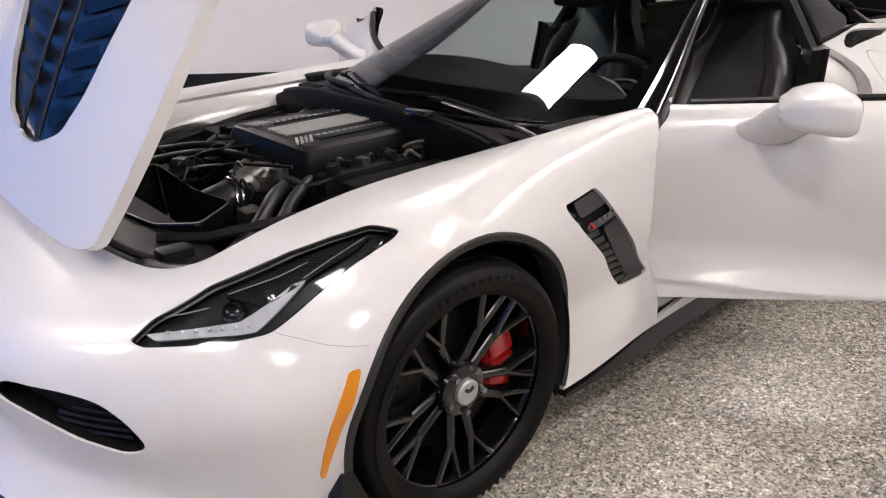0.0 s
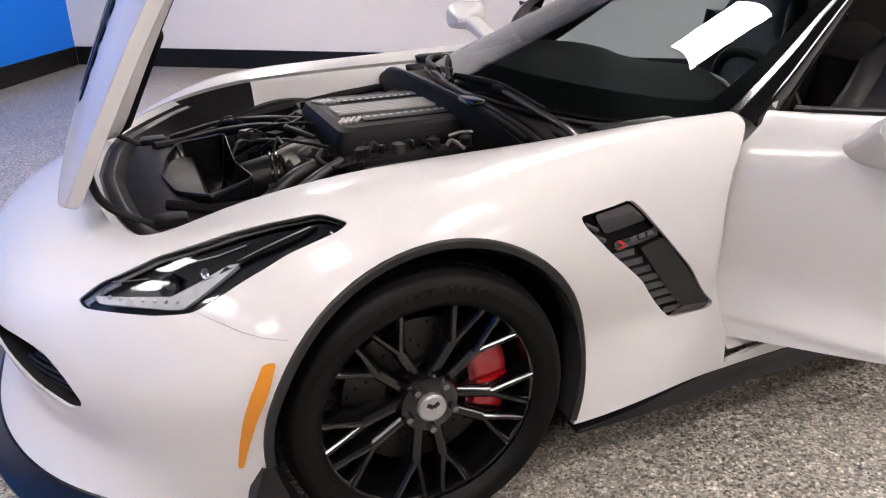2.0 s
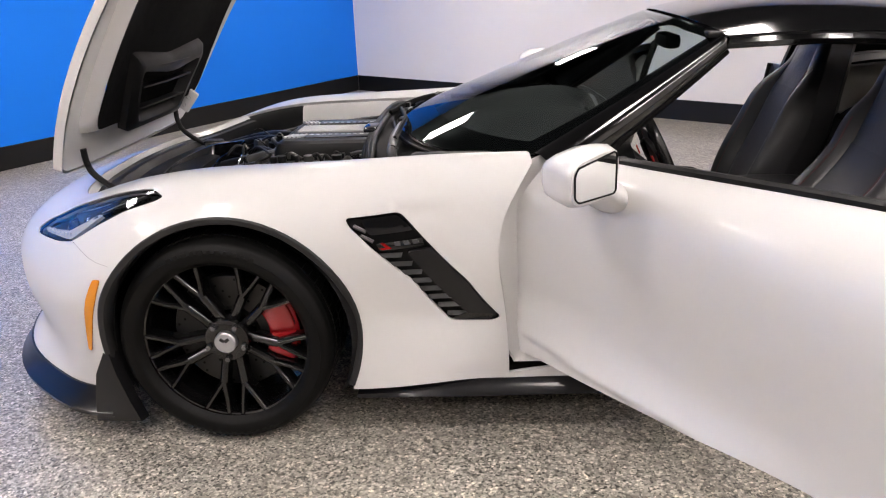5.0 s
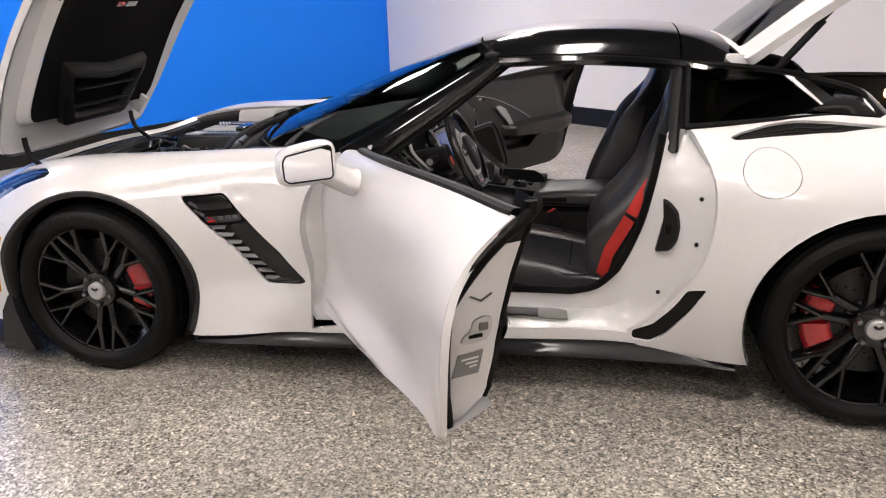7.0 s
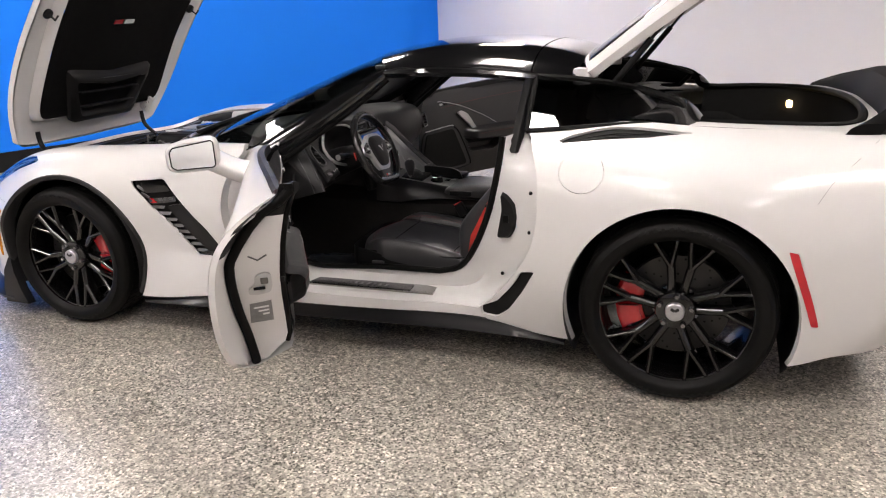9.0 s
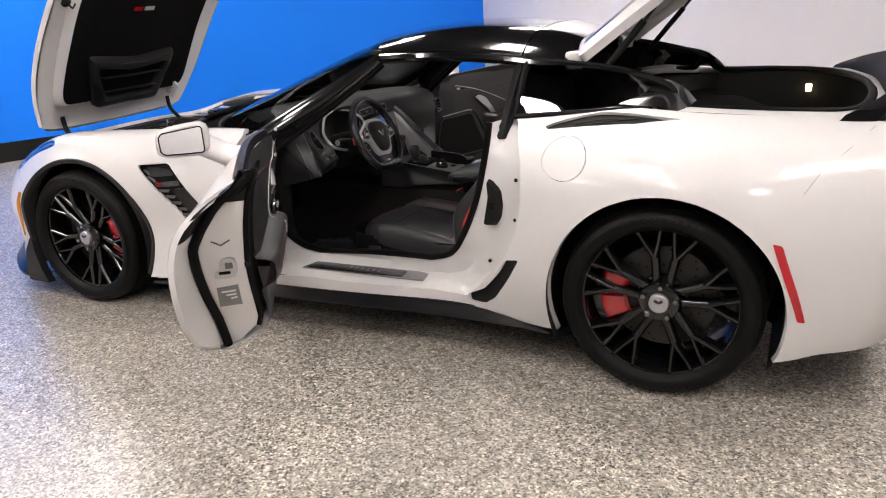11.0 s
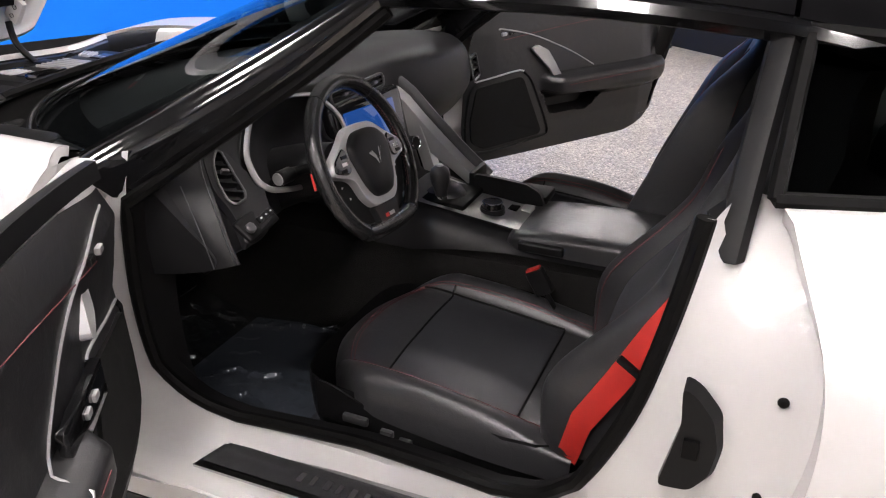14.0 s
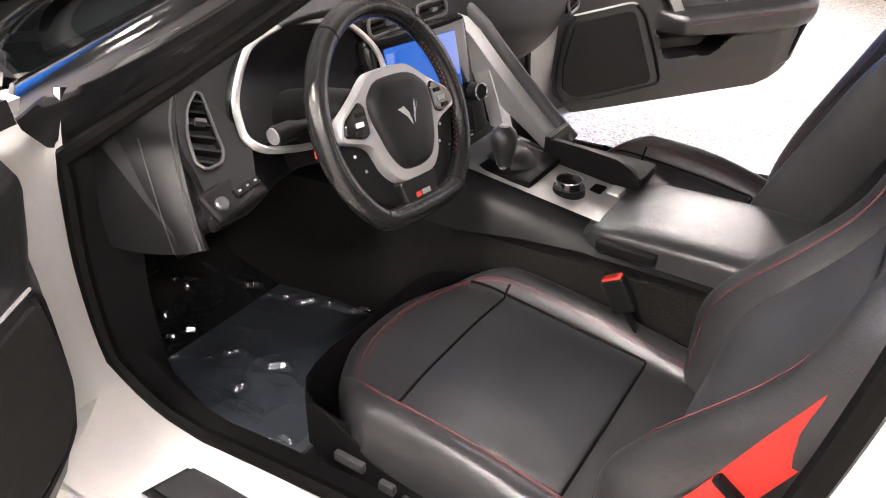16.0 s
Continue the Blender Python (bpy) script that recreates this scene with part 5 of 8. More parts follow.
for sgn in (-1, 1):
    foot, head = Vector((2.40, sgn * .47, 1.055)), HATCH_POSE @ Vector((2.72, sgn * .49, 1.03))
    bm = bmesh.new()
    tube(bm, [foot, foot.lerp(head, .55)], .013, 10)
    strut = part("gas_strut", bm, PLASTIC, car, "black gas strut of the hatch")
    bm = bmesh.new()
    tube(bm, [foot.lerp(head, .5), head], .006, 8)
    part("strut_rod", bm, STEEL, strut)
    bm = bmesh.new()
    box(bm, 2.26, 2.33, sgn * .455 - .03, sgn * .455 + .03, 1.07, 1.135, .012)
    part("hatch_hinge", bm, JAMB, car)
    for x in (2.86, 3.12):
        bm = bmesh.new()
        lathe(bm, [(.014, 0), (.014, .03), (.008, .036), (0, .036)], 0, (0, 0), 12)
        bmesh.ops.transform(bm, matrix=Matrix.Translation((x, sgn * .56, .965 if x < 3 else .93)) @ Matrix.Rotation(radians(-90), 4, "X"), verts=bm.verts)
        part("rubber_stop", bm, SEAL, hatch)

# hatch opening: seal lip, load bay, rear deck, spoiler
rim = [(2.30, .455, 1.085), (2.50, .50, 1.06), (2.66, .555, 1.02), (2.72, .57, .955), (2.95, .60, .95), (3.15, .585, .945), (3.26, .48, .94), (3.31, .25, .945)]
ring = spline([Vector((x, -w, z)) for x, w, z in rim] + [Vector((3.325, 0, .945))] + [Vector((x, w, z)) for x, w, z in rim[::-1]], 5)
bm = bmesh.new()
tube(bm, ring, .014, 8)
part("hatch_seal", bm, SEAL, car, "black rubber seal round the load bay")
body_edge = [(2.45, .63, .955), (2.58, .648, .953), (2.71, .66, .950), (2.85, .671, .947), (3.0, .68, .945), (3.15, .686, .943), (3.27, .69, .94), (3.43, .62, .93), (3.47, .35, .93), (3.49, 0, .93)]
inner_edge = [(2.50, .585, 1.0), (2.62, .585, .985), (2.72, .59, .955), (2.85, .605, .952), (2.98, .612, .95), (3.12, .605, .948), (3.21, .57, .945), (3.29, .45, .943), (3.33, .25, .945), (3.345, 0, .945)]
for side in (-1, 1):
    a = spline([(x, side * w, z) for x, w, z in body_edge[2:]], 4)
    b = spline([(x, side * w, z) for x, w, z in inner_edge[2:]], 4)
    ribbon("rear_deck", [a, [p.lerp(q, .5) + Vector((0, 0, .006)) for p, q in zip(a, b)], b], WHITE, car, "white rear deck round the load bay")
    b2 = [Vector((p.x, p.y * .97, p.z)) for p in b]
    ribbon("load_bay_wall", [b2, [Vector((p.x - .01, p.y * .93, .80)) for p in b2], [Vector((p.x - .05, p.y * .9, .56)) for p in b2]], CARPET, car, "black carpeted load bay side")
    # carpeted wheel hump in the bay
    bm = bmesh.new()
    got = bmesh.ops.create_uvsphere(bm, u_segments=20, v_segments=12, radius=1)["verts"]
    bmesh.ops.transform(bm, matrix=Matrix.Translation((2.72, side * .62, .62)) @ Matrix.Diagonal((.36, .17, .24, 1)), verts=got)
    part("wheel_hump", bm, CARPET, car)
bm = bmesh.new()
box(bm, 2.18, 3.36, -.60, .60, .54, .57, .01)
part("load_bay_floor", bm, CARPET, car, "black carpeted load bay floor")
bm = bmesh.new()
box(bm, 2.10, 2.16, -.62, .62, .40, .78, .03)
part("bulkhead", bm, CARPET, car, "black carpeted bulkhead behind the seats")
bm = bmesh.new()
box(bm, 3.10, 3.125, .535, .575, .855, .885, .004)
part("bay_lamp", bm, material("bay_lamp_glow", (0.9, 0.8, 0.6), 0.4, emit=((1.0, 0.72, 0.35), 9.0)), car, "lit courtesy lamp in the load bay")
rows = []
for y in np.linspace(-.70, .70, 29):
    f = max(0, 1 - abs(y / .70) ** 4)
    x = 3.20 + .16 * f
    rows.append([(x, y, .935), (x + .015, y, .955 + .04 * f), (x + .05, y, .97 + .08 * f), (x + .12, y, .975 + .095 * f), (x + .126, y, .965 + .078 * f), (x + .11, y, .95 + .03 * f), (x + .10, y, .93)])
spoiler = ribbon("rear_spoiler", rows, SEAL, car, "glossy black raised rear spoiler")
for k in (0, -1):
    bm = bmesh.new()
    bm.faces.new([bm.verts.new(p) for p in rows[k]])
    part("end_plate", bm, SEAL, spoiler, smooth=False)

# ---- the car: head lamps, side vents, cowl, engine bay ----
SCOOPED = material("moulded_duct", (0.004, 0.0042, 0.005), rough=0.16, spec=0.6, bump=(300, 0.1, 0.0008))

def region(name, pts, deep, mat, parent=car, label="", side=-1, rim=0, step=.015):
    return skin(name, side_plan(pts), [], step, BODY.lift(KU, KV, side, -deep), mat, parent, rim, label=label)


def shrink(pts, d):
    c = np.mean(np.array(pts), 0)
    out = []
    for p in pts:
        v = np.array(p) - c
        out.append(tuple(c + v * max(.2, 1 - d / max(1e-6, np.hypot(*v)))))
    return out


DRL = [(-.643, .629), (-.497, .650), (-.384, .706), (-.359, .711), (-.48, .632), (-.51, .6285), (-.635, .6205)]
for side in (-1, 1):
    bowl = region("head_lamp", LAMP, .03, HOUSING, car, "clear-lensed head lamp with black housing", side)
    lens = region("lamp_lens", LAMP, .002, CLEAR, bowl, "clear lamp lens", side)
    lens.visible_shadow = False
    # The strip is off; faint emission is added to lift its white.
    drl = region("running_light", rounded(DRL, .004, 2), .012, material("drl_guide", (.50, .50, .52), .3, vary=(40, .35), coat=1, emit=((1, 1, 1), .05)), bowl, "frosted white running light strip", side, .012, .01)
    bm = bmesh.new()
    tube(bm, on_body(dense(LAMP, .012), side, .008), .0045, 6, closed=True)
    part("lamp_edge", bm, SEAL, bowl)
    for line in ([(-.362, .713), (-.30, .738), (-.215, .766)], [(-.60, .653), (-.57, .660), (-.53, .670)], [(-.49, .690), (-.40, .716), (-.34, .736)]):
        bm = bmesh.new()
        tube(bm, on_body(line, side, .008), .0014, 5)
        part("bright_edge", bm, SILVER, bowl)
    for k in range(7):
        f = (k + .5) / 7
        x, z = (-.62 + .12 * f * 1.2, .632 + .012 * f)
        q = on_body([(x, z)], side, .010)[0]
        bm = bmesh.new()
        got = bmesh.ops.create_uvsphere(bm, u_segments=10, v_segments=6, radius=.0042)["verts"]
        bmesh.ops.transform(bm, matrix=Matrix.Translation(q), verts=got)
        part("lamp_cell", bm, PALE, bowl)
    # black inner fin, projector and side reflector facets
    region("lamp_fin", rounded([(-.50, .69), (-.354, .738), (-.275, .758), (-.20, .770), (-.24, .752), (-.33, .722), (-.45, .672)], .008, 2), .012, PLASTIC, bowl, "", side, .015)
    for x, z, r in ((-.50, .668, .026), (-.43, .69, .022)):
        q = on_body([(x, z)], side, .022)[0]
        n = (q - on_body([(x, z)], side, .06)[0]).normalized()
        bm = bmesh.new()
        tube(bm, [q - n * .02, q, q + n * .006, q + n * .012], (r, r, r * .85, r * .4), 20)
        part("projector", bm, CHROME if r < .025 else GLOSS, bowl)
    random.seed(7)
    for k in range(9):
        f = k / 8
        a = np.array([-.335, .690]) * (1 - f) + np.array([-.165, .762]) * f
        q = on_body([tuple(a)], side, .020)[0]
        bm = bmesh.new()
        box(bm, -.012, .012, -.004, .004, -.010, .010, .002, Matrix.Translation(q) @ Matrix.Rotation(random.uniform(-.8, .8), 4, "X") @ Matrix.Rotation(random.uniform(-.6, .6), 4, "Z") @ Matrix.Rotation(-.5, 4, "Y"))
        part("reflector", bm, GLOSS if k % 3 else CHROME, bowl)
    # fender vent: tray, upper pane, lower panel, fins, badge bars
    tray = region("fender_vent", VENT, .03, PLASTIC, car, "black fender vent with fins and badge bars", side)
    region("vent_pane", rounded([(.425, .692), (.53, .700), (.575, .655), (.45, .645)], .01, 2), .004, GLOSS, tray, "gloss black vent pane", side, .012)
    region("vent_panel", rounded([(.555, .590), (.625, .602), (.715, .50), (.812, .383), (.795, .377), (.735, .378)], .01, 2), .003, CARBON, tray, "black vent panel", side, .02)
    region("vent_sill", rounded([(.672, .374), (.715, .39), (.80, .385), (.795, .371)], .006, 2), .002, GLOSS, tray, "", side, .01)
    for k in range(8):
        f = k / 7
        a = np.array([.475, .590]) * (1 - f) + np.array([.665, .395]) * f
        b = a + np.array([.068 + .004 * f, .0])
        q = on_body([tuple(a), tuple((a + b) / 2), tuple(b)], side, .012)
        bm = bmesh.new()
        ring = [q[0], q[2], q[2] + Vector((-.004, side * .010, -.012)), q[0] + Vector((-.004, side * .009, -.012))]
        bm.faces.new([bm.verts.new(v) for v in ring])
        bmesh.ops.solidify(bm, geom=list(bm.faces), thickness=.006)
        part("vent_fin", bm, FIN, tray)
    for k in range(2):
        q = on_body([(.405 + .02 * k, .675 - .03 * k), (.44 + .02 * k, .655 - .03 * k)], side, .018)
        bm = bmesh.new()
        tube(bm, q, .006, 6)
        part("vent_fin", bm, FIN, tray)
    region("badge_plate", rounded([(.468, .622), (.478, .600), (.605, .612), (.600, .634)], .003, 1), -.001, GLOSS, tray, "dark badge plate with a red stroke", side, .006, .01)
    region("badge_stroke", [(.478, .624), (.490, .624), (.512, .606), (.500, .605)], -.003, CALIPER, tray, "", side, .003, .01)
    region("badge_stroke", [(.476, .608), (.486, .603), (.512, .606), (.510, .610)], -.003, CALIPER, tray, "", side, .003, .01)
    for x in (.522, .548, .574):
        lean = .613 + .08 * (x - .52)
        region("badge_stroke", [(x, lean), (x + .017, lean + .001), (x + .013, lean + .012), (x - .004, lean + .011)], -.003, FIN, tray, "", side, .003, .01)
    # blades in the cooling scoop
    for line in ([(2.30, .899), (2.44, .919), (2.60, .926)], [(2.36, .915), (2.46, .929), (2.58, .934)]):
        bm = bmesh.new()
        tube(bm, on_body(dense(line, .02)[:-4], side, .009), .003, 6)
        part("scoop_fin", bm, PLASTIC, car)

# cowl: tray under the screen, seal lip, wipers
WIPER = material("satin_wiper_arm", (0.02, 0.02, 0.021), rough=0.28, spec=0.6, bump=(400, .1, .0005))
n = 41
base = WINDSCREEN.at(np.linspace(0, 8, n), np.zeros(n))
front_line = [(.372 + .03 * (abs(y) / .62) ** 3, y, .836 - .06 * (abs(y) / .60) ** 3.6) for y in np.linspace(-.62, .62, n)]
rows = [[Vector(p) + Vector((.02, 0, -.006)) for p in base]]
for f, dz, dx in ((.15, -.012, 0), (.5, -.022, 0), (.85, -.016, 0), (1, .0, 0), (1, .002, -.006), (1, -.012, -.014), (1, -.12, -.014)):
    rows.append([Vector(a).lerp(Vector(b), f) + Vector((dx, 0, dz)) for a, b in zip(base, front_line)])
ribbon("cowl_tray", rows[:5], SEAL, car, "black plastic cowl tray below the windscreen")
ribbon("cowl_lip", rows[4:], SEAL, car, "black rubber lip along the cowl")
for f, dz, r in ((.30, -.010, .006), (.97, .003, .009)):
    bm = bmesh.new()
    tube(bm, [Vector(a).lerp(Vector(b), f) + Vector((0, 0, dz)) for a, b in zip(base, front_line)][2:-2], r, 8)
    part("cowl_ridge", bm, PLASTIC, car, "black ridge along the cowl")
# wipers at rest along the foot of the glass
for arm_at, radius, blade_at in (([(.51, -.67, .795), (.50, -.645, .812), (.488, -.585, .834), (.478, -.42, .852), (.484, -.245, .862)], (.014, .015, .015, .012, .008), [(.488, -.50, .850), (.490, -.38, .860), (.491, -.238, .869), (.472, -.12, .868), (.448, 0, .864)]),
                                 ([(.598, .44, .83), (.590, .42, .858), (.56, .34, .866), (.515, .24, .866), (.46, .10, .862)], (.015, .014, .011, .009, .006), [(.55, .30, .868), (.50, .19, .871), (.45, .07, .866), (.412, -.05, .857)])):
    bm = bmesh.new()
    path = spline(arm_at, 6)
    tube(bm, path, [float(r) for r in np.interp(np.linspace(0, len(radius) - 1, len(path)), range(len(radius)), radius)], 10, flat=.6)
    arm = part("wiper", bm, WIPER, car, "satin black wiper arm and blade")
    bm = bmesh.new()
    tube(bm, spline(blade_at, 6), .0075, 6, flat=1.4)
    part("wiper_blade", bm, SEAL, arm)
    bm = bmesh.new()
    m = Vector(arm_at[-1])
    box(bm, m.x - .012, m.x + .012, m.y - .03, m.y + .03, m.z - .006, m.z + .012, .005)
    part("blade_clip", bm, PLASTIC, arm)
    bm = bmesh.new()
    tube(bm, [Vector(arm_at[2]) + Vector((0, .005, 0)), Vector(arm_at[2]) + Vector((.002, .014, .001))], radius[2] + .002, 12, flat=.65)
    part("pivot_collar", bm, SEAL, arm)
# washer nozzle cap and moulded steps of the tray
bm = bmesh.new()
box(bm, .355, .40, -.335, -.235, .838, .856, .008)
part("tray_cap", bm, GLOSS, car, "small gloss black cap on the cowl tray")
for pts in ([(.42, -.60, .795), (.415, -.52, .812), (.405, -.42, .828), (.40, -.31, .838), (.404, -.05, .846), (.424, .05, .848), (.44, .16, .848)], [(.47, .20, .848), (.50, .36, .848), (.56, .50, .84), (.64, .60, .83)]):
    bm = bmesh.new()
    tube(bm, spline(pts, 6), .011, 8)
    part("cowl_ridge", bm, PLASTIC, car)
for s in (-1, 1):
    bm = bmesh.new()
    box(bm, .55, .80, min(s * .60, s * .67), max(s * .60, s * .67), .80, .832, .02)
    part("cowl_corner", bm, PLASTIC, car)

# engine bay shell: inner wings, bottom, radiator shroud
for side in (-1, 1):
    tops = BODY.at(np.linspace(3.0, 7.25, 30), np.full(30, 5.0))
    cols = [Vector((x, side * (w - .004), z - .012)) for x, w, z in tops]
    split = 11
    rows = [cols, [v + Vector((0, -side * .02, -.012)) for v in cols], [v + Vector((0, -side * .045, -.07)) for v in cols], [v + Vector((0, -side * .06, -.11)) for v in cols]]
    if side > 0:
        ribbon("wing_ledge", [r[split:] for r in rows], JAMB, car, "white inner wing ledge")
        ribbon("wing_ledge", [r[:split + 1] for r in rows], PLASTIC, car, "black inner wing cover")
    else:
        ribbon("wing_ledge", rows, PLASTIC, car, "black inner wing cover")
    deep = [rows[-1], [v + Vector((0, -side * .05, -.02)) for v in rows[-1]], [Vector((v.x, side * .46, .55)) for v in rows[-1]], [Vector((v.x, side * .44, .30)) for v in rows[-1]]]
    ribbon("inner_wing", deep, PLASTIC, car, "black inner wing")
bm = bmesh.new()
box(bm, -.62, .50, -.50, .50, .30, .34, .01)
part("bay_bottom", bm, SEAL, car)
nose = BODY.at(np.linspace(0, 3.0, 24), np.full(24, 5.0))
loop = [Vector((x, -w, z)) for x, w, z in nose[::-1]] + [Vector((x, w, z)) for x, w, z in nose[1:]]
rows = [[v + Vector((0, 0, -.004)) for v in loop], [v + Vector((.022, -v.y * .03, -.016)) for v in loop]]
ribbon("nose_flange", rows, JAMB, car, "white flange round the hood opening")
rows = [rows[-1]] + [[Vector((v.x + dx, v.y * k, v.z + dz)) for v in loop] for dx, k, dz in ((.03, .955, -.024), (.045, .94, -.018), (.06, .92, -.022), (.10, .86, -.06), (.12, .82, -.16))]
ribbon("nose_seal", rows[:4], SEALER, car, "black rubber seal round the hood opening")
ribbon("radiator_shroud", rows[3:], PLASTIC, car, "black radiator shroud")
# flat panel behind the nose and the scooped intake duct
rows = []
for x, z in ((-.56, .655), (-.50, .668), (-.42, .668), (-.36, .655), (-.34, .60)):
    w = np.interp(x, [-.56, -.42, -.34], [.40, .50, .52])
    rows.append([(x, y, z - .015 * (y / .5) ** 2) for y in np.linspace(-w, w, 16)])
ribbon("shroud_top", rows, PLASTIC, car, "black shroud over the radiator")
lip = [Vector((x, y, .690 + .12 * (x + .34) + .03 * (y + .03))) for x, y in dense(rounded([(-.458, -.04), (-.435, .11), (-.395, .225), (-.25, .215), (-.262, -.08), (-.236, -.245), (-.35, -.30), (-.432, -.205)], .022, 4), .02)]
c = Vector((-.32, -.05, .69))
rows = []
for k, dz in ((1.03, -.05), (1.03, -.006), (1.015, .003), (.985, .003), (.96, -.008), (.84, -.05), (.6, -.10), (.3, -.125), (.02, -.13)):
    rows.append([c + Vector(((p.x - c.x) * k, (p.y - c.y) * k, p.z - c.z + dz)) for p in lip])
ribbon("intake_duct", rows, SCOOPED, car, "smooth black scooped air intake duct", closed=True)
RIBS = material("brushed_rib", (0.55, 0.55, 0.55), rough=0.4, metal=0.6, bump=(300, .1, .0005))
# engine: block, cover with silver ribs and lettered plates
bm = bmesh.new()
box(bm, -.02, .45, -.36, .36, .40, .68, .03)
engine = part("engine", bm, PLASTIC, car, "black engine with ribbed cover and silver plates")
rows = []
for inset, z in ((-.012, .69), (0, .70), (.0, .755), (.012, .782), (.03, .79)):
    rows.append([(x, y, z) for x, y in rounded([(.0 + inset, -.245 + inset), (.43 - inset, -.235 + inset), (.43 - inset, .235 - inset), (.0 + inset, .245 - inset)], .04, 4)])
cover = ribbon("engine_cover", rows, PLASTIC, car, "black engine cover", closed=True)
bm = bmesh.new()
bm.faces.new([bm.verts.new(p) for p in rows[-1]])
part("cover_top", bm, PLASTIC, cover, smooth=False)
for y in (-.05, -.03, -.01, .01, .03, .05):
    bm = bmesh.new()
    box(bm, .05, .41, y - .0032, y + .0032, .788, .797, .0015)
    part("cover_rib", bm, RIBS, cover)
for s in (-1, 1):
    bm = bmesh.new()
    y0, y1 = sorted((s * .105, s * .165))
    box(bm, .10, .41, y0, y1, .788, .7945, .003)
    part("cover_plate", bm, CARBON, cover, "grey plate with raised lettering bars")
    for k in range(12):
        bm = bmesh.new()
        x = .115 + .0235 * k
        box(bm, x, x + .013, s * .120 - .006, s * .120 + .006, .794, .796, .0008)
        part("letter_bar", bm, RIBS, cover)
    for k in range(4):
        bm = bmesh.new()
        x = .035 + .016 * k
        box(bm, x, x + .009, y0, y1, .788, .797, .002, Matrix.Translation((x, s * .135, 0)) @ Matrix.Rotation(.5 * s, 4, "Z") @ Matrix.Translation((-x, -s * .135, 0)))
        part("cover_rib", bm, RIBS, cover)
    # coil rail with caps and a foil pipe, and the box beside it
    bm = bmesh.new()
    box(bm, .0, .42, min(s * .27, s * .335), max(s * .27, s * .335), .66, .735, .018)
    rail = part("coil_rail", bm, PLASTIC, car, "black coil rail")
    for k in range(4):
        bm = bmesh.new()
        tube(bm, [(.05 + .1 * k, s * .305, .73), (.05 + .1 * k, s * .305, .757)], .019, 12)
        part("coil_cap", bm, ALLOY if k % 2 else PLASTIC, rail)
    bm = bmesh.new()
    tube(bm, spline([(.30, s * .30, .758), (.34, s * .31, .768), (.38, s * .33, .765), (.42, s * .36, .75), (.44, s * .385, .72)], 5), .006, 10)
    part("foil_pipe", bm, ALLOY, rail)
    random.seed(23)
    for k in range(16):
        x, y = .02 + .026 * k, s * random.uniform(.265, .335)
        bm = bmesh.new()
        if k % 3:
            q = Vector((x, y, .742))
            tube(bm, spline([q, q + Vector((random.uniform(.01, .03), s * random.uniform(-.02, .02), random.uniform(.012, .022))), q + Vector((.045, s * random.uniform(-.03, .03), -.01))], 4), random.choice((.0035, .0045, .006)), 7)
        else:
            box(bm, x, x + random.uniform(.014, .024), y - .010, y + .010, .73, random.uniform(.748, .762), .003)
        part("rail_wiring" if k % 3 else "rail_plug", bm, (SEALER, PLASTIC, ALLOY, SEALER)[k % 4], rail)
    bm = bmesh.new()
    box(bm, .03, .40, min(s * .36, s * .53), max(s * .36, s * .53), .56, .725, .012)
    part("bay_cover", bm, PLASTIC, car, "flat black cover beside the engine")
# throttle body, alternator, clamps
bm = bmesh.new()
tube(bm, [(-.02, -.04, .66), (-.09, -.06, .66), (-.15, -.09, .655)], (.07, .062, .055), 20)
tb = part("throttle_body", bm, ALLOY, car, "cast alloy throttle body")
for k, (x, y, z, r) in enumerate(((-.06, -.10, .69, .03), (-.10, -.02, .69, .026), (-.05, .02, .70, .022), (-.12, -.12, .67, .02), (-.03, -.13, .71, .022))):
    bm = bmesh.new()
    tube(bm, [(x, y, z - .03), (x, y, z + .012), (x + .01, y, z + .018)], (r, r, r * .6), 10)
    part("casting_boss", bm, ALLOY if k % 2 == 0 else PLASTIC, tb)
bm = bmesh.new()
tube(bm, spline([(-.15, -.09, .655), (-.19, -.10, .65), (-.235, -.10, .64)], 5), .056, 20)
part("intake_hose", bm, SEALER, car, "black ribbed intake hose")
for f in (0, .3):
    c = Vector((-.155 - .06 * f, -.092, .654))
    bm = bmesh.new()
    tube(bm, [c + Vector((.06 * .15 * math.sin(t), .06 * math.cos(t), .06 * math.sin(t))) for t in np.linspace(0, math.tau, 29)[:-1]], .004, 6, closed=True)
    part("hose_clamp", bm, CHROME, car)
random.seed(11)
HOSES = (((-.05, -.22, .70), (-.14, -.30, .70), (-.26, -.40, .66), (-.40, -.46, .62)), ((.0, -.26, .71), (-.10, -.33, .69), (-.22, -.44, .66), (-.36, -.50, .62)),
         ((-.02, .10, .70), (-.10, .18, .72), (-.22, .28, .70), (-.36, .36, .66)), ((.0, .22, .72), (-.12, .30, .72), (-.25, .42, .69), (-.40, .46, .65)),
         ((-.02, -.05, .73), (-.08, .05, .745), (-.05, .15, .73), (.02, .2, .74)), ((-.06, -.02, .71), (-.16, .10, .70), (-.22, .16, .66), (-.24, .30, .60)),
         ((-.03, -.18, .73), (-.06, -.24, .72), (-.03, -.30, .71), (.04, -.34, .73)), ((-.10, .26, .66), (-.02, .36, .70), (.10, .42, .72), (.3, .45, .71)),
         ((-.18, .05, .68), (-.13, -.02, .73), (-.07, -.1, .735), (-.02, -.2, .74)), ((-.20, .22, .69), (-.12, .12, .74), (-.02, .06, .75), (.04, .02, .75)))
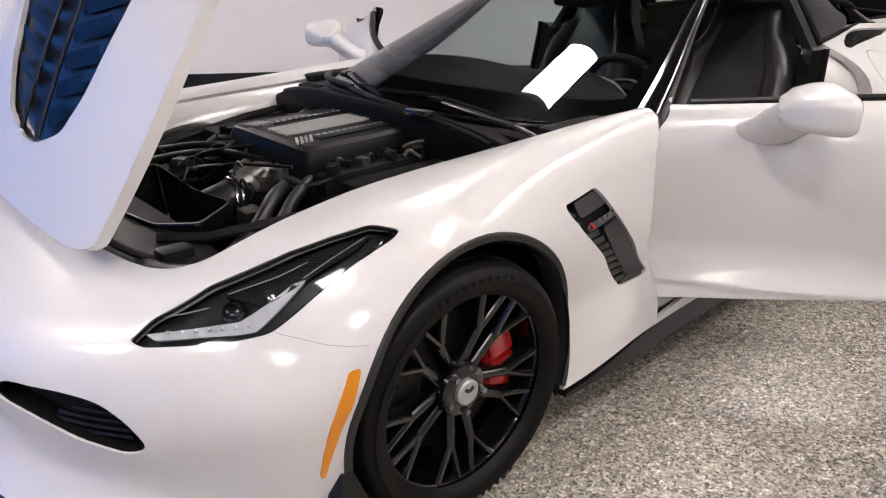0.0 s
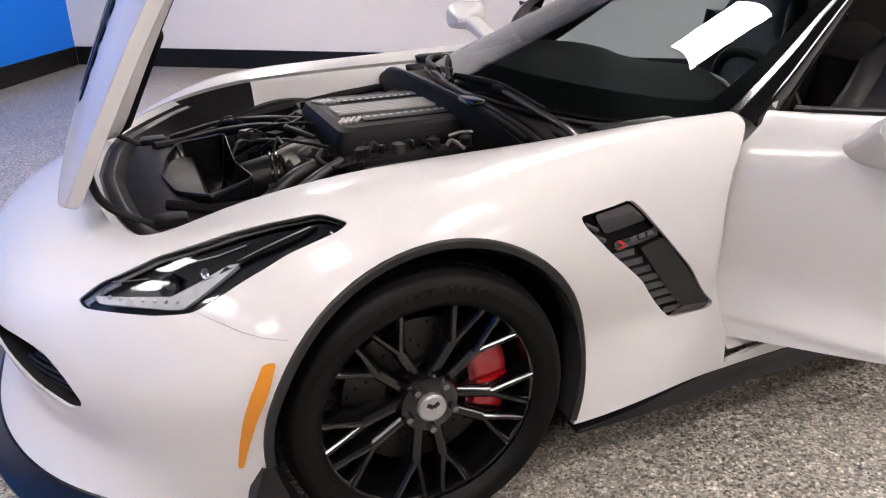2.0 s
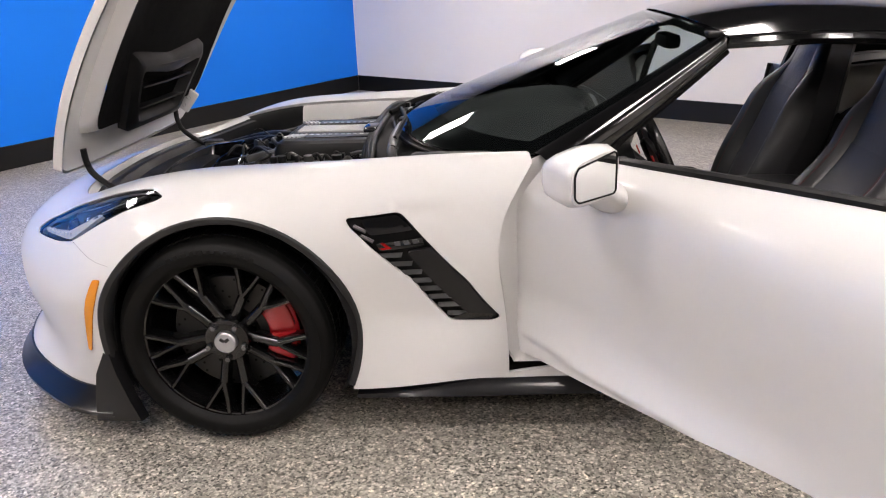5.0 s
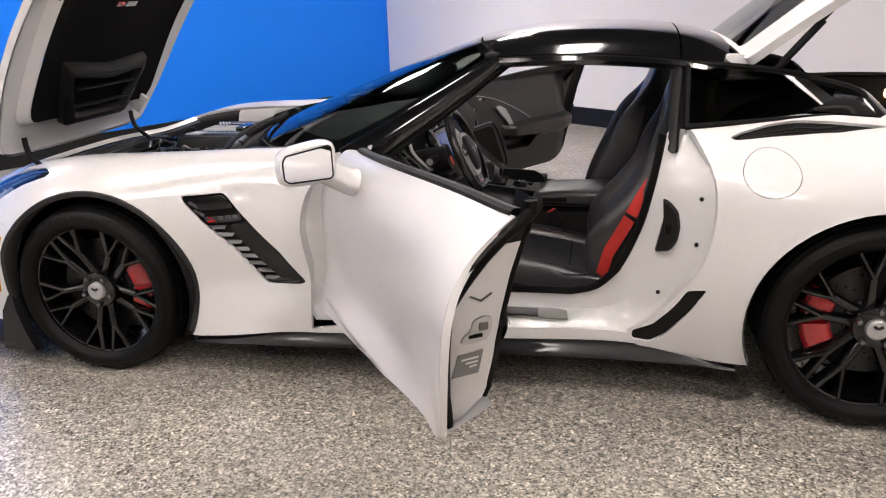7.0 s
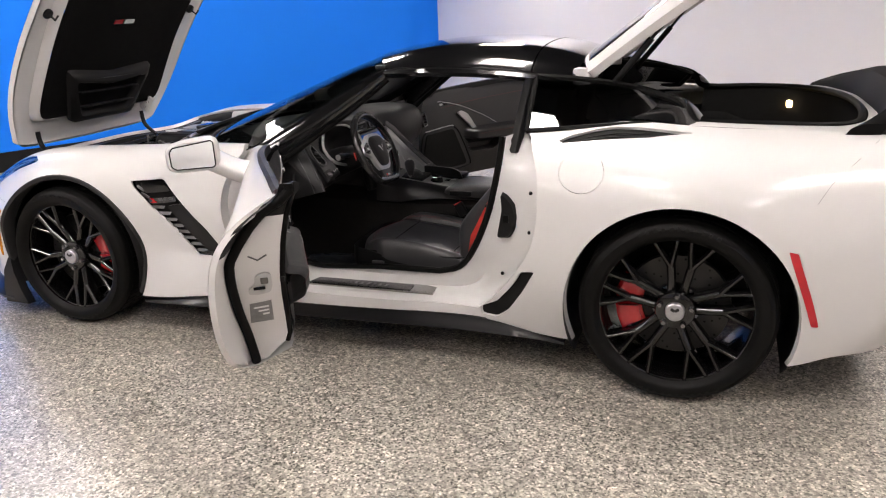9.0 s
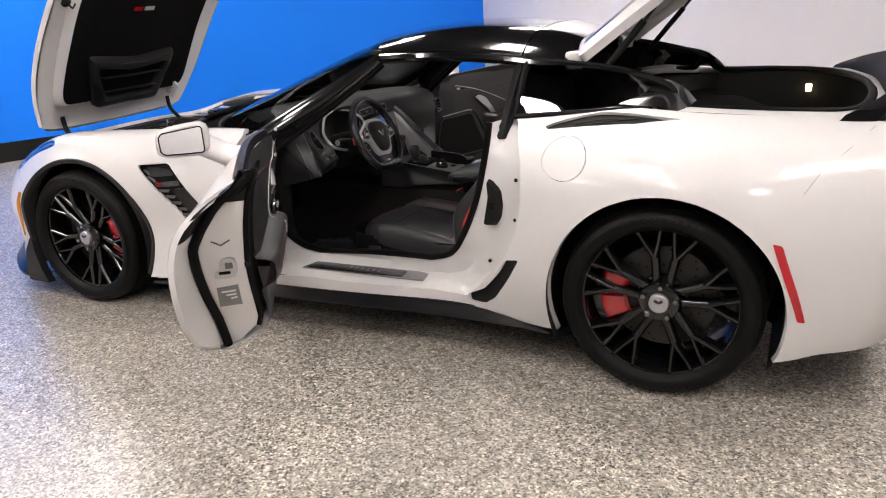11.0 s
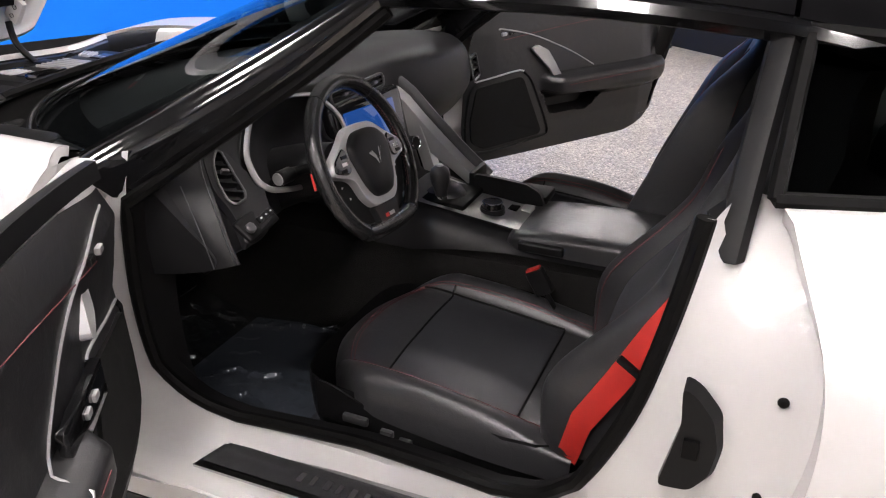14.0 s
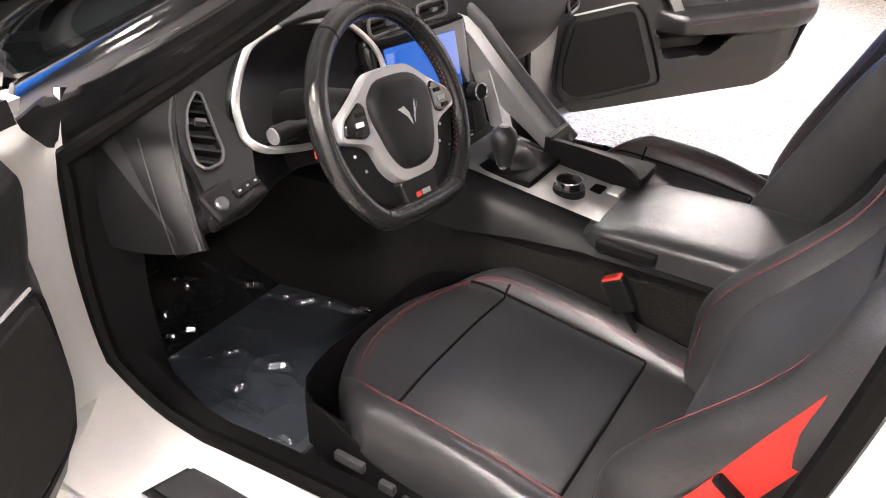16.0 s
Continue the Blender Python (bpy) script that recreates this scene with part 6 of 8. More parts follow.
for k, pts in enumerate(HOSES):
    bm = bmesh.new()
    tube(bm, spline(pts, 6), (.020, .018, .016, .015, .009, .011, .008, .009, .005, .006)[k], 10)
    part("hose", bm, SEALER, car, "black engine bay hose")
for k in range(26):
    x, y = random.uniform(-.19, .0), random.uniform(-.22, .42)
    z = random.uniform(.62, .70)
    bm = bmesh.new()
    a, b, c = random.uniform(.01, .03), random.uniform(.01, .03), random.uniform(.012, .03)
    box(bm, -a, a, -b, b, -c, c, .005, Matrix.Translation((x, y, z)) @ Matrix.Rotation(random.uniform(0, 3), 4, "Z") @ Matrix.Rotation(random.uniform(-.5, .5), 4, "X"))
    part("engine_fitting", bm, (PLASTIC, SEALER, PLASTIC, ALLOY)[k % 4], car)
for k in range(12):
    p = Vector((random.uniform(-.19, -.02), random.uniform(-.2, .36), random.uniform(.68, .72)))
    q = p + Vector((random.uniform(-.12, .1), random.uniform(-.14, .14), random.uniform(-.06, .04)))
    bm = bmesh.new()
    tube(bm, spline([p, (p + q) / 2 + Vector((0, 0, .03)), q], 5), random.choice((.003, .004, .005)), 6)
    part("cable", bm, ALLOY if k % 5 == 0 else SEALER, car)
for s in (-1, 1):
    bm = bmesh.new()
    tube(bm, [(-.46, s * .30, .672), (-.36, s * .36, .665), (-.10, s * .48, .70), (.2, s * .52, .73), (.4, s * .53, .745)], .014, 8)
    part("brace", bm, PLASTIC, car, "black bay brace")

# ---- wheels ----
HUB = material("brushed_hub_metal", (0.38, 0.38, 0.385), rough=0.34, metal=0.5, vary=(60, 0.2))
NUT = material("dark_wheel_nut", (0.20, 0.20, 0.21), rough=0.2, metal=0.9)
WORN = material("worn_rubber", (0.007, 0.007, 0.007), rough=0.6, spec=0.2)

def wheel(name, x, z, radius, rim_r, half, face, side, label, spin):
    """A tyre with tread blocks, a black ten-arm rim whose arms fork, disc, hub cap and nuts; face: y of the rim's face."""
    s = side
    out = abs(face)
    bm = bmesh.new()
    prof = [(rim_r - .012, -.012), (rim_r, .004), (rim_r + .012, .012), (rim_r + .035, .016), (radius - .035, .010), (radius - .014, -.002), (radius - .004, -.02),
            (radius, -.05), (radius, -half * 2 + .05), (radius - .004, -half * 2 + .02), (radius - .03, -half * 2), (rim_r, -half * 2 + .02)]
    prof = [(p.x, p.y) for p in spline([(a, b, 0) for a, b in prof], 3)]
    lathe(bm, [(r, s * (out + .018 + y)) for r, y in prof], 0, (x, z), 96)
    tyre = part(name, bm, RUBBER, car, label)
    # tread blocks on the crown
    bm = bmesh.new()
    for k in range(72):
        a = k * math.tau / 72
        for y0, y1, dz in ((-.035, -.085, .0), (-.095, -.15, .02), (-.16, -.21, 0)):
            m = Matrix.Translation((x, 0, z)) @ Matrix.Rotation(-a - dz, 4, "Y")
            ys = sorted((s * (out + y0), s * (out + y1)))
            box(bm, radius - .006, radius + .0035, ys[0], ys[1], -.0115, .0115, m=m)
    part("tread", bm, RUBBER, tyre, smooth=False)
    # raised sidewall bars in place of lettering
    bm = bmesh.new()
    for k in range(22):
        t = math.pi / 2 + (.42 - .84 * (k % 11) / 10) + (math.pi if k > 10 else 0)
        r = (rim_r + radius) / 2 + .004
        m = Matrix.Translation((x, 0, z)) @ Matrix.Rotation(-t, 4, "Y")
        box(bm, r - .007, r + .007, s * (out + .0325) - .0015, s * (out + .0325) + .0015, -.0075 + .003 * (k % 2), .0065, .0006, m)
    bars = part("sidewall_bar", bm, WORN, tyre, "raised sidewall bars")
    bars["kind"] = "stuff"
    bm = bmesh.new()
    prof = [(rim_r + .004, .022), (rim_r + .004, .006), (rim_r - .004, 0), (rim_r - .014, -.004), (rim_r - .018, -.012), (rim_r - .020, -.05), (rim_r - .028, -.07), (rim_r - .034, -.12), (rim_r - .03, -.20)]
    lathe(bm, [(r, s * (out + y)) for r, y in prof], 0, (x, z), 80)
    rim = part("rim", bm, RIM, tyre, "gloss black alloy rim")
    # forked arms: straight blades with a flat ridge, two to each wheel nut, that split towards the rim
    for k in range(10):
        bm = bmesh.new()
        sgn = 1 if k % 2 else -1
        a = spin + (k // 2) * math.tau / 5

        def at(r, off, y):
            t = a + sgn * off
            return Vector((x + r * math.cos(t), s * (out + y), z + r * math.sin(t)))

        fork = at(rim_r * .58, .215, -.020)
        for pts, rs in (([at(.045, .42, -.034), at(rim_r * .33, .27, -.030), fork], (.019, .0150, .0155)),
                        ([fork, at(rim_r * .80, .335, -.011), at(rim_r - .006, .385, -.003)], (.0128, .0105, .0125)),
                        ([fork, at(rim_r * .80, .120, -.011), at(rim_r - .006, .085, -.003)], (.0128, .0105, .0125))):
            rings = []
            for i, p in enumerate(pts):
                d = (pts[min(i + 1, 2)] - pts[max(i - 1, 0)]).normalized()
                w = d.cross(Vector((0, s, 0))).normalized()
                o = Vector((0, s, 0))
                rings.append([bm.verts.new(p + w * (rs[i] * c) + o * e) for c, e in ((-.30, .004), (.30, .004), (.80, -.002), (1, -.012), (.75, -.048), (-.75, -.048), (-1, -.012), (-.80, -.002))])
            for q, w in zip(rings, rings[1:]):
                for i in range(8):
                    bm.faces.new((q[i], q[(i + 1) % 8], w[(i + 1) % 8], w[i]))
            bm.faces.new(rings[0])
            bm.faces.new(rings[-1][::-1])
        bmesh.ops.recalc_face_normals(bm, faces=bm.faces)
        part("spoke", bm, RIM, tyre)
    bm = bmesh.new()
    lathe(bm, [(.001, -.035), (.062, -.035), (.07, -.02), (.066, -.012), (.045, -.006), (.036, -.006), (.036, -.02), (.001, -.02)], 0, (x, z), 40)
    for v in bm.verts:
        v.co.y = s * (out + v.co.y)
    part("hub", bm, RIM, tyre)
    bm = bmesh.new()
    lathe(bm, [(.033, -.02), (.033, .004), (.029, .008), (.0, .009)], 0, (x, z), 40)
    for v in bm.verts:
        v.co.y = s * (out + v.co.y)
    cap = part("hub_cap", bm, HUB, tyre, "brushed silver hub cap with small crossed flags shape")
    bm = bmesh.new()
    for q, (dx, dz) in enumerate(((-.011, .004), (.011, .004))):
        box(bm, x + dx - .008, x + dx + .008, s * (out + .009) - .001, s * (out + .009) + .001, z + dz - .005, z + dz + .005, m=Matrix.Translation((x, 0, z)) @ Matrix.Rotation((.6, -.6)[q], 4, "Y") @ Matrix.Translation((-x, 0, -z)))
    part("emblem", bm, STEEL, tyre)
    for k in range(5):
        t = spin + k * math.tau / 5
        bm = bmesh.new()
        lathe(bm, [(.0105, -.03), (.0105, .0), (.008, .006), (0, .006)], 0, (x + .057 * math.cos(t), z + .057 * math.sin(t)), 6)
        for v in bm.verts:
            v.co.y = s * (out + v.co.y)
        part("wheel_nut", bm, NUT, tyre, smooth=False)
    # brake disc with holes, behind the arms
    bm = bmesh.new()
    lathe(bm, [(.08, -.06), (.085, -.075), (.105, -.078), (.183, -.078), (.185, -.082), (.185, -.105), (.10, -.108)], 0, (x, z), 64)
    for v in bm.verts:
        v.co.y = s * (out + v.co.y)
    disc = part("brake_disc", bm, STEEL, tyre, "drilled grey steel brake disc")
    bm = bmesh.new()
    for k in range(48):
        t, r = k * math.tau / 48, (.115, .135, .155, .172)[k % 4]
        lathe(bm, [(.0042, -.0772), (0, -.0772)], 0, (x + r * math.cos(t), z + r * math.sin(t)), 8)
    for v in bm.verts:
        v.co.y = s * (out + v.co.y)
    part("disc_hole", bm, SEAL, tyre)["kind"] = "stuff"
    return tyre


def caliper(x, z, angle, face, side):
    """A red brake clamp over the disc's edge, with two pistons' bulges and a bridge."""
    s, out = side, abs(face)
    bm = bmesh.new()
    for lo, hi, y0, y1, r0, r1 in ((-.58, .52, -.112, -.058, .118, .212), (-.50, -.05, -.060, -.040, .128, .205), (.05, .46, -.060, -.040, .128, .205)):
        ts = np.linspace(lo, hi, 12)
        rows = []
        for y, a, b in ((y0, r0, r1), (y1 - .006, r0, r1), (y1, r0 + .008, r1 - .008)):
            rows.append([[bm.verts.new((x + r * math.cos(angle + t), s * (out + y), z + r * math.sin(angle + t))) for t in ts] for r in (a, b)])
        for lower, upper in zip(rows, rows[1:]):
            for q in (0, 1):
                for i in range(11):
                    bm.faces.new((lower[q][i], lower[q][i + 1], upper[q][i + 1], upper[q][i]))
            for i in (0, 11):
                bm.faces.new((lower[0][i], lower[1][i], upper[1][i], upper[0][i]))
        for i in range(11):
            bm.faces.new((rows[-1][0][i], rows[-1][0][i + 1], rows[-1][1][i + 1], rows[-1][1][i]))
    bmesh.ops.recalc_face_normals(bm, faces=bm.faces)
    return part("brake_caliper", bm, CALIPER, car, "bright red brake caliper")


for side in (-1, 1):
    wheel("front_tyre", 0, .327, .327, .260, .1425, .905, side, "low-profile black tyre with raised sidewall lettering", math.radians(-90))
    wheel("rear_tyre", 2.71, .338, .338, .273, .1675, .905, side, "wide low-profile black tyre with raised sidewall lettering", math.radians(86))
    caliper(0, .327, .12, .905, side)
    caliper(2.71, .338, math.pi, .905, side)

# ---- the car: cabin ----
def block(name, lims, mat, label="", bevel=.01, parent=None, m=None, seg=3):
    bm = bmesh.new()
    box(bm, *lims, bevel, m, seg)
    return part(name, bm, mat, parent or car, label)


block("floor_pan", (.45, 2.15, -.70, .70, .115, .150), CARPET, "black carpeted cabin floor", .01)
block("firewall", (.50, .56, -.66, .66, .14, .80), CARPET, "black carpeted firewall", .01)
rows = [[(x, y, z) for y in np.linspace(-.66, .66, 12)] for x, z in ((.56, .55), (.62, .36), (.72, .22), (.86, .158))]
ribbon("toe_board", rows, CARPET, car, "black carpeted toe board")
for side in (-1, 1):
    rows = [[(x, side * w, z) for x in np.linspace(.55, 1.02, 8)] for w, z in ((.68, .80), (.67, .5), (.665, .30), (.65, .15))]
    ribbon("kick_panel", rows, PLASTIC, car)
# tunnel with carpeted sides
rows = []
for x, w0, w1, top in ((.56, .19, .21, .50), (1.0, .125, .13, .48), (1.4, .115, .125, .475), (1.8, .112, .135, .485), (2.12, .112, .135, .485)):
    rows.append([(x, -w1, .145), (x, -w0 - .01, .30), (x, -w0, top - .02), (x, -w0 + .03, top), (x, w0 - .03, top), (x, w0, top - .02), (x, w0 + .01, .30), (x, w1, .145)])
ribbon("tunnel", rows, material("woven_tunnel_carpet", (0.014, 0.0135, 0.013), rough=0.95, spec=0.1, bump=(350, 0.9, 0.003), vary=(60, 0.45)), car, "black carpeted centre tunnel")
# pedals
for y, x, w in ((-.24, .74, .045), (-.36, .76, .06), (-.47, .76, .055)):
    bm = bmesh.new()
    box(bm, -.012, .012, -w / 2, w / 2, -.075, .075, .006, Matrix.Translation((x, y, .40)) @ Matrix.Rotation(radians(-35), 4, "Y"))
    tube(bm, [(x - .02, y, .43), (x - .12, y, .56)], .008, 8)
    part("pedal", bm, PLASTIC, car, "black pedal")


def seat(cy, outer, line, leads, lump=1.0):
    """A bucket seat: cushion with bolsters, insert, back, headrest, stitching; outer: the side of the door."""
    ys = np.array([-.255, -.25, -.235, -.205, -.175, -.163, -.085, 0, .085, .163, .175, .205, .235, .25, .255])
    prof = [(1.292, .26, .0, 0), (1.288, .32, .0, 0), (1.300, .362, .004, .1), (1.338, .388, .016, .4), (1.405, .392, .030, .8), (1.50, .380, .044, 1), (1.60, .366, .050, 1), (1.70, .356, .044, 1), (1.80, .352, .026, 1), (1.88, .352, .006, 1)]
    rows = []
    for x, z, up, groove in prof:
        r = []
        for y in ys:
            a = abs(y)
            k = np.interp(a, [0, .14, .165, .185, .21, .235, .25, .255], [0, .05, .24, .72, 1.0, .80, .0, -.9])
            dip = -.008 * groove if abs(a - .169) < .008 else 0
            r.append((x + np.interp(x, [1.28, 1.35, 1.50], [.125, .105, 0]) * (a / .255) ** 2.4, cy + y * (1 - .12 * max(0, 1.36 - x) / .07), z + (up * lump * k if k > 0 else .05 * k) + dip))
        rows.append([Vector(p) for p in r])
    grid = Sheet([[tuple(v) for v in r] for r in rows])
    n = len(ys) - 1
    cushion = ribbon("seat_cushion", grid_of(grid, 0, n, 0, 9, 57, 46), LEATHER, car, "black leather bucket seat cushion with red stitching", thick=0)
    ins = [[(x, y, z + .0035) for x, y, z in r] for r in grid_of(grid, 4.2, 9.8, 4.72, 7.45, 18, 22)]
    ribbon("seat_insert", ins, SUEDE, cushion, "black perforated seat insert", thick=0)
    # dark seams round the insert, and small perforations' rows
    bm = bmesh.new()
    for us, vs in ((np.linspace(3.5, 10.5, 24), np.full(24, 4.66)), (np.full(24, 4.08), np.linspace(4.66, 7.5, 24)), (np.full(24, 9.92), np.linspace(3.4, 7.5, 24)), (np.linspace(4.08, 9.92, 24), np.full(24, 7.5))):
        tube(bm, grid.at(us, vs), .0026, 6)
    part("seam", bm, SEAL, cushion)
    bm = bmesh.new()
    way = spline([(3.3, 9, 0), (3.3, 7, 0), (3.3, 5.2, 0), (3.4, 4.2, 0), (3.75, 3.55, 0), (4.6, 3.2, 0), (7, 3.05, 0), (9.4, 3.2, 0), (10.25, 3.55, 0), (10.6, 4.2, 0), (10.7, 5.2, 0), (10.7, 7, 0), (10.7, 9, 0)], 6)
    for d in (0, .2):
        mid = Vector((7, 7, 0))
        pts = [p + (mid - p).normalized() * d for p in way]
        tube(bm, [(x, y, z + .0008) for x, y, z in grid.at([p.x for p in pts], [p.y for p in pts])], .0009, 4)
    part("stitching", bm, THREAD, cushion, "red double stitching")
    # skirt and base
    bm = bmesh.new()
    rings = []
    for z, g in ((.37, 1.0), (.33, 1.01), (.27, 1.0), (.19, .93)):
        loop = [(1.30, -.19), (1.285, 0), (1.30, .19), (1.42, .235), (1.62, .24), (1.86, .225), (1.90, 0), (1.86, -.225), (1.62, -.24), (1.42, -.235)]
        rings.append([Vector((1.58 + (x - 1.58) * g, cy + y * g, z)) for x, y in [(p.x, p.y) for p in spline([(a, b, 0) for a, b in loop], 4, closed=True)]])
    bm.free()
    ribbon("seat_base", rings, PLASTIC, cushion, "black plastic seat base", closed=True)
    block("seat_rail", (1.32, 1.88, cy - .19, cy + .19, .15, .20), PLASTIC, "", .01)
    o = 1 if outer > cy else -1
    face = cy + o * .246
    ribbon("switch_panel", [[(x, face + o * (.006 if 1.38 < x < 1.66 else -.006), z0 + dz) for x, z0 in ((1.345, .335), (1.38, .33), (1.45, .315), (1.55, .295), (1.65, .28), (1.70, .275))] for dz in (.045, .02, -.02, -.045)], PLASTIC, cushion, "black seat switch panel", thick=.004)
    for x, z, w in ((1.445, .322, .028), (1.515, .308, .014), (1.555, .298, .014)):
        bm = bmesh.new()
        box(bm, x - w, x + w, face + o * .012 - .006, face + o * .012 + .006, z - .009, z + .009, .004)
        part("seat_switch", bm, FIN, cushion)
    # back
    ys = np.array([-.265, -.258, -.235, -.195, -.155, -.142, -.07, 0, .07, .142, .155, .195, .235, .258, .265])
    rows = []
    for i, (x, z) in enumerate(line):
        wide = np.interp(z, [.36, .55, .72, .86, .94, 1.0, 1.08], [.93, 1.0, 1.0, .88, .66, .60, .50])
        lead = np.interp(z, *leads)
        r = []
        for y in ys:
            a = abs(y)
            k = np.interp(a, [0, .13, .155, .2, .235, .258, .265], [0, .04, .25, .95, .85, .1, -.7])
            dip = .008 if abs(a - .148) < .01 and z < .9 else 0
            r.append((x - lead * k + dip + (.03 * (a / .265) ** 2 if z > .9 else 0), cy + y * wide, z - .25 * lead * k))
        rows.append(r)
    bgrid = Sheet(rows)
    back = ribbon("seat_back", grid_of(bgrid, 0, n, 0, 9, 57, 50), LEATHER, car, "black leather seat back with side bolsters")
    ribbon("back_insert", [[(x - .0035, y, z) for x, y, z in r] for r in grid_of(bgrid, 4.3, 9.7, .4, 5.0, 16, 22)], SUEDE, back, "black perforated back insert")
    rows = []
    for q in np.linspace(0, 9, 16):
        e0, e1 = bgrid.at([0.0], [q])[0], bgrid.at([float(n)], [q])[0]
        mid = (e0 + e1) / 2
        rows.append([tuple(e0), (mid[0] + .085, e0[1] + .012, mid[2] - .01), (mid[0] + .12, e0[1] + .07, mid[2] - .02), (mid[0] + .125, mid[1], mid[2] - .02), (mid[0] + .12, e1[1] - .07, mid[2] - .02), (mid[0] + .085, e1[1] - .012, mid[2] - .01), tuple(e1)])
    ribbon("back_shell", rows, LEATHER, back, "black leather back shell")
    for u in (3.2, 10.8):
        pts = bgrid.at(np.full(30, u), np.linspace(.3, 6, 30))
        for d in (-.0035, .0035):
            bm = bmesh.new()
            tube(bm, [(x - .0012, y + d, z + .0008) for x, y, z in pts], .0009, 4)
            part("stitching", bm, THREAD, back, "red double stitching")


UPRIGHT = [(1.815, .36), (1.835, .44), (1.875, .54), (1.925, .65), (1.965, .76), (2.0, .86), (2.03, .94), (2.055, 1.01), (2.075, 1.06), (2.10, 1.075)]
RECLINED = [(1.85, .36), (1.87, .45), (1.89, .53), (1.945, .61), (1.995, .68), (2.03, .75), (2.055, .84), (2.07, .93), (2.08, 1.01), (2.10, 1.065)]
seat(-.365, -1, RECLINED, ([.36, .45, .53, .61, .68, .75, .9, 1.06], [.04, .062, .068, .062, .05, .04, .03, 0]), 1.0)
seat(.365, 1, UPRIGHT, ([.36, .5, .70, .86, .95, 1.08], [.045, .075, .085, .05, .015, .0]), 1.5)
# buckle and belt of the driver's seat
for s in (-1, 1):
    m = Matrix.Translation((1.674, s * .155, .4545)) @ Matrix.Rotation(radians(-30), 4, "Y")
    b = block("belt_buckle", (-.022, .022, -.011, .011, -.036, .030), PLASTIC, "black belt buckle", .006, m=m)
    block("release_button", (-.018, .018, -.009, .009, .027, .034), BELT, "red release button", .003, b, m)
    bm = bmesh.new()
    tube(bm, [(1.690, s * .155, .428), (1.72, s * .155, .385), (1.757, s * .152, .338), (1.78, s * .15, .27)], .011, 8, flat=.4)
    part("buckle_stalk", bm, PLASTIC, b)
    rows = []
    for x, w, z, t in ((2.078, .592, .80, .1), (2.04, .612, .735, .3), (1.995, .630, .66, .45), (1.945, .637, .56, .7), (1.895, .633, .465, .85), (1.87, .607, .36, 1)):
        d = Vector((.85, 0, -.5)).lerp(Vector((.75, 0, -.65)), t).normalized() * .022
        rows.append([(x - d.x, s * w, z - d.z), (x, s * (w + .002), z), (x + d.x, s * w, z + d.z)])
    ribbon("seat_belt", rows, BELT, car, "bright red seat belt webbing", thick=.0015)
    bm = bmesh.new()
    box(bm, -.024, .024, -.006, .006, -.006, .006, .004, Matrix.Translation((1.966, s * .642, .60)) @ Matrix.Rotation(radians(35), 4, "Y"))
    part("belt_keeper", bm, PLASTIC, car)

# dash: rows from the windscreen down to the knees
ys = [-.675, -.60, -.52, -.34, -.16, -.08, .02, .12, .22, .38, .55, .675]
D0 = [(.80, .815), (.72, .82), (.66, .825), (.56, .83), (.54, .83), (.53, .83), (.53, .83), (.54, .83), (.56, .83), (.62, .825), (.70, .82), (.80, .815)]
D1 = [(.95, .835), (.94, .85), (.93, .865), (.92, .885), (.92, .882), (.92, .88), (.92, .878), (.93, .877), (.94, .875), (.95, .87), (.96, .86), (.97, .84)]
D2 = [(1.0, .82), (1.02, .83), (1.06, .845), (1.10, .882), (1.10, .876), (1.09, .872), (1.09, .872), (1.10, .872), (1.13, .87), (1.15, .865), (1.13, .855), (1.08, .84)]
D3 = [(1.04, .79), (1.062, .795), (1.10, .81), (1.128, .868), (1.13, .855), (1.135, .85), (1.14, .845), (1.15, .84), (1.185, .835), (1.21, .825), (1.195, .82), (1.13, .81)]
D4 = [(1.095, .745), (1.125, .755), (1.16, .765), (1.10, .79), (1.14, .785), (1.16, .785), (1.165, .785), (1.165, .78), (1.21, .765), (1.235, .76), (1.22, .758), (1.15, .75)]
D5 = [(1.15, .695), (1.18, .705), (1.195, .715), (1.12, .70), (1.15, .69), (1.20, .70), (1.205, .70), (1.20, .70), (1.20, .69), (1.22, .69), (1.20, .69), (1.14, .69)]
D6 = [(1.19, .635), (1.205, .645), (1.19, .635), (1.11, .61), (1.14, .60), (1.24, .60), (1.25, .60), (1.24, .60), (1.15, .63), (1.16, .63), (1.14, .63), (1.10, .635)]
D7 = [(1.05, .60), (1.04, .60), (1.0, .58), (.98, .57), (1.02, .55), (1.255, .52), (1.265, .52), (1.255, .52), (1.05, .60), (1.05, .60), (1.04, .60), (1.0, .60)]
DASH = Sheet([[(x, y, z) for (x, z), y in zip(r, ys)] for r in (D0, D1, D2, D3, D4, D5, D6, D7)])
ribbon("dash", grid_of(DASH, 0, 11, 0, 7, 90, 56), SOFT, car, "black soft-skinned dash wrapped round the driver")


def on_dash(y, z, out=.004):
    """A place on the dash face at the given y and height."""
    uu, vv = np.meshgrid(np.linspace(0, 11, 220), np.linspace(2.2, 7, 140))
    p = DASH.at(uu.ravel(), vv.ravel())
    k = int(np.argmin((p[:, 1] - y) ** 2 + (p[:, 2] - z) ** 2))
    return Vector(p[k]) + Vector((out, 0, out * .3))


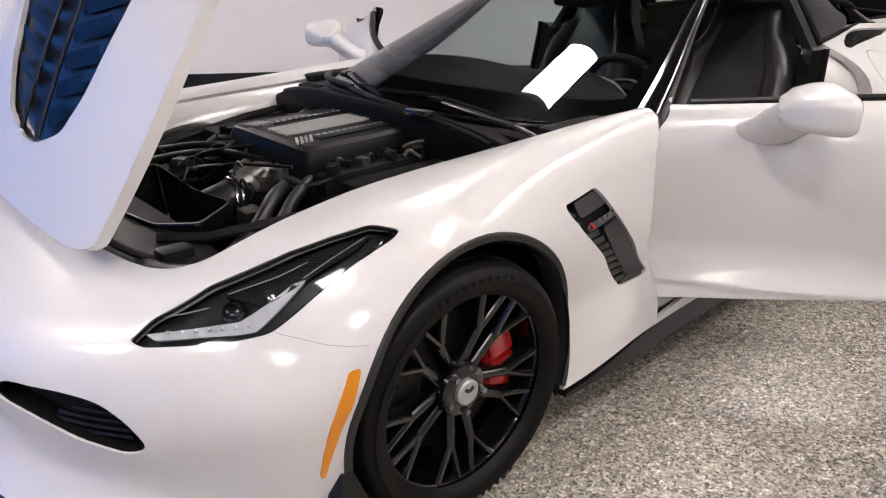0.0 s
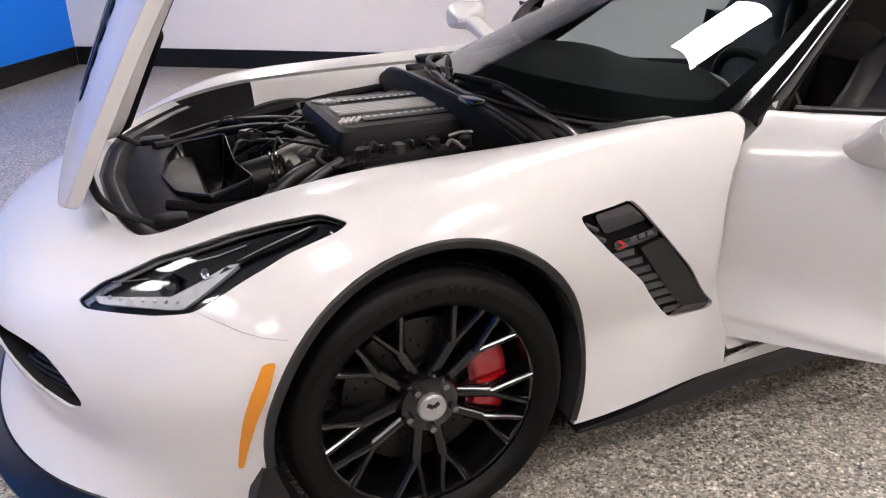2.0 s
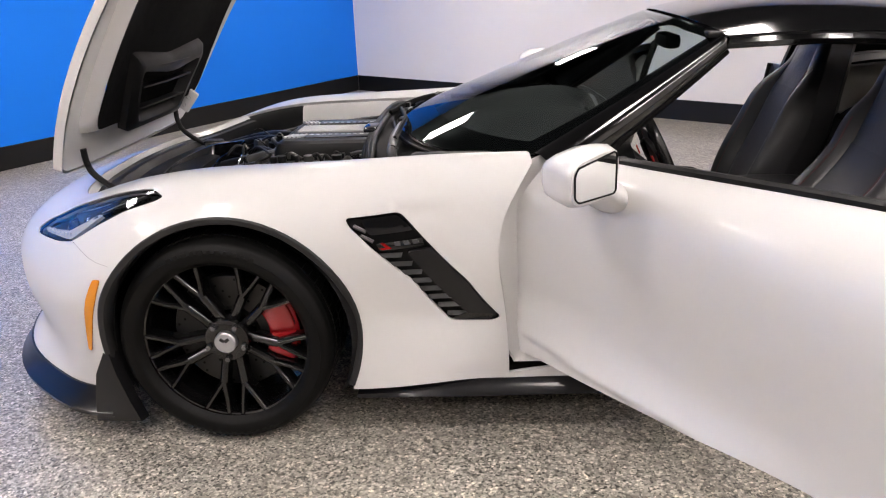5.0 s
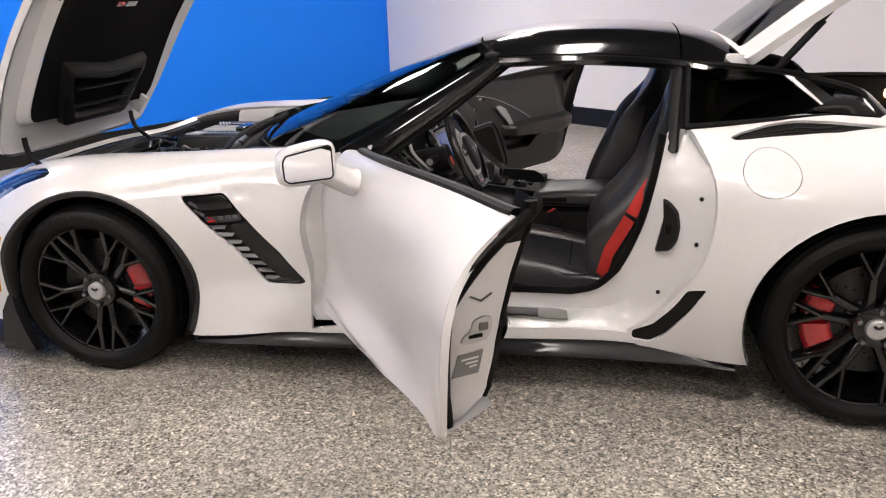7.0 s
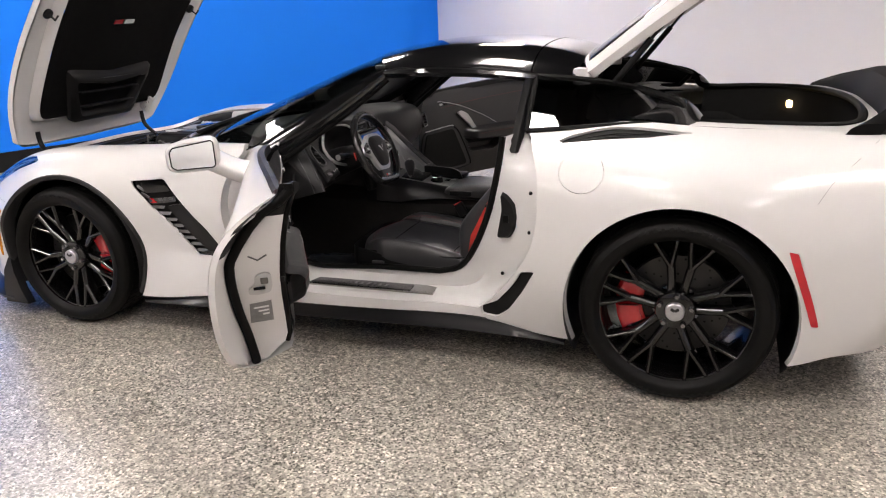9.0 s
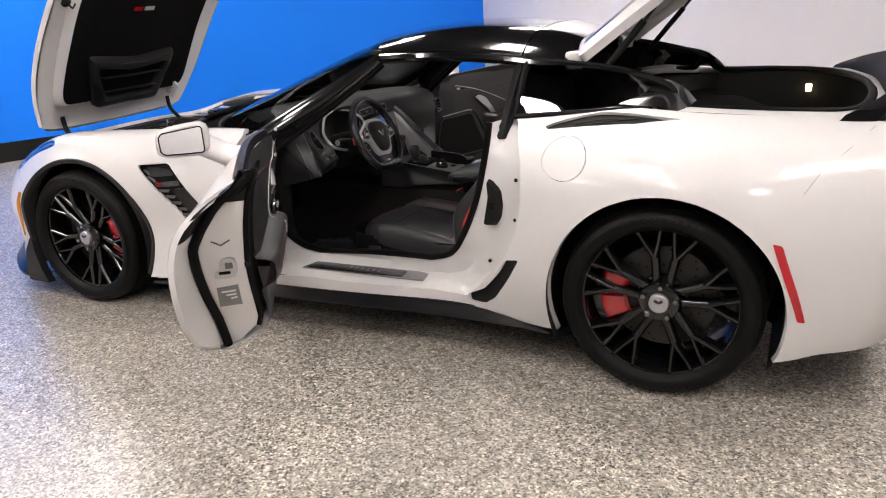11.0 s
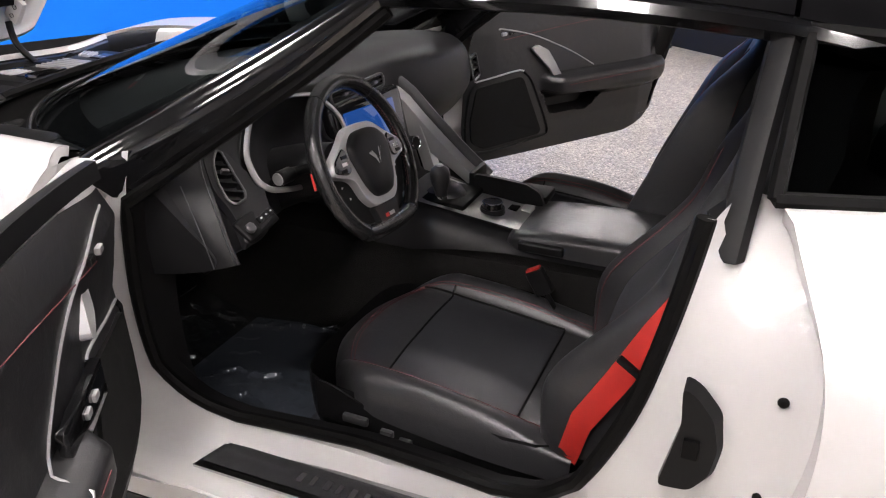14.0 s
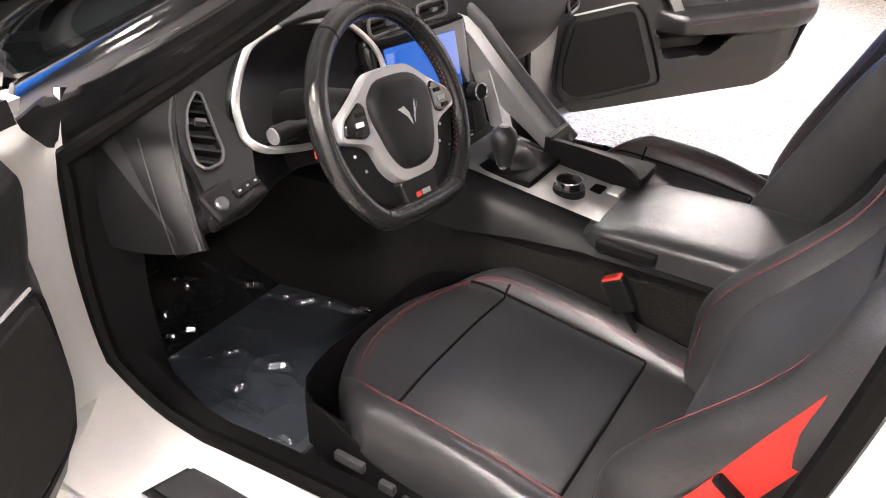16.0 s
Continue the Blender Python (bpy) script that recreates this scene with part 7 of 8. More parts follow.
def air_vent(cy, cz, outline, slats, yaw, label, m=None, ring_r=.0035):
    """A louvred outlet: a silver frame round an outline (across, up), dark throat, slats and a tab."""
    m = m or Matrix.Translation(on_dash(cy, cz, .006)) @ Matrix.Rotation(radians(yaw), 4, "Z") @ Matrix.Rotation(radians(-12), 4, "Y")
    ring = rounded(outline, .02, 5)
    bm = bmesh.new()
    tube(bm, [m @ Vector((.004, a, b)) for a, b in ring], ring_r, 8, closed=True)
    vent = part("air_vent", bm, FIN, car, label)
    bm = bmesh.new()
    rows = [[bm.verts.new(m @ Vector((d, a, b))) for a, b in ring] for d in (.004, -.022)]
    for i in range(len(ring)):
        j = (i + 1) % len(ring)
        bm.faces.new((rows[0][i], rows[0][j], rows[1][j], rows[1][i]))
    bm.faces.new(rows[1])
    part("throat", bm, SEAL, vent, smooth=False)
    low, high = min(b for _, b in ring), max(b for _, b in ring)
    for k in range(slats):
        z = low + (high - low) * (k + .6) / (slats + .2)
        cut = []
        for (a0, b0), (a1, b1) in zip(ring, ring[1:] + ring[:1]):
            if (b0 - z) * (b1 - z) < 0:
                cut.append(a0 + (a1 - a0) * (z - b0) / (b1 - b0))
        if len(cut) < 2:
            continue
        bm = bmesh.new()
        box(bm, -.016, .003, min(cut) + .001, max(cut) - .001, z - .0022, z + .0022, .001, m @ Matrix.Translation((0, 0, z)) @ Matrix.Rotation(.25, 4, "Y") @ Matrix.Translation((0, 0, -z)))
        part("slat", bm, PLASTIC, vent)
        if k == slats // 2:
            bm = bmesh.new()
            c = (min(cut) + max(cut)) / 2
            box(bm, .0, .012, c - .008, c + .008, z - .004, z + .004, .002, m)
            part("tab", bm, FIN, vent)


def oblong(w, h):
    return [(-w, -h), (w, -h), (w, h), (-w, h)]


face_out = Vector((.521, -.060, .851))
face_up = Vector((-.652, .615, .443))
face_wide = face_up.cross(face_out).normalized()
tilted = Matrix.Translation(Vector((1.154, -.571, .761)) + face_out * .012) @ Matrix((face_out, face_wide, face_up)).transposed().to_4x4()
# the flat end panel that carries the outlet, and the lamp switch field under it
PANEL_LINE = [(-.030, .115), (.0, .108), (.030, .05), (.070, .0), (.072, -.09), (.012, -.152), (.0, -.10), (-.012, -.07), (-.030, -.035), (-.036, .02), (-.034, .07)]
OUTLET = [(-.008, .076), (-.021, .042), (-.022, -.013), (-.012, -.059), (.002, -.070), (.024, -.054), (.028, -.034), (.018, .003), (.006, .055), (.001, .074)]
edge_line, hole_line = rounded(PANEL_LINE, .014, 3), rounded(OUTLET, .012, 4)


def panel_lift(pts):
    drop = -.018 * np.clip((-.06 - pts[:, 1]) / .09, 0, 1.2) ** 1.5
    p = np.array([tuple(tilted @ Vector((d - .001, a, b))) for (a, b), d in zip(pts, drop)])
    return p, np.tile(np.array(tuple(face_out)), (len(pts), 1))


skin("outlet_panel", edge_line, [hole_line], .012, panel_lift, SOFT, car, .02, label="dark satin panel round the side air outlet")
air_vent(0, 0, OUTLET, 6, 0, "tall teardrop air outlet at the dash end", tilted, .0024)
air_vent(.575, .758, oblong(.048, .036), 4, 10, "air outlet before the passenger")
air_vent(-.105, .826, oblong(.06, .016), 3, 0, "centre air outlet")
air_vent(.03, .824, oblong(.05, .016), 3, 0, "centre air outlet")
# instrument cluster: dark bowl, silver surround, dials
ring = spline([(1.122, -.345, .872), (1.126, -.42, .862), (1.133, -.453, .842), (1.150, -.492, .80), (1.178, -.516, .772), (1.204, -.525, .752), (1.212, -.48, .725), (1.205, -.345, .695), (1.205, -.21, .725), (1.190, -.172, .755), (1.165, -.168, .80), (1.135, -.205, .845), (1.126, -.265, .862)], 6, closed=True)
bm = bmesh.new()
tube(bm, ring, .0065, 8, closed=True, flat=.8)
cluster = part("cluster_surround", bm, SILVER, car, "satin silver instrument surround")
rows = [[p.copy() for p in ring]]
mid = sum(ring, Vector()) / len(ring)
for f, d in ((.97, -.04), (.88, -.085), (.5, -.09), (.02, -.09)):
    rows.append([mid + (p - mid) * f + Vector((d, 0, 0)) for p in ring])
ribbon("cluster_bowl", rows, GLOSS, cluster, closed=True)
for y, r in ((-.345, .055), (-.445, .038), (-.245, .038)):
    bm = bmesh.new()
    c = Vector((mid.x - .082, y, .78))
    tube(bm, [c + Vector((0, r * math.cos(t), r * math.sin(t))) for t in np.linspace(0, math.tau, 33)[:-1]], .003, 6, closed=True)
    part("dial_ring", bm, SILVER, cluster)
# column, stalks
bm = bmesh.new()
tube(bm, [(1.10, -.345, .685), (1.18, -.345, .715), (1.27, -.345, .742)], (.07, .062, .05), 20)
part("steering_column", bm, PLASTIC, car, "black steering column shroud")
for s, mid_y in ((-1, -.425), (1, -.265)):
    bm = bmesh.new()
    tube(bm, [(1.225, -.345 + s * .04, .742), (1.228, mid_y, .752), (1.226, mid_y + s * .025, .753)], (.011, .010, .012), 12)
    st = part("stalk", bm, PLASTIC, car, "black column stalk")
    bm = bmesh.new()
    tube(bm, [(1.226, mid_y + s * .022, .753), (1.224, mid_y + s * .03, .753), (1.220, mid_y + s * .066, .753)], (.012, .0155, .0155), 18)
    part("stalk_knob", bm, PLASTIC, st)
    bm = bmesh.new()
    tube(bm, [(1.220, mid_y + s * .066, .753), (1.2198, mid_y + s * .069, .753)], (.0135, .0125), 18)
    part("knob_cap", bm, SILVER, st)
# steering wheel
WM = Matrix.Translation((1.340, -.345, .766)) @ Matrix.Rotation(radians(1.8), 4, "Z") @ Matrix.Rotation(radians(66), 4, "Y") @ Matrix.Rotation(radians(-6), 4, "Z")


def on_wheel(a, b, c=0):
    """a towards the wheel's right, b towards its top, c towards the driver."""
    return WM @ Vector((-b, a, c))


def wheel_plate(name, outline, rise, r, mat, label="", parent=None):
    """A plate in the wheel's plane: outline (a, b), one ring a (shrink, height) of rise, closed at the last."""
    ring = rounded(outline, r, 4)
    ca, cb = (sum(p[k] for p in ring) / len(ring) for k in (0, 1))
    bm = bmesh.new()
    loops = [[bm.verts.new(on_wheel(ca + (a - ca) * k, cb + (b - cb) * k, c)) for a, b in ring] for k, c in rise]
    for p, q in zip(loops, loops[1:]):
        for i in range(len(ring)):
            j = (i + 1) % len(ring)
            bm.faces.new((p[i], p[j], q[j], q[i]))
    bm.faces.new(loops[-1])
    bmesh.ops.recalc_face_normals(bm, faces=bm.faces)
    return part(name, bm, mat, parent, label)


RIM_R = .1685
ring = []
for k in range(72):
    t = k * math.tau / 72
    a, b = RIM_R * math.cos(t), RIM_R * math.sin(t)
    if b < -.84 * RIM_R:
        b = -.84 * RIM_R - (-.84 * RIM_R - b) * .2
    ring.append(on_wheel(a, b))
bm = bmesh.new()
tube(bm, ring, .0168, 16, closed=True)
WHEEL_HIDE = leather("worn_wheel_leather", (0.014, 0.014, 0.0145), 0.2)
wheel_ob = part("steering_wheel", bm, WHEEL_HIDE, car, "flat-bottomed black leather steering wheel")
# dark backing, bright shield round the pad, pad
mirror = lambda pts: pts + [(-a, b) for a, b in reversed(pts) if a > 1e-6]
SHIELD = mirror([(.0, .077), (.05, .074), (.090, .047), (.140, .018), (.147, -.004), (.142, -.012), (.100, -.024), (.084, -.034), (.070, -.074), (.044, -.098), (0, -.099)])
PAD = mirror([(.0, .063), (.046, .060), (.074, .036), (.076, .012), (.056, -.052), (.034, -.080), (0, -.083)])
wheel_plate("spoke_backing", mirror([(0, .05), (.10, .03), (.158, .01), (.156, -.03), (.125, -.075), (.095, -.115), (.06, -.13), (0, -.13)]), ((1, -.022), (1, -.010), (.97, -.006)), .015, PLASTIC, "", wheel_ob)
wheel_plate("wheel_spoke", SHIELD, ((1, -.006), (1, .006), (.975, .011)), .014, SILVER, "satin silver shield-shaped spoke frame", wheel_ob)
wheel_plate("horn_pad", PAD, ((1, .004), (1, .014), (.95, .021), (.80, .026), (.45, .029)), .018, SOFT, "black horn pad with a silver winged emblem", wheel_ob)
for s in (-1, 1):
    wheel_plate("switch_pod", [(s * .092, .038), (s * .132, .016), (s * .139, -.002), (s * .135, -.007), (s * .100, -.017), (s * .086, -.012), (s * .084, .030)], ((1, .008), (1, .0135), (.93, .0155)), .008, GLOSS, "", wheel_ob)
    for k, (a, b) in enumerate(((.100, .020), (.106, .006), (.112, -.006))):
        bm = bmesh.new()
        box(bm, -.0035, .0035, -.008, .008, -.0012, .0015, .001, Matrix.Translation(on_wheel(s * a, b, .0165)) @ WM.to_3x3().to_4x4())
        part("button", bm, PALE if k == 1 else PLASTIC, wheel_ob, smooth=False)
    for a, b in ((.112, -.036), (.098, -.062)):
        bm = bmesh.new()
        box(bm, -.0022, .0022, -.0022, .0022, -.0004, .0004, 0, Matrix.Translation(on_wheel(s * a, b, -.0052)) @ WM.to_3x3().to_4x4())
        part("button_mark", bm, PALE, wheel_ob, smooth=False)
    bm = bmesh.new()
    tube(bm, [on_wheel(s * .150, .012, -.035), on_wheel(s * .156, -.022, -.035)], .003, 6)
    part("red_tab", bm, BELT, wheel_ob)
    # sewn joints across the rim
    for t in (.95, -.93):
        c = Vector((s * RIM_R * math.cos(t), RIM_R * math.sin(t)))
        q = [on_wheel(c.x * (1 + .0172 / RIM_R * math.cos(e)), c.y * (1 + .0172 / RIM_R * math.cos(e)), .0172 * math.sin(e)) for e in np.linspace(0, math.tau, 17)[:-1]]
        bm = bmesh.new()
        tube(bm, q, .0009, 5, closed=True)
        part("rim_seam", bm, SEAL, wheel_ob)
for pts in ([(-.003, -.018), (-.012, -.004), (-.030, .010), (-.021, .011), (-.010, .003), (-.002, -.008)], [(.003, -.018), (.010, -.002), (.020, .012), (.027, .020), (.016, .008), (.004, -.006)],
            [(-.006, -.006), (-.020, .012), (-.014, .012), (-.003, -.001)], [(.006, -.002), (.012, .014), (.016, .018), (.010, -.001)]):
    bm = bmesh.new()
    bm.faces.new([bm.verts.new(on_wheel(a, b, .0302)) for a, b in pts])
    bmesh.ops.solidify(bm, geom=list(bm.faces), thickness=.001)
    part("emblem", bm, PALE, wheel_ob, smooth=False)
wheel_plate("lower_spoke", [(-.050, -.096), (.050, -.096), (.038, -.146), (-.038, -.146)], ((1, -.012), (1, .004), (.94, .008)), .008, CARBON, "dark woven lower spoke", wheel_ob)
for a, w, mat in ((-.012, .007, BELT), (.008, .011, SILVER)):
    bm = bmesh.new()
    bm.faces.new([bm.verts.new(on_wheel(a + x, -.124 + y, .0092)) for x, y in ((-w, -.004), (w, -.004), (w, .004), (-w, .004))])
    part("badge_bar", bm, mat, wheel_ob, smooth=False)
bm = bmesh.new()
inner = RIM_R - .0160
for s in (-1, 1):
    for k in range(46):
        t0 = (-.62 + 1.35 * k / 46) if s > 0 else math.pi - (-.62 + 1.35 * k / 46)
        a, b = inner * math.cos(t0), inner * math.sin(t0)
        a2, b2 = inner * math.cos(t0 + s * .02), inner * math.sin(t0 + s * .02)
        tube(bm, [on_wheel(a, b, .004 if k % 2 else -.003), on_wheel(a2, b2, -.003 if k % 2 else .004)], .0009, 4)
part("stitching", bm, THREAD, wheel_ob, "red cross stitching inside the rim")["kind"] = "stuff"

# centre stack: screen, knobs, keys
SM = Matrix.Translation((1.192, -.052, .733)) @ Matrix.Rotation(radians(-10), 4, "Z") @ Matrix.Rotation(radians(-14), 4, "Y")
stack = block("stack_panel", (-.03, .008, -.14, .14, -.095, .085), GLOSS, "gloss black centre stack panel", .02, m=SM)
bm = bmesh.new()
box(bm, .006, .012, -.098, .094, -.052, .058, .004, SM)
part("display", bm, SCREEN, stack, "display with a blue reflection put in as glow")
for y in (-.122, .122):
    bm = bmesh.new()
    tube(bm, [SM @ Vector((.004, y, -.072)), SM @ Vector((.032, y, -.072))], .019, 20)
    kn = part("radio_knob", bm, PLASTIC, stack)
    bm = bmesh.new()
    tube(bm, [SM @ Vector((.033, y + .017 * math.cos(t), -.072 + .017 * math.sin(t))) for t in np.linspace(0, math.tau, 25)[:-1]], .0022, 6, closed=True)
    part("knob_ring", bm, CHROME, stack)
for r in range(3):
    for k in range(8):
        bm = bmesh.new()
        y = -.085 + .024 * k
        box(bm, .004, .013, y - .010, y + .010, -.084 - .034 * r, -.070 - .034 * r, .002, SM @ Matrix.Translation((.0 + .006 * r, 0, -.006 if r else .002)))
        part("stack_key", bm, PLASTIC, stack)
        bm = bmesh.new()
        box(bm, .0132, .0138, y - .004, y + .004, -.079 - .034 * r, -.076 - .034 * r, 0, SM @ Matrix.Translation((.0 + .006 * r, 0, -.006 if r else .002)))
        part("key_mark", bm, PALE, stack, smooth=False)
block("lower_panel", (-.03, .012, -.12, .12, -.21, -.095), PLASTIC, "black lower part of the stack", .012, m=SM)
# lamp switch panel beside the column
SW = tilted @ Matrix.Translation((-.010, .040, -.096)) @ Matrix.Rotation(radians(43), 4, "X") @ Matrix.Rotation(radians(12), 4, "Y")
panel = block("lamp_switch_panel", (-.006, .004, -.050, .050, -.026, .024), PLASTIC, "black lamp switch panel", .008, m=SW)
bm = bmesh.new()
tube(bm, [SW @ Vector((.003, -.03, -.004)), SW @ Vector((.010, -.03, -.004)), SW @ Vector((.012, -.03, -.004))], (.0105, .0105, .008), 16)
part("lamp_knob", bm, FIN, panel)
for y, z, w in ((.004, -.003, .008), (.020, -.003, .008), (.036, -.003, .008)):
    bm = bmesh.new()
    box(bm, .004, .011, y - w, y + w, z - .007, z + .007, .003, SW)
    part("rocker", bm, PLASTIC, panel)
    bm = bmesh.new()
    box(bm, .0112, .0118, y - w * .3, y + w * .3, z - .0015, z + .0015, 0, SW)
    part("rocker_mark", bm, PALE, panel, smooth=False)
# padded end of the dash beside the door
rows = [[(.97, -.668, .575), (1.10, -.678, .605), (1.19, -.675, .630), (1.234, -.656, .642)], [(.97, -.672, .66), (1.08, -.680, .67), (1.165, -.668, .69), (1.203, -.643, .697)],
                      [(.97, -.668, .74), (1.05, -.668, .75), (1.115, -.643, .757), (1.155, -.612, .763)], [(.97, -.655, .80), (1.02, -.645, .80), (1.07, -.612, .80), (1.106, -.567, .795)], [(.96, -.62, .845), (1.0, -.60, .845), (1.03, -.56, .836), (1.064, -.512, .826)]]
END = Sheet(rows)
ribbon("dash_end", grid_of(END, 0, 3, 0, 4, 22, 24), SOFT, car, "padded black dash end beside the door", thick=.012)
for u in (2.05, 2.9):
    bm = bmesh.new()
    tube(bm, [(x, y - .004, z) for x, y, z in END.at(np.full(20, u), np.linspace(.05, 3.9 if u > 2.5 else 2.3, 20))], .0018 if u > 2.5 else .0012, 6)
    part("dash_strip", bm, FIN, car, "thin silver strip along the dash end")
# the silver strut from stack to console, before the passenger
STRUT = [(1.15, .80, .03), (1.20, .765, .05), (1.25, .715, .062), (1.30, .668, .05), (1.36, .615, .036), (1.425, .562, .03)]
rows = []
for x, z, h in STRUT:
    rows.append([(x - h * .55, .115, z - h * .75), (x, .112, z), (x + .004, .125, z + .006), (x + .002, .150, z + .004), (x - h * .5, .150, z - h * .72)])
ribbon("console_strut", rows, SILVER, car, "satin silver grab strut beside the stack", closed=True)
rows = [[(x + .006 + .010 * math.cos(k * math.tau / 10), .158 + .012 * math.sin(k * math.tau / 10), z + .012 + .010 * math.sin(k * math.tau / 10 + 1.2)) for k in range(10)] for x, z, _ in STRUT]
ribbon("strut_pad", rows, LEATHER, car, closed=True)
rows = [[(x - .016, y, z - .01), (x + .014, y, z), (x + .014, y + .035, z), (x - .016, y + .035, z - .01)] for x, z, y in ((1.235, .70, .110), (1.255, .65, .110), (1.272, .60, .110), (1.285, .56, .110))]
ribbon("strut_brace", rows, SILVER, car, closed=True)
# console: body, silver plate, boot and lever, dial, cup holder, armrest
rows = []
for x, w0, w1, top in ((1.24, -.150, .15, .585), (1.29, -.144, .145, .579), (1.34, -.138, .14, .572), (1.40, -.132, .138, .56), (1.46, -.126, .135, .548), (1.52, -.123, .132, .541), (1.58, -.12, .13, .535), (1.72, -.12, .13, .525), (1.95, -.12, .13, .525), (2.10, -.12, .13, .525)):
    low = float(np.interp(x, [1.24, 1.34, 1.46, 1.58], [.478, .470, .486, .496]))
    rows.append([(x, w0 + .004, low - .006), (x, w0 - .012, low), (x, w0 - .004, top - .03), (x, w0 + .02, top - .006), (x, w0 + .05, top), (x, w1 - .05, top), (x, w1 - .02, top - .006), (x, w1, top - .03), (x, w1 + .01, .42)])
console = ribbon("console", rows, SOFT, car, "black soft console between the seats")
bm = bmesh.new()
ring = rounded([(1.285, -.10), (1.61, -.095), (1.61, .045), (1.285, .09)], .02, 3)
hi = [bm.verts.new((x, y, .590 - .13 * (x - 1.25))) for x, y in ring]
bm.faces.new(hi)
bmesh.ops.solidify(bm, geom=list(bm.faces), thickness=.02)
bmesh.ops.recalc_face_normals(bm, faces=bm.faces)
part("console_plate", bm, material("satin_plate", (0.46, 0.46, 0.455), rough=0.36, metal=0.25, vary=(18, 0.06)), console, "satin silver console plate")
bm = bmesh.new()
tube(bm, [(1.385, -.03, .560), (1.388, -.034, .572), (1.388, -.045, .578), (1.385, -.055, .582)], (.062, .050, .030, .017), 16)
part("shifter_boot", bm, LEATHER, console, "pleated leather shifter boot")
bm = bmesh.new()
box(bm, 1.30, 1.455, -.085, .062, .560, .5785, .01)
part("boot_well", bm, SEAL, console)
bm = bmesh.new()
tube(bm, [(1.385, -.057, .583), (1.384, -.058, .600), (1.383, -.06, .622), (1.382, -.061, .643), (1.382, -.061, .656), (1.382, -.061, .664), (1.382, -.061, .666)], (.0145, .0175, .0235, .0255, .0215, .011, .003), 20)
knob = part("shift_knob", bm, LEATHER, console, "black leather pear-shaped shift knob")
bm = bmesh.new()
tube(bm, [(1.382, -.061, .6635), (1.382, -.061, .668)], (.010, .007), 16)
part("knob_cap", bm, SILVER, knob)
bm = bmesh.new()
tube(bm, [(1.385, -.057, .578), (1.385, -.057, .586)], (.0165, .0165), 20)
part("knob_ring", bm, CHROME, knob)
for r0, r1, z0, z1, mat, nm in ((.032, .030, .550, .566, PLASTIC, "dial_base"), (.026, .024, .564, .581, GLOSS, "mode_dial")):
    bm = bmesh.new()
    tube(bm, [(1.512, -.035, z0), (1.512, -.035, z1)], (r0, r1), 28)
    part(nm, bm, mat, console)
bm = bmesh.new()
tube(bm, [(1.512 + .024 * math.cos(t), -.035 + .024 * math.sin(t), .580) for t in np.linspace(0, math.tau, 25)[:-1]], .0018, 6, closed=True)
part("dial_ring", bm, CHROME, console)
for x, y, mat in ((1.55, .015, SEAL), (1.582, .03, PALE)):
    block("console_button", (x - .013, x + .013, y - .018, y + .018, .540, .5525), mat, "", .003, console)
bm = bmesh.new()
box(bm, 1.42, 1.62, .062, .15, .548, .572, .01)
part("cup_well", bm, SEAL, console, "open dark cup holder")
bm = bmesh.new()
ring = rounded([(1.425, .55), (1.43, .612), (1.50, .609), (1.57, .603), (1.605, .585), (1.618, .55)], .010, 3)
for y in (.048, .060):
    bm.faces.new([bm.verts.new((x, y + .10 * (x - 1.43) ** 2, z)) for x, z in ring])
bm.verts.ensure_lookup_table()
k = len(ring)
for i in range(k):
    j = (i + 1) % k
    bm.faces.new((bm.verts[i], bm.verts[j], bm.verts[k + j], bm.verts[k + i]))
bmesh.ops.recalc_face_normals(bm, faces=bm.faces)
box(bm, 1.41, 1.425, .06, .15, .55, .61, .005)
part("cup_holder_lid", bm, PLASTIC, console, "raised black cup holder lid")
rows = []
for x, top, w in ((1.572, .522, .10), (1.58, .536, .112), (1.60, .546, .120), (1.65, .553, .124), (1.72, .557, .126), (1.82, .559, .127), (1.95, .558, .127), (2.02, .552, .12), (2.04, .53, .115)):
    h = top - .505
    rows.append([(x, w * math.copysign(abs(math.cos(t)) ** .30, -math.cos(t)), .505 + h * abs(math.sin(t)) ** .36) for t in np.linspace(0, math.pi, 23)])
ribbon("armrest", rows, LEATHER, console, "padded black leather armrest")
block("brake_lever", (1.612, 1.722, -.139, -.120, .512, .534), PLASTIC, "black lever recess beside the armrest", .006, console)

# crumpled clear film over the floor mat
CREASES = [((.64, -.30), (.75, -.265), .016), ((.66, -.385), (.75, -.335), .016), ((.70, -.33), (.80, -.285), .012), ((.80, -.43), (.87, -.395), .010), ((.86, -.215), (.94, -.193), .012), ((.93, -.20), (1.02, -.166), .014),
           ((1.0, -.185), (1.12, -.13), .012), ((1.01, -.41), (1.09, -.387), .012), ((.93, -.43), (.99, -.40), .008), ((.90, -.35), (.98, -.32), .005), ((1.03, -.495), (1.06, -.475), .010), ((.93, -.555), (.97, -.54), .010),
           ((1.18, -.558), (1.235, -.535), .010), ((.85, -.51), (.94, -.44), .007), ((.78, -.47), (.85, -.455), .007), ((.88, -.33), (.90, -.23), .004), ((.76, -.24), (.86, -.215), .010), ((.70, -.44), (.78, -.42), .012)]
xs, yy = np.linspace(.66, 1.245, 220), np.linspace(-.56, -.13, 160)
GX, GY = np.meshgrid(xs, yy, indexing="ij")
raised = np.zeros_like(GX)
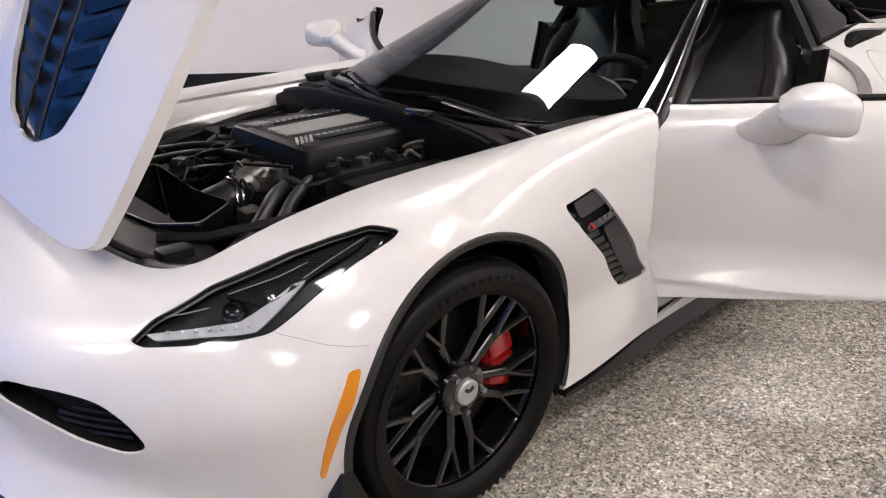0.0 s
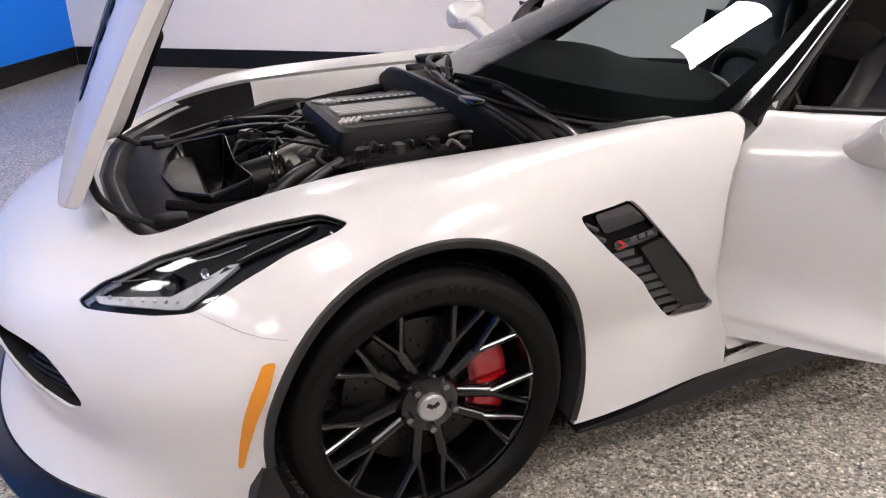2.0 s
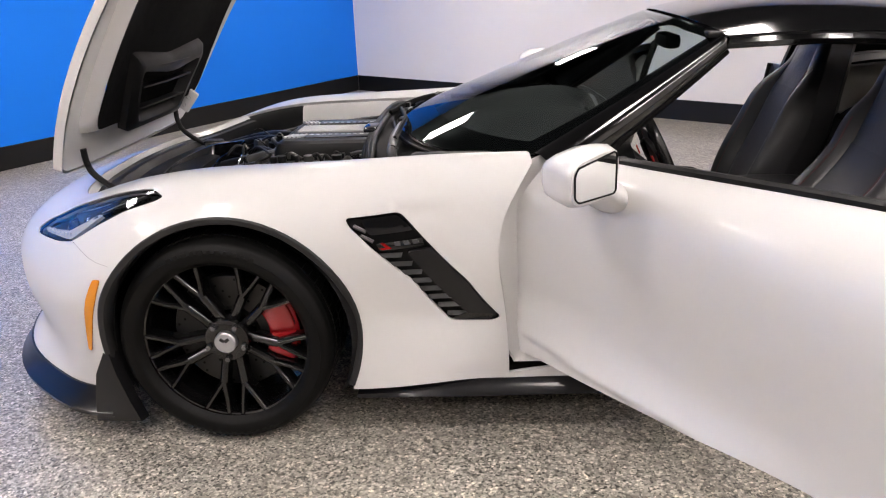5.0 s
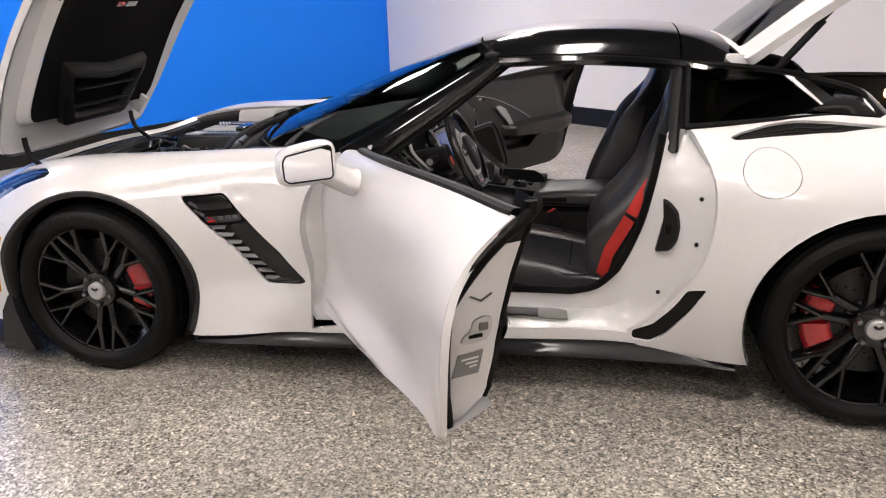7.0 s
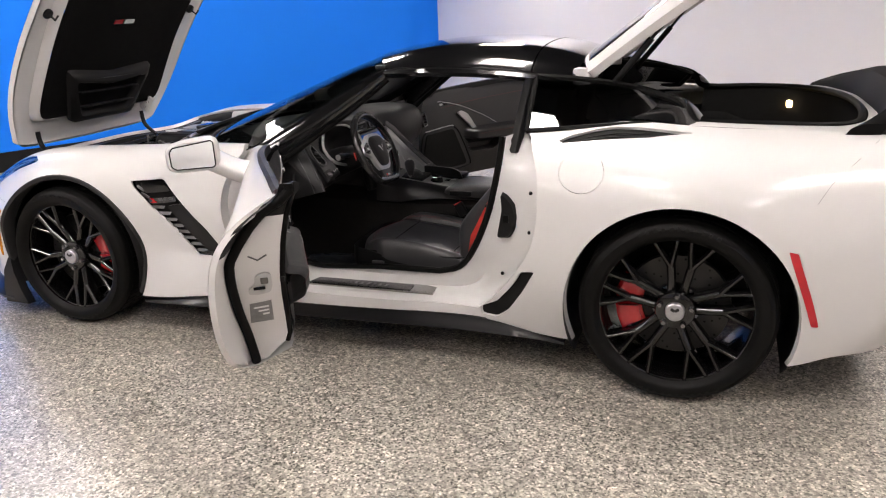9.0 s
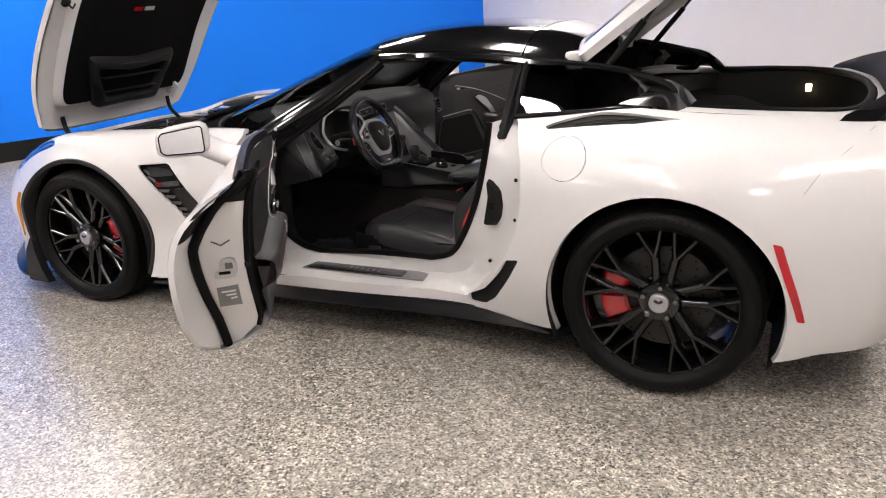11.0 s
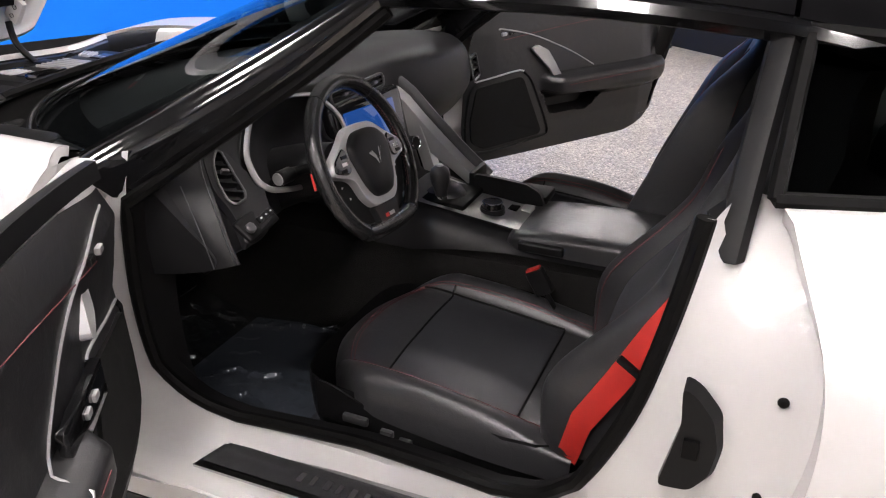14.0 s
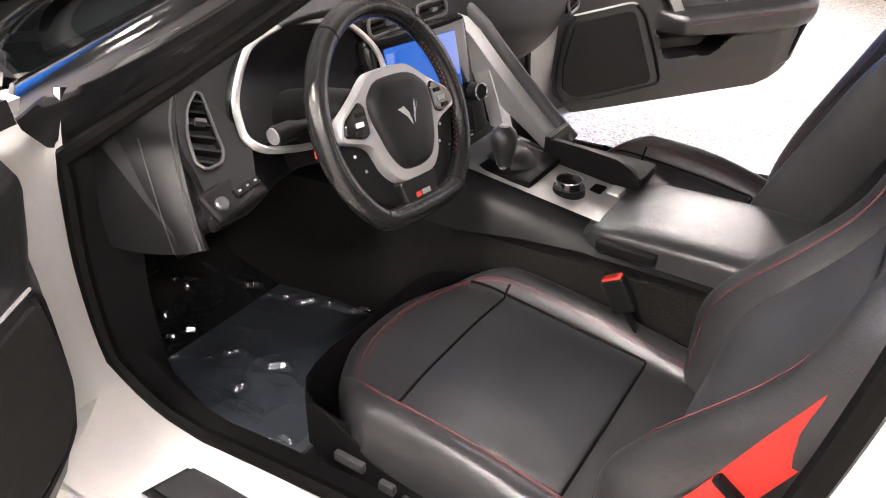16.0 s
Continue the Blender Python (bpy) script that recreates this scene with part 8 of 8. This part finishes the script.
for (ax, ay), (bx, by), tall in CREASES:
    long, turn = math.hypot(bx - ax, by - ay), .50 + .10 * math.sin(61 * ax)
    ax, ay = (ax + bx - long * math.cos(turn)) / 2, (ay + by - long * math.sin(turn)) / 2
    ex, ey = long * math.cos(turn), long * math.sin(turn)
    f = ((GX - ax) * ex + (GY - ay) * ey) / long ** 2
    side_way = ((GX - ax) * ey - (GY - ay) * ex) / long + .005 * np.sin(f * 9 + ax * 50)
    raised += tall * np.clip(1 - np.abs(side_way) * (1.15 + .2 * math.sin(97 * ax)) / tall, 0, 1) * np.clip(1.1 - np.abs(2 * f - 1), 0, .4) / .4
bm = bmesh.new()
grid = []
for i, x in enumerate(xs):
    row = []
    for j, y in enumerate(yy):
        p = Vector((x * 3.2, y * 4.2, 0))
        loose = min(1, max(.12, (.90 - x) / .14))
        fine = (1 - abs(noise.noise(Vector((x * 24 - y * 9, y * 22 + x * 8, 7))))) ** 5 * .006 * loose
        row.append(bm.verts.new((x, y + .012 * noise.noise(p * 1.8 + Vector((0, 7, 0))), .170 + max(0, noise.noise(p * .9)) * .008 + raised[i, j] + fine + max(0, .86 - x) * .30)))
    grid.append(row)
for a, b in zip(grid, grid[1:]):
    for i in range(len(a) - 1):
        bm.faces.new((a[i], a[i + 1], b[i + 1], b[i]))
bm.normal_update()
if sum(f.normal.z for f in bm.faces) < 0:
    bmesh.ops.reverse_faces(bm, faces=bm.faces)
FILM = glass_like("clear_film", (0.85, 0.92, 1.0), 0.92, 0.14)
FILM.node_tree.nodes["Fresnel"].inputs["IOR"].default_value = 2.6
film = tagged(part("floor_film", bm, FILM, None, smooth=True), "crumpled clear plastic film lying over the driver's floor mat", "plastic film")
film.visible_shadow = False
bm = bmesh.new()
box(bm, .74, 1.26, -.61, -.13, .150, .163, .006)
mat_ob = tagged(part("floor_mat", bm, material("floor_mat_paper", (0.05, 0.055, 0.064), 0.5, bump=(200, .3, .001), vary=(12, .2)), None), "dark floor mat under clear protective film", "floor mat")


def words(text, size, m, mat, parent):
    cu = bpy.data.curves.new("words", "FONT")
    cu.body, cu.size, cu.align_x = text, size, "CENTER"
    ob = bpy.data.objects.new("words", cu)
    scene.collection.objects.link(ob)
    dg = bpy.context.evaluated_depsgraph_get()
    me = bpy.data.meshes.new_from_object(ob.evaluated_get(dg))
    bpy.data.objects.remove(ob)
    me.transform(m)
    return finish("lettering", me, mat, parent)


INK = material("black_ink", (0.006, 0.006, 0.006), 0.5)
for text, x, y, turn in (("DEALER MUST REMOVE", 1.054, -.522, 180), ("PROTECTIVE COVER", 1.06, -.498, 180), ("DEALER", 1.155, -.378, 3), ("PROTECTIVE", 1.172, -.404, 0)):
    words(text, .019, Matrix.Translation((x, y, .1645)) @ Matrix.Rotation(radians(turn), 4, "Z") @ Matrix.Diagonal((.9, 1.1, 1, 1)), INK, mat_ob)
# sun visors and mirror under the roof
bm = bmesh.new()
box(bm, 1.40, 1.46, -.10, .10, 1.065, 1.115, .02)
part("cabin_mirror", bm, PLASTIC, car, "black inside mirror")
for y in (-.34, .34):
    block("sun_visor", (1.44, 1.58, y - .18, y + .18, 1.135, 1.155), SOFT, "black sun visor", .008)
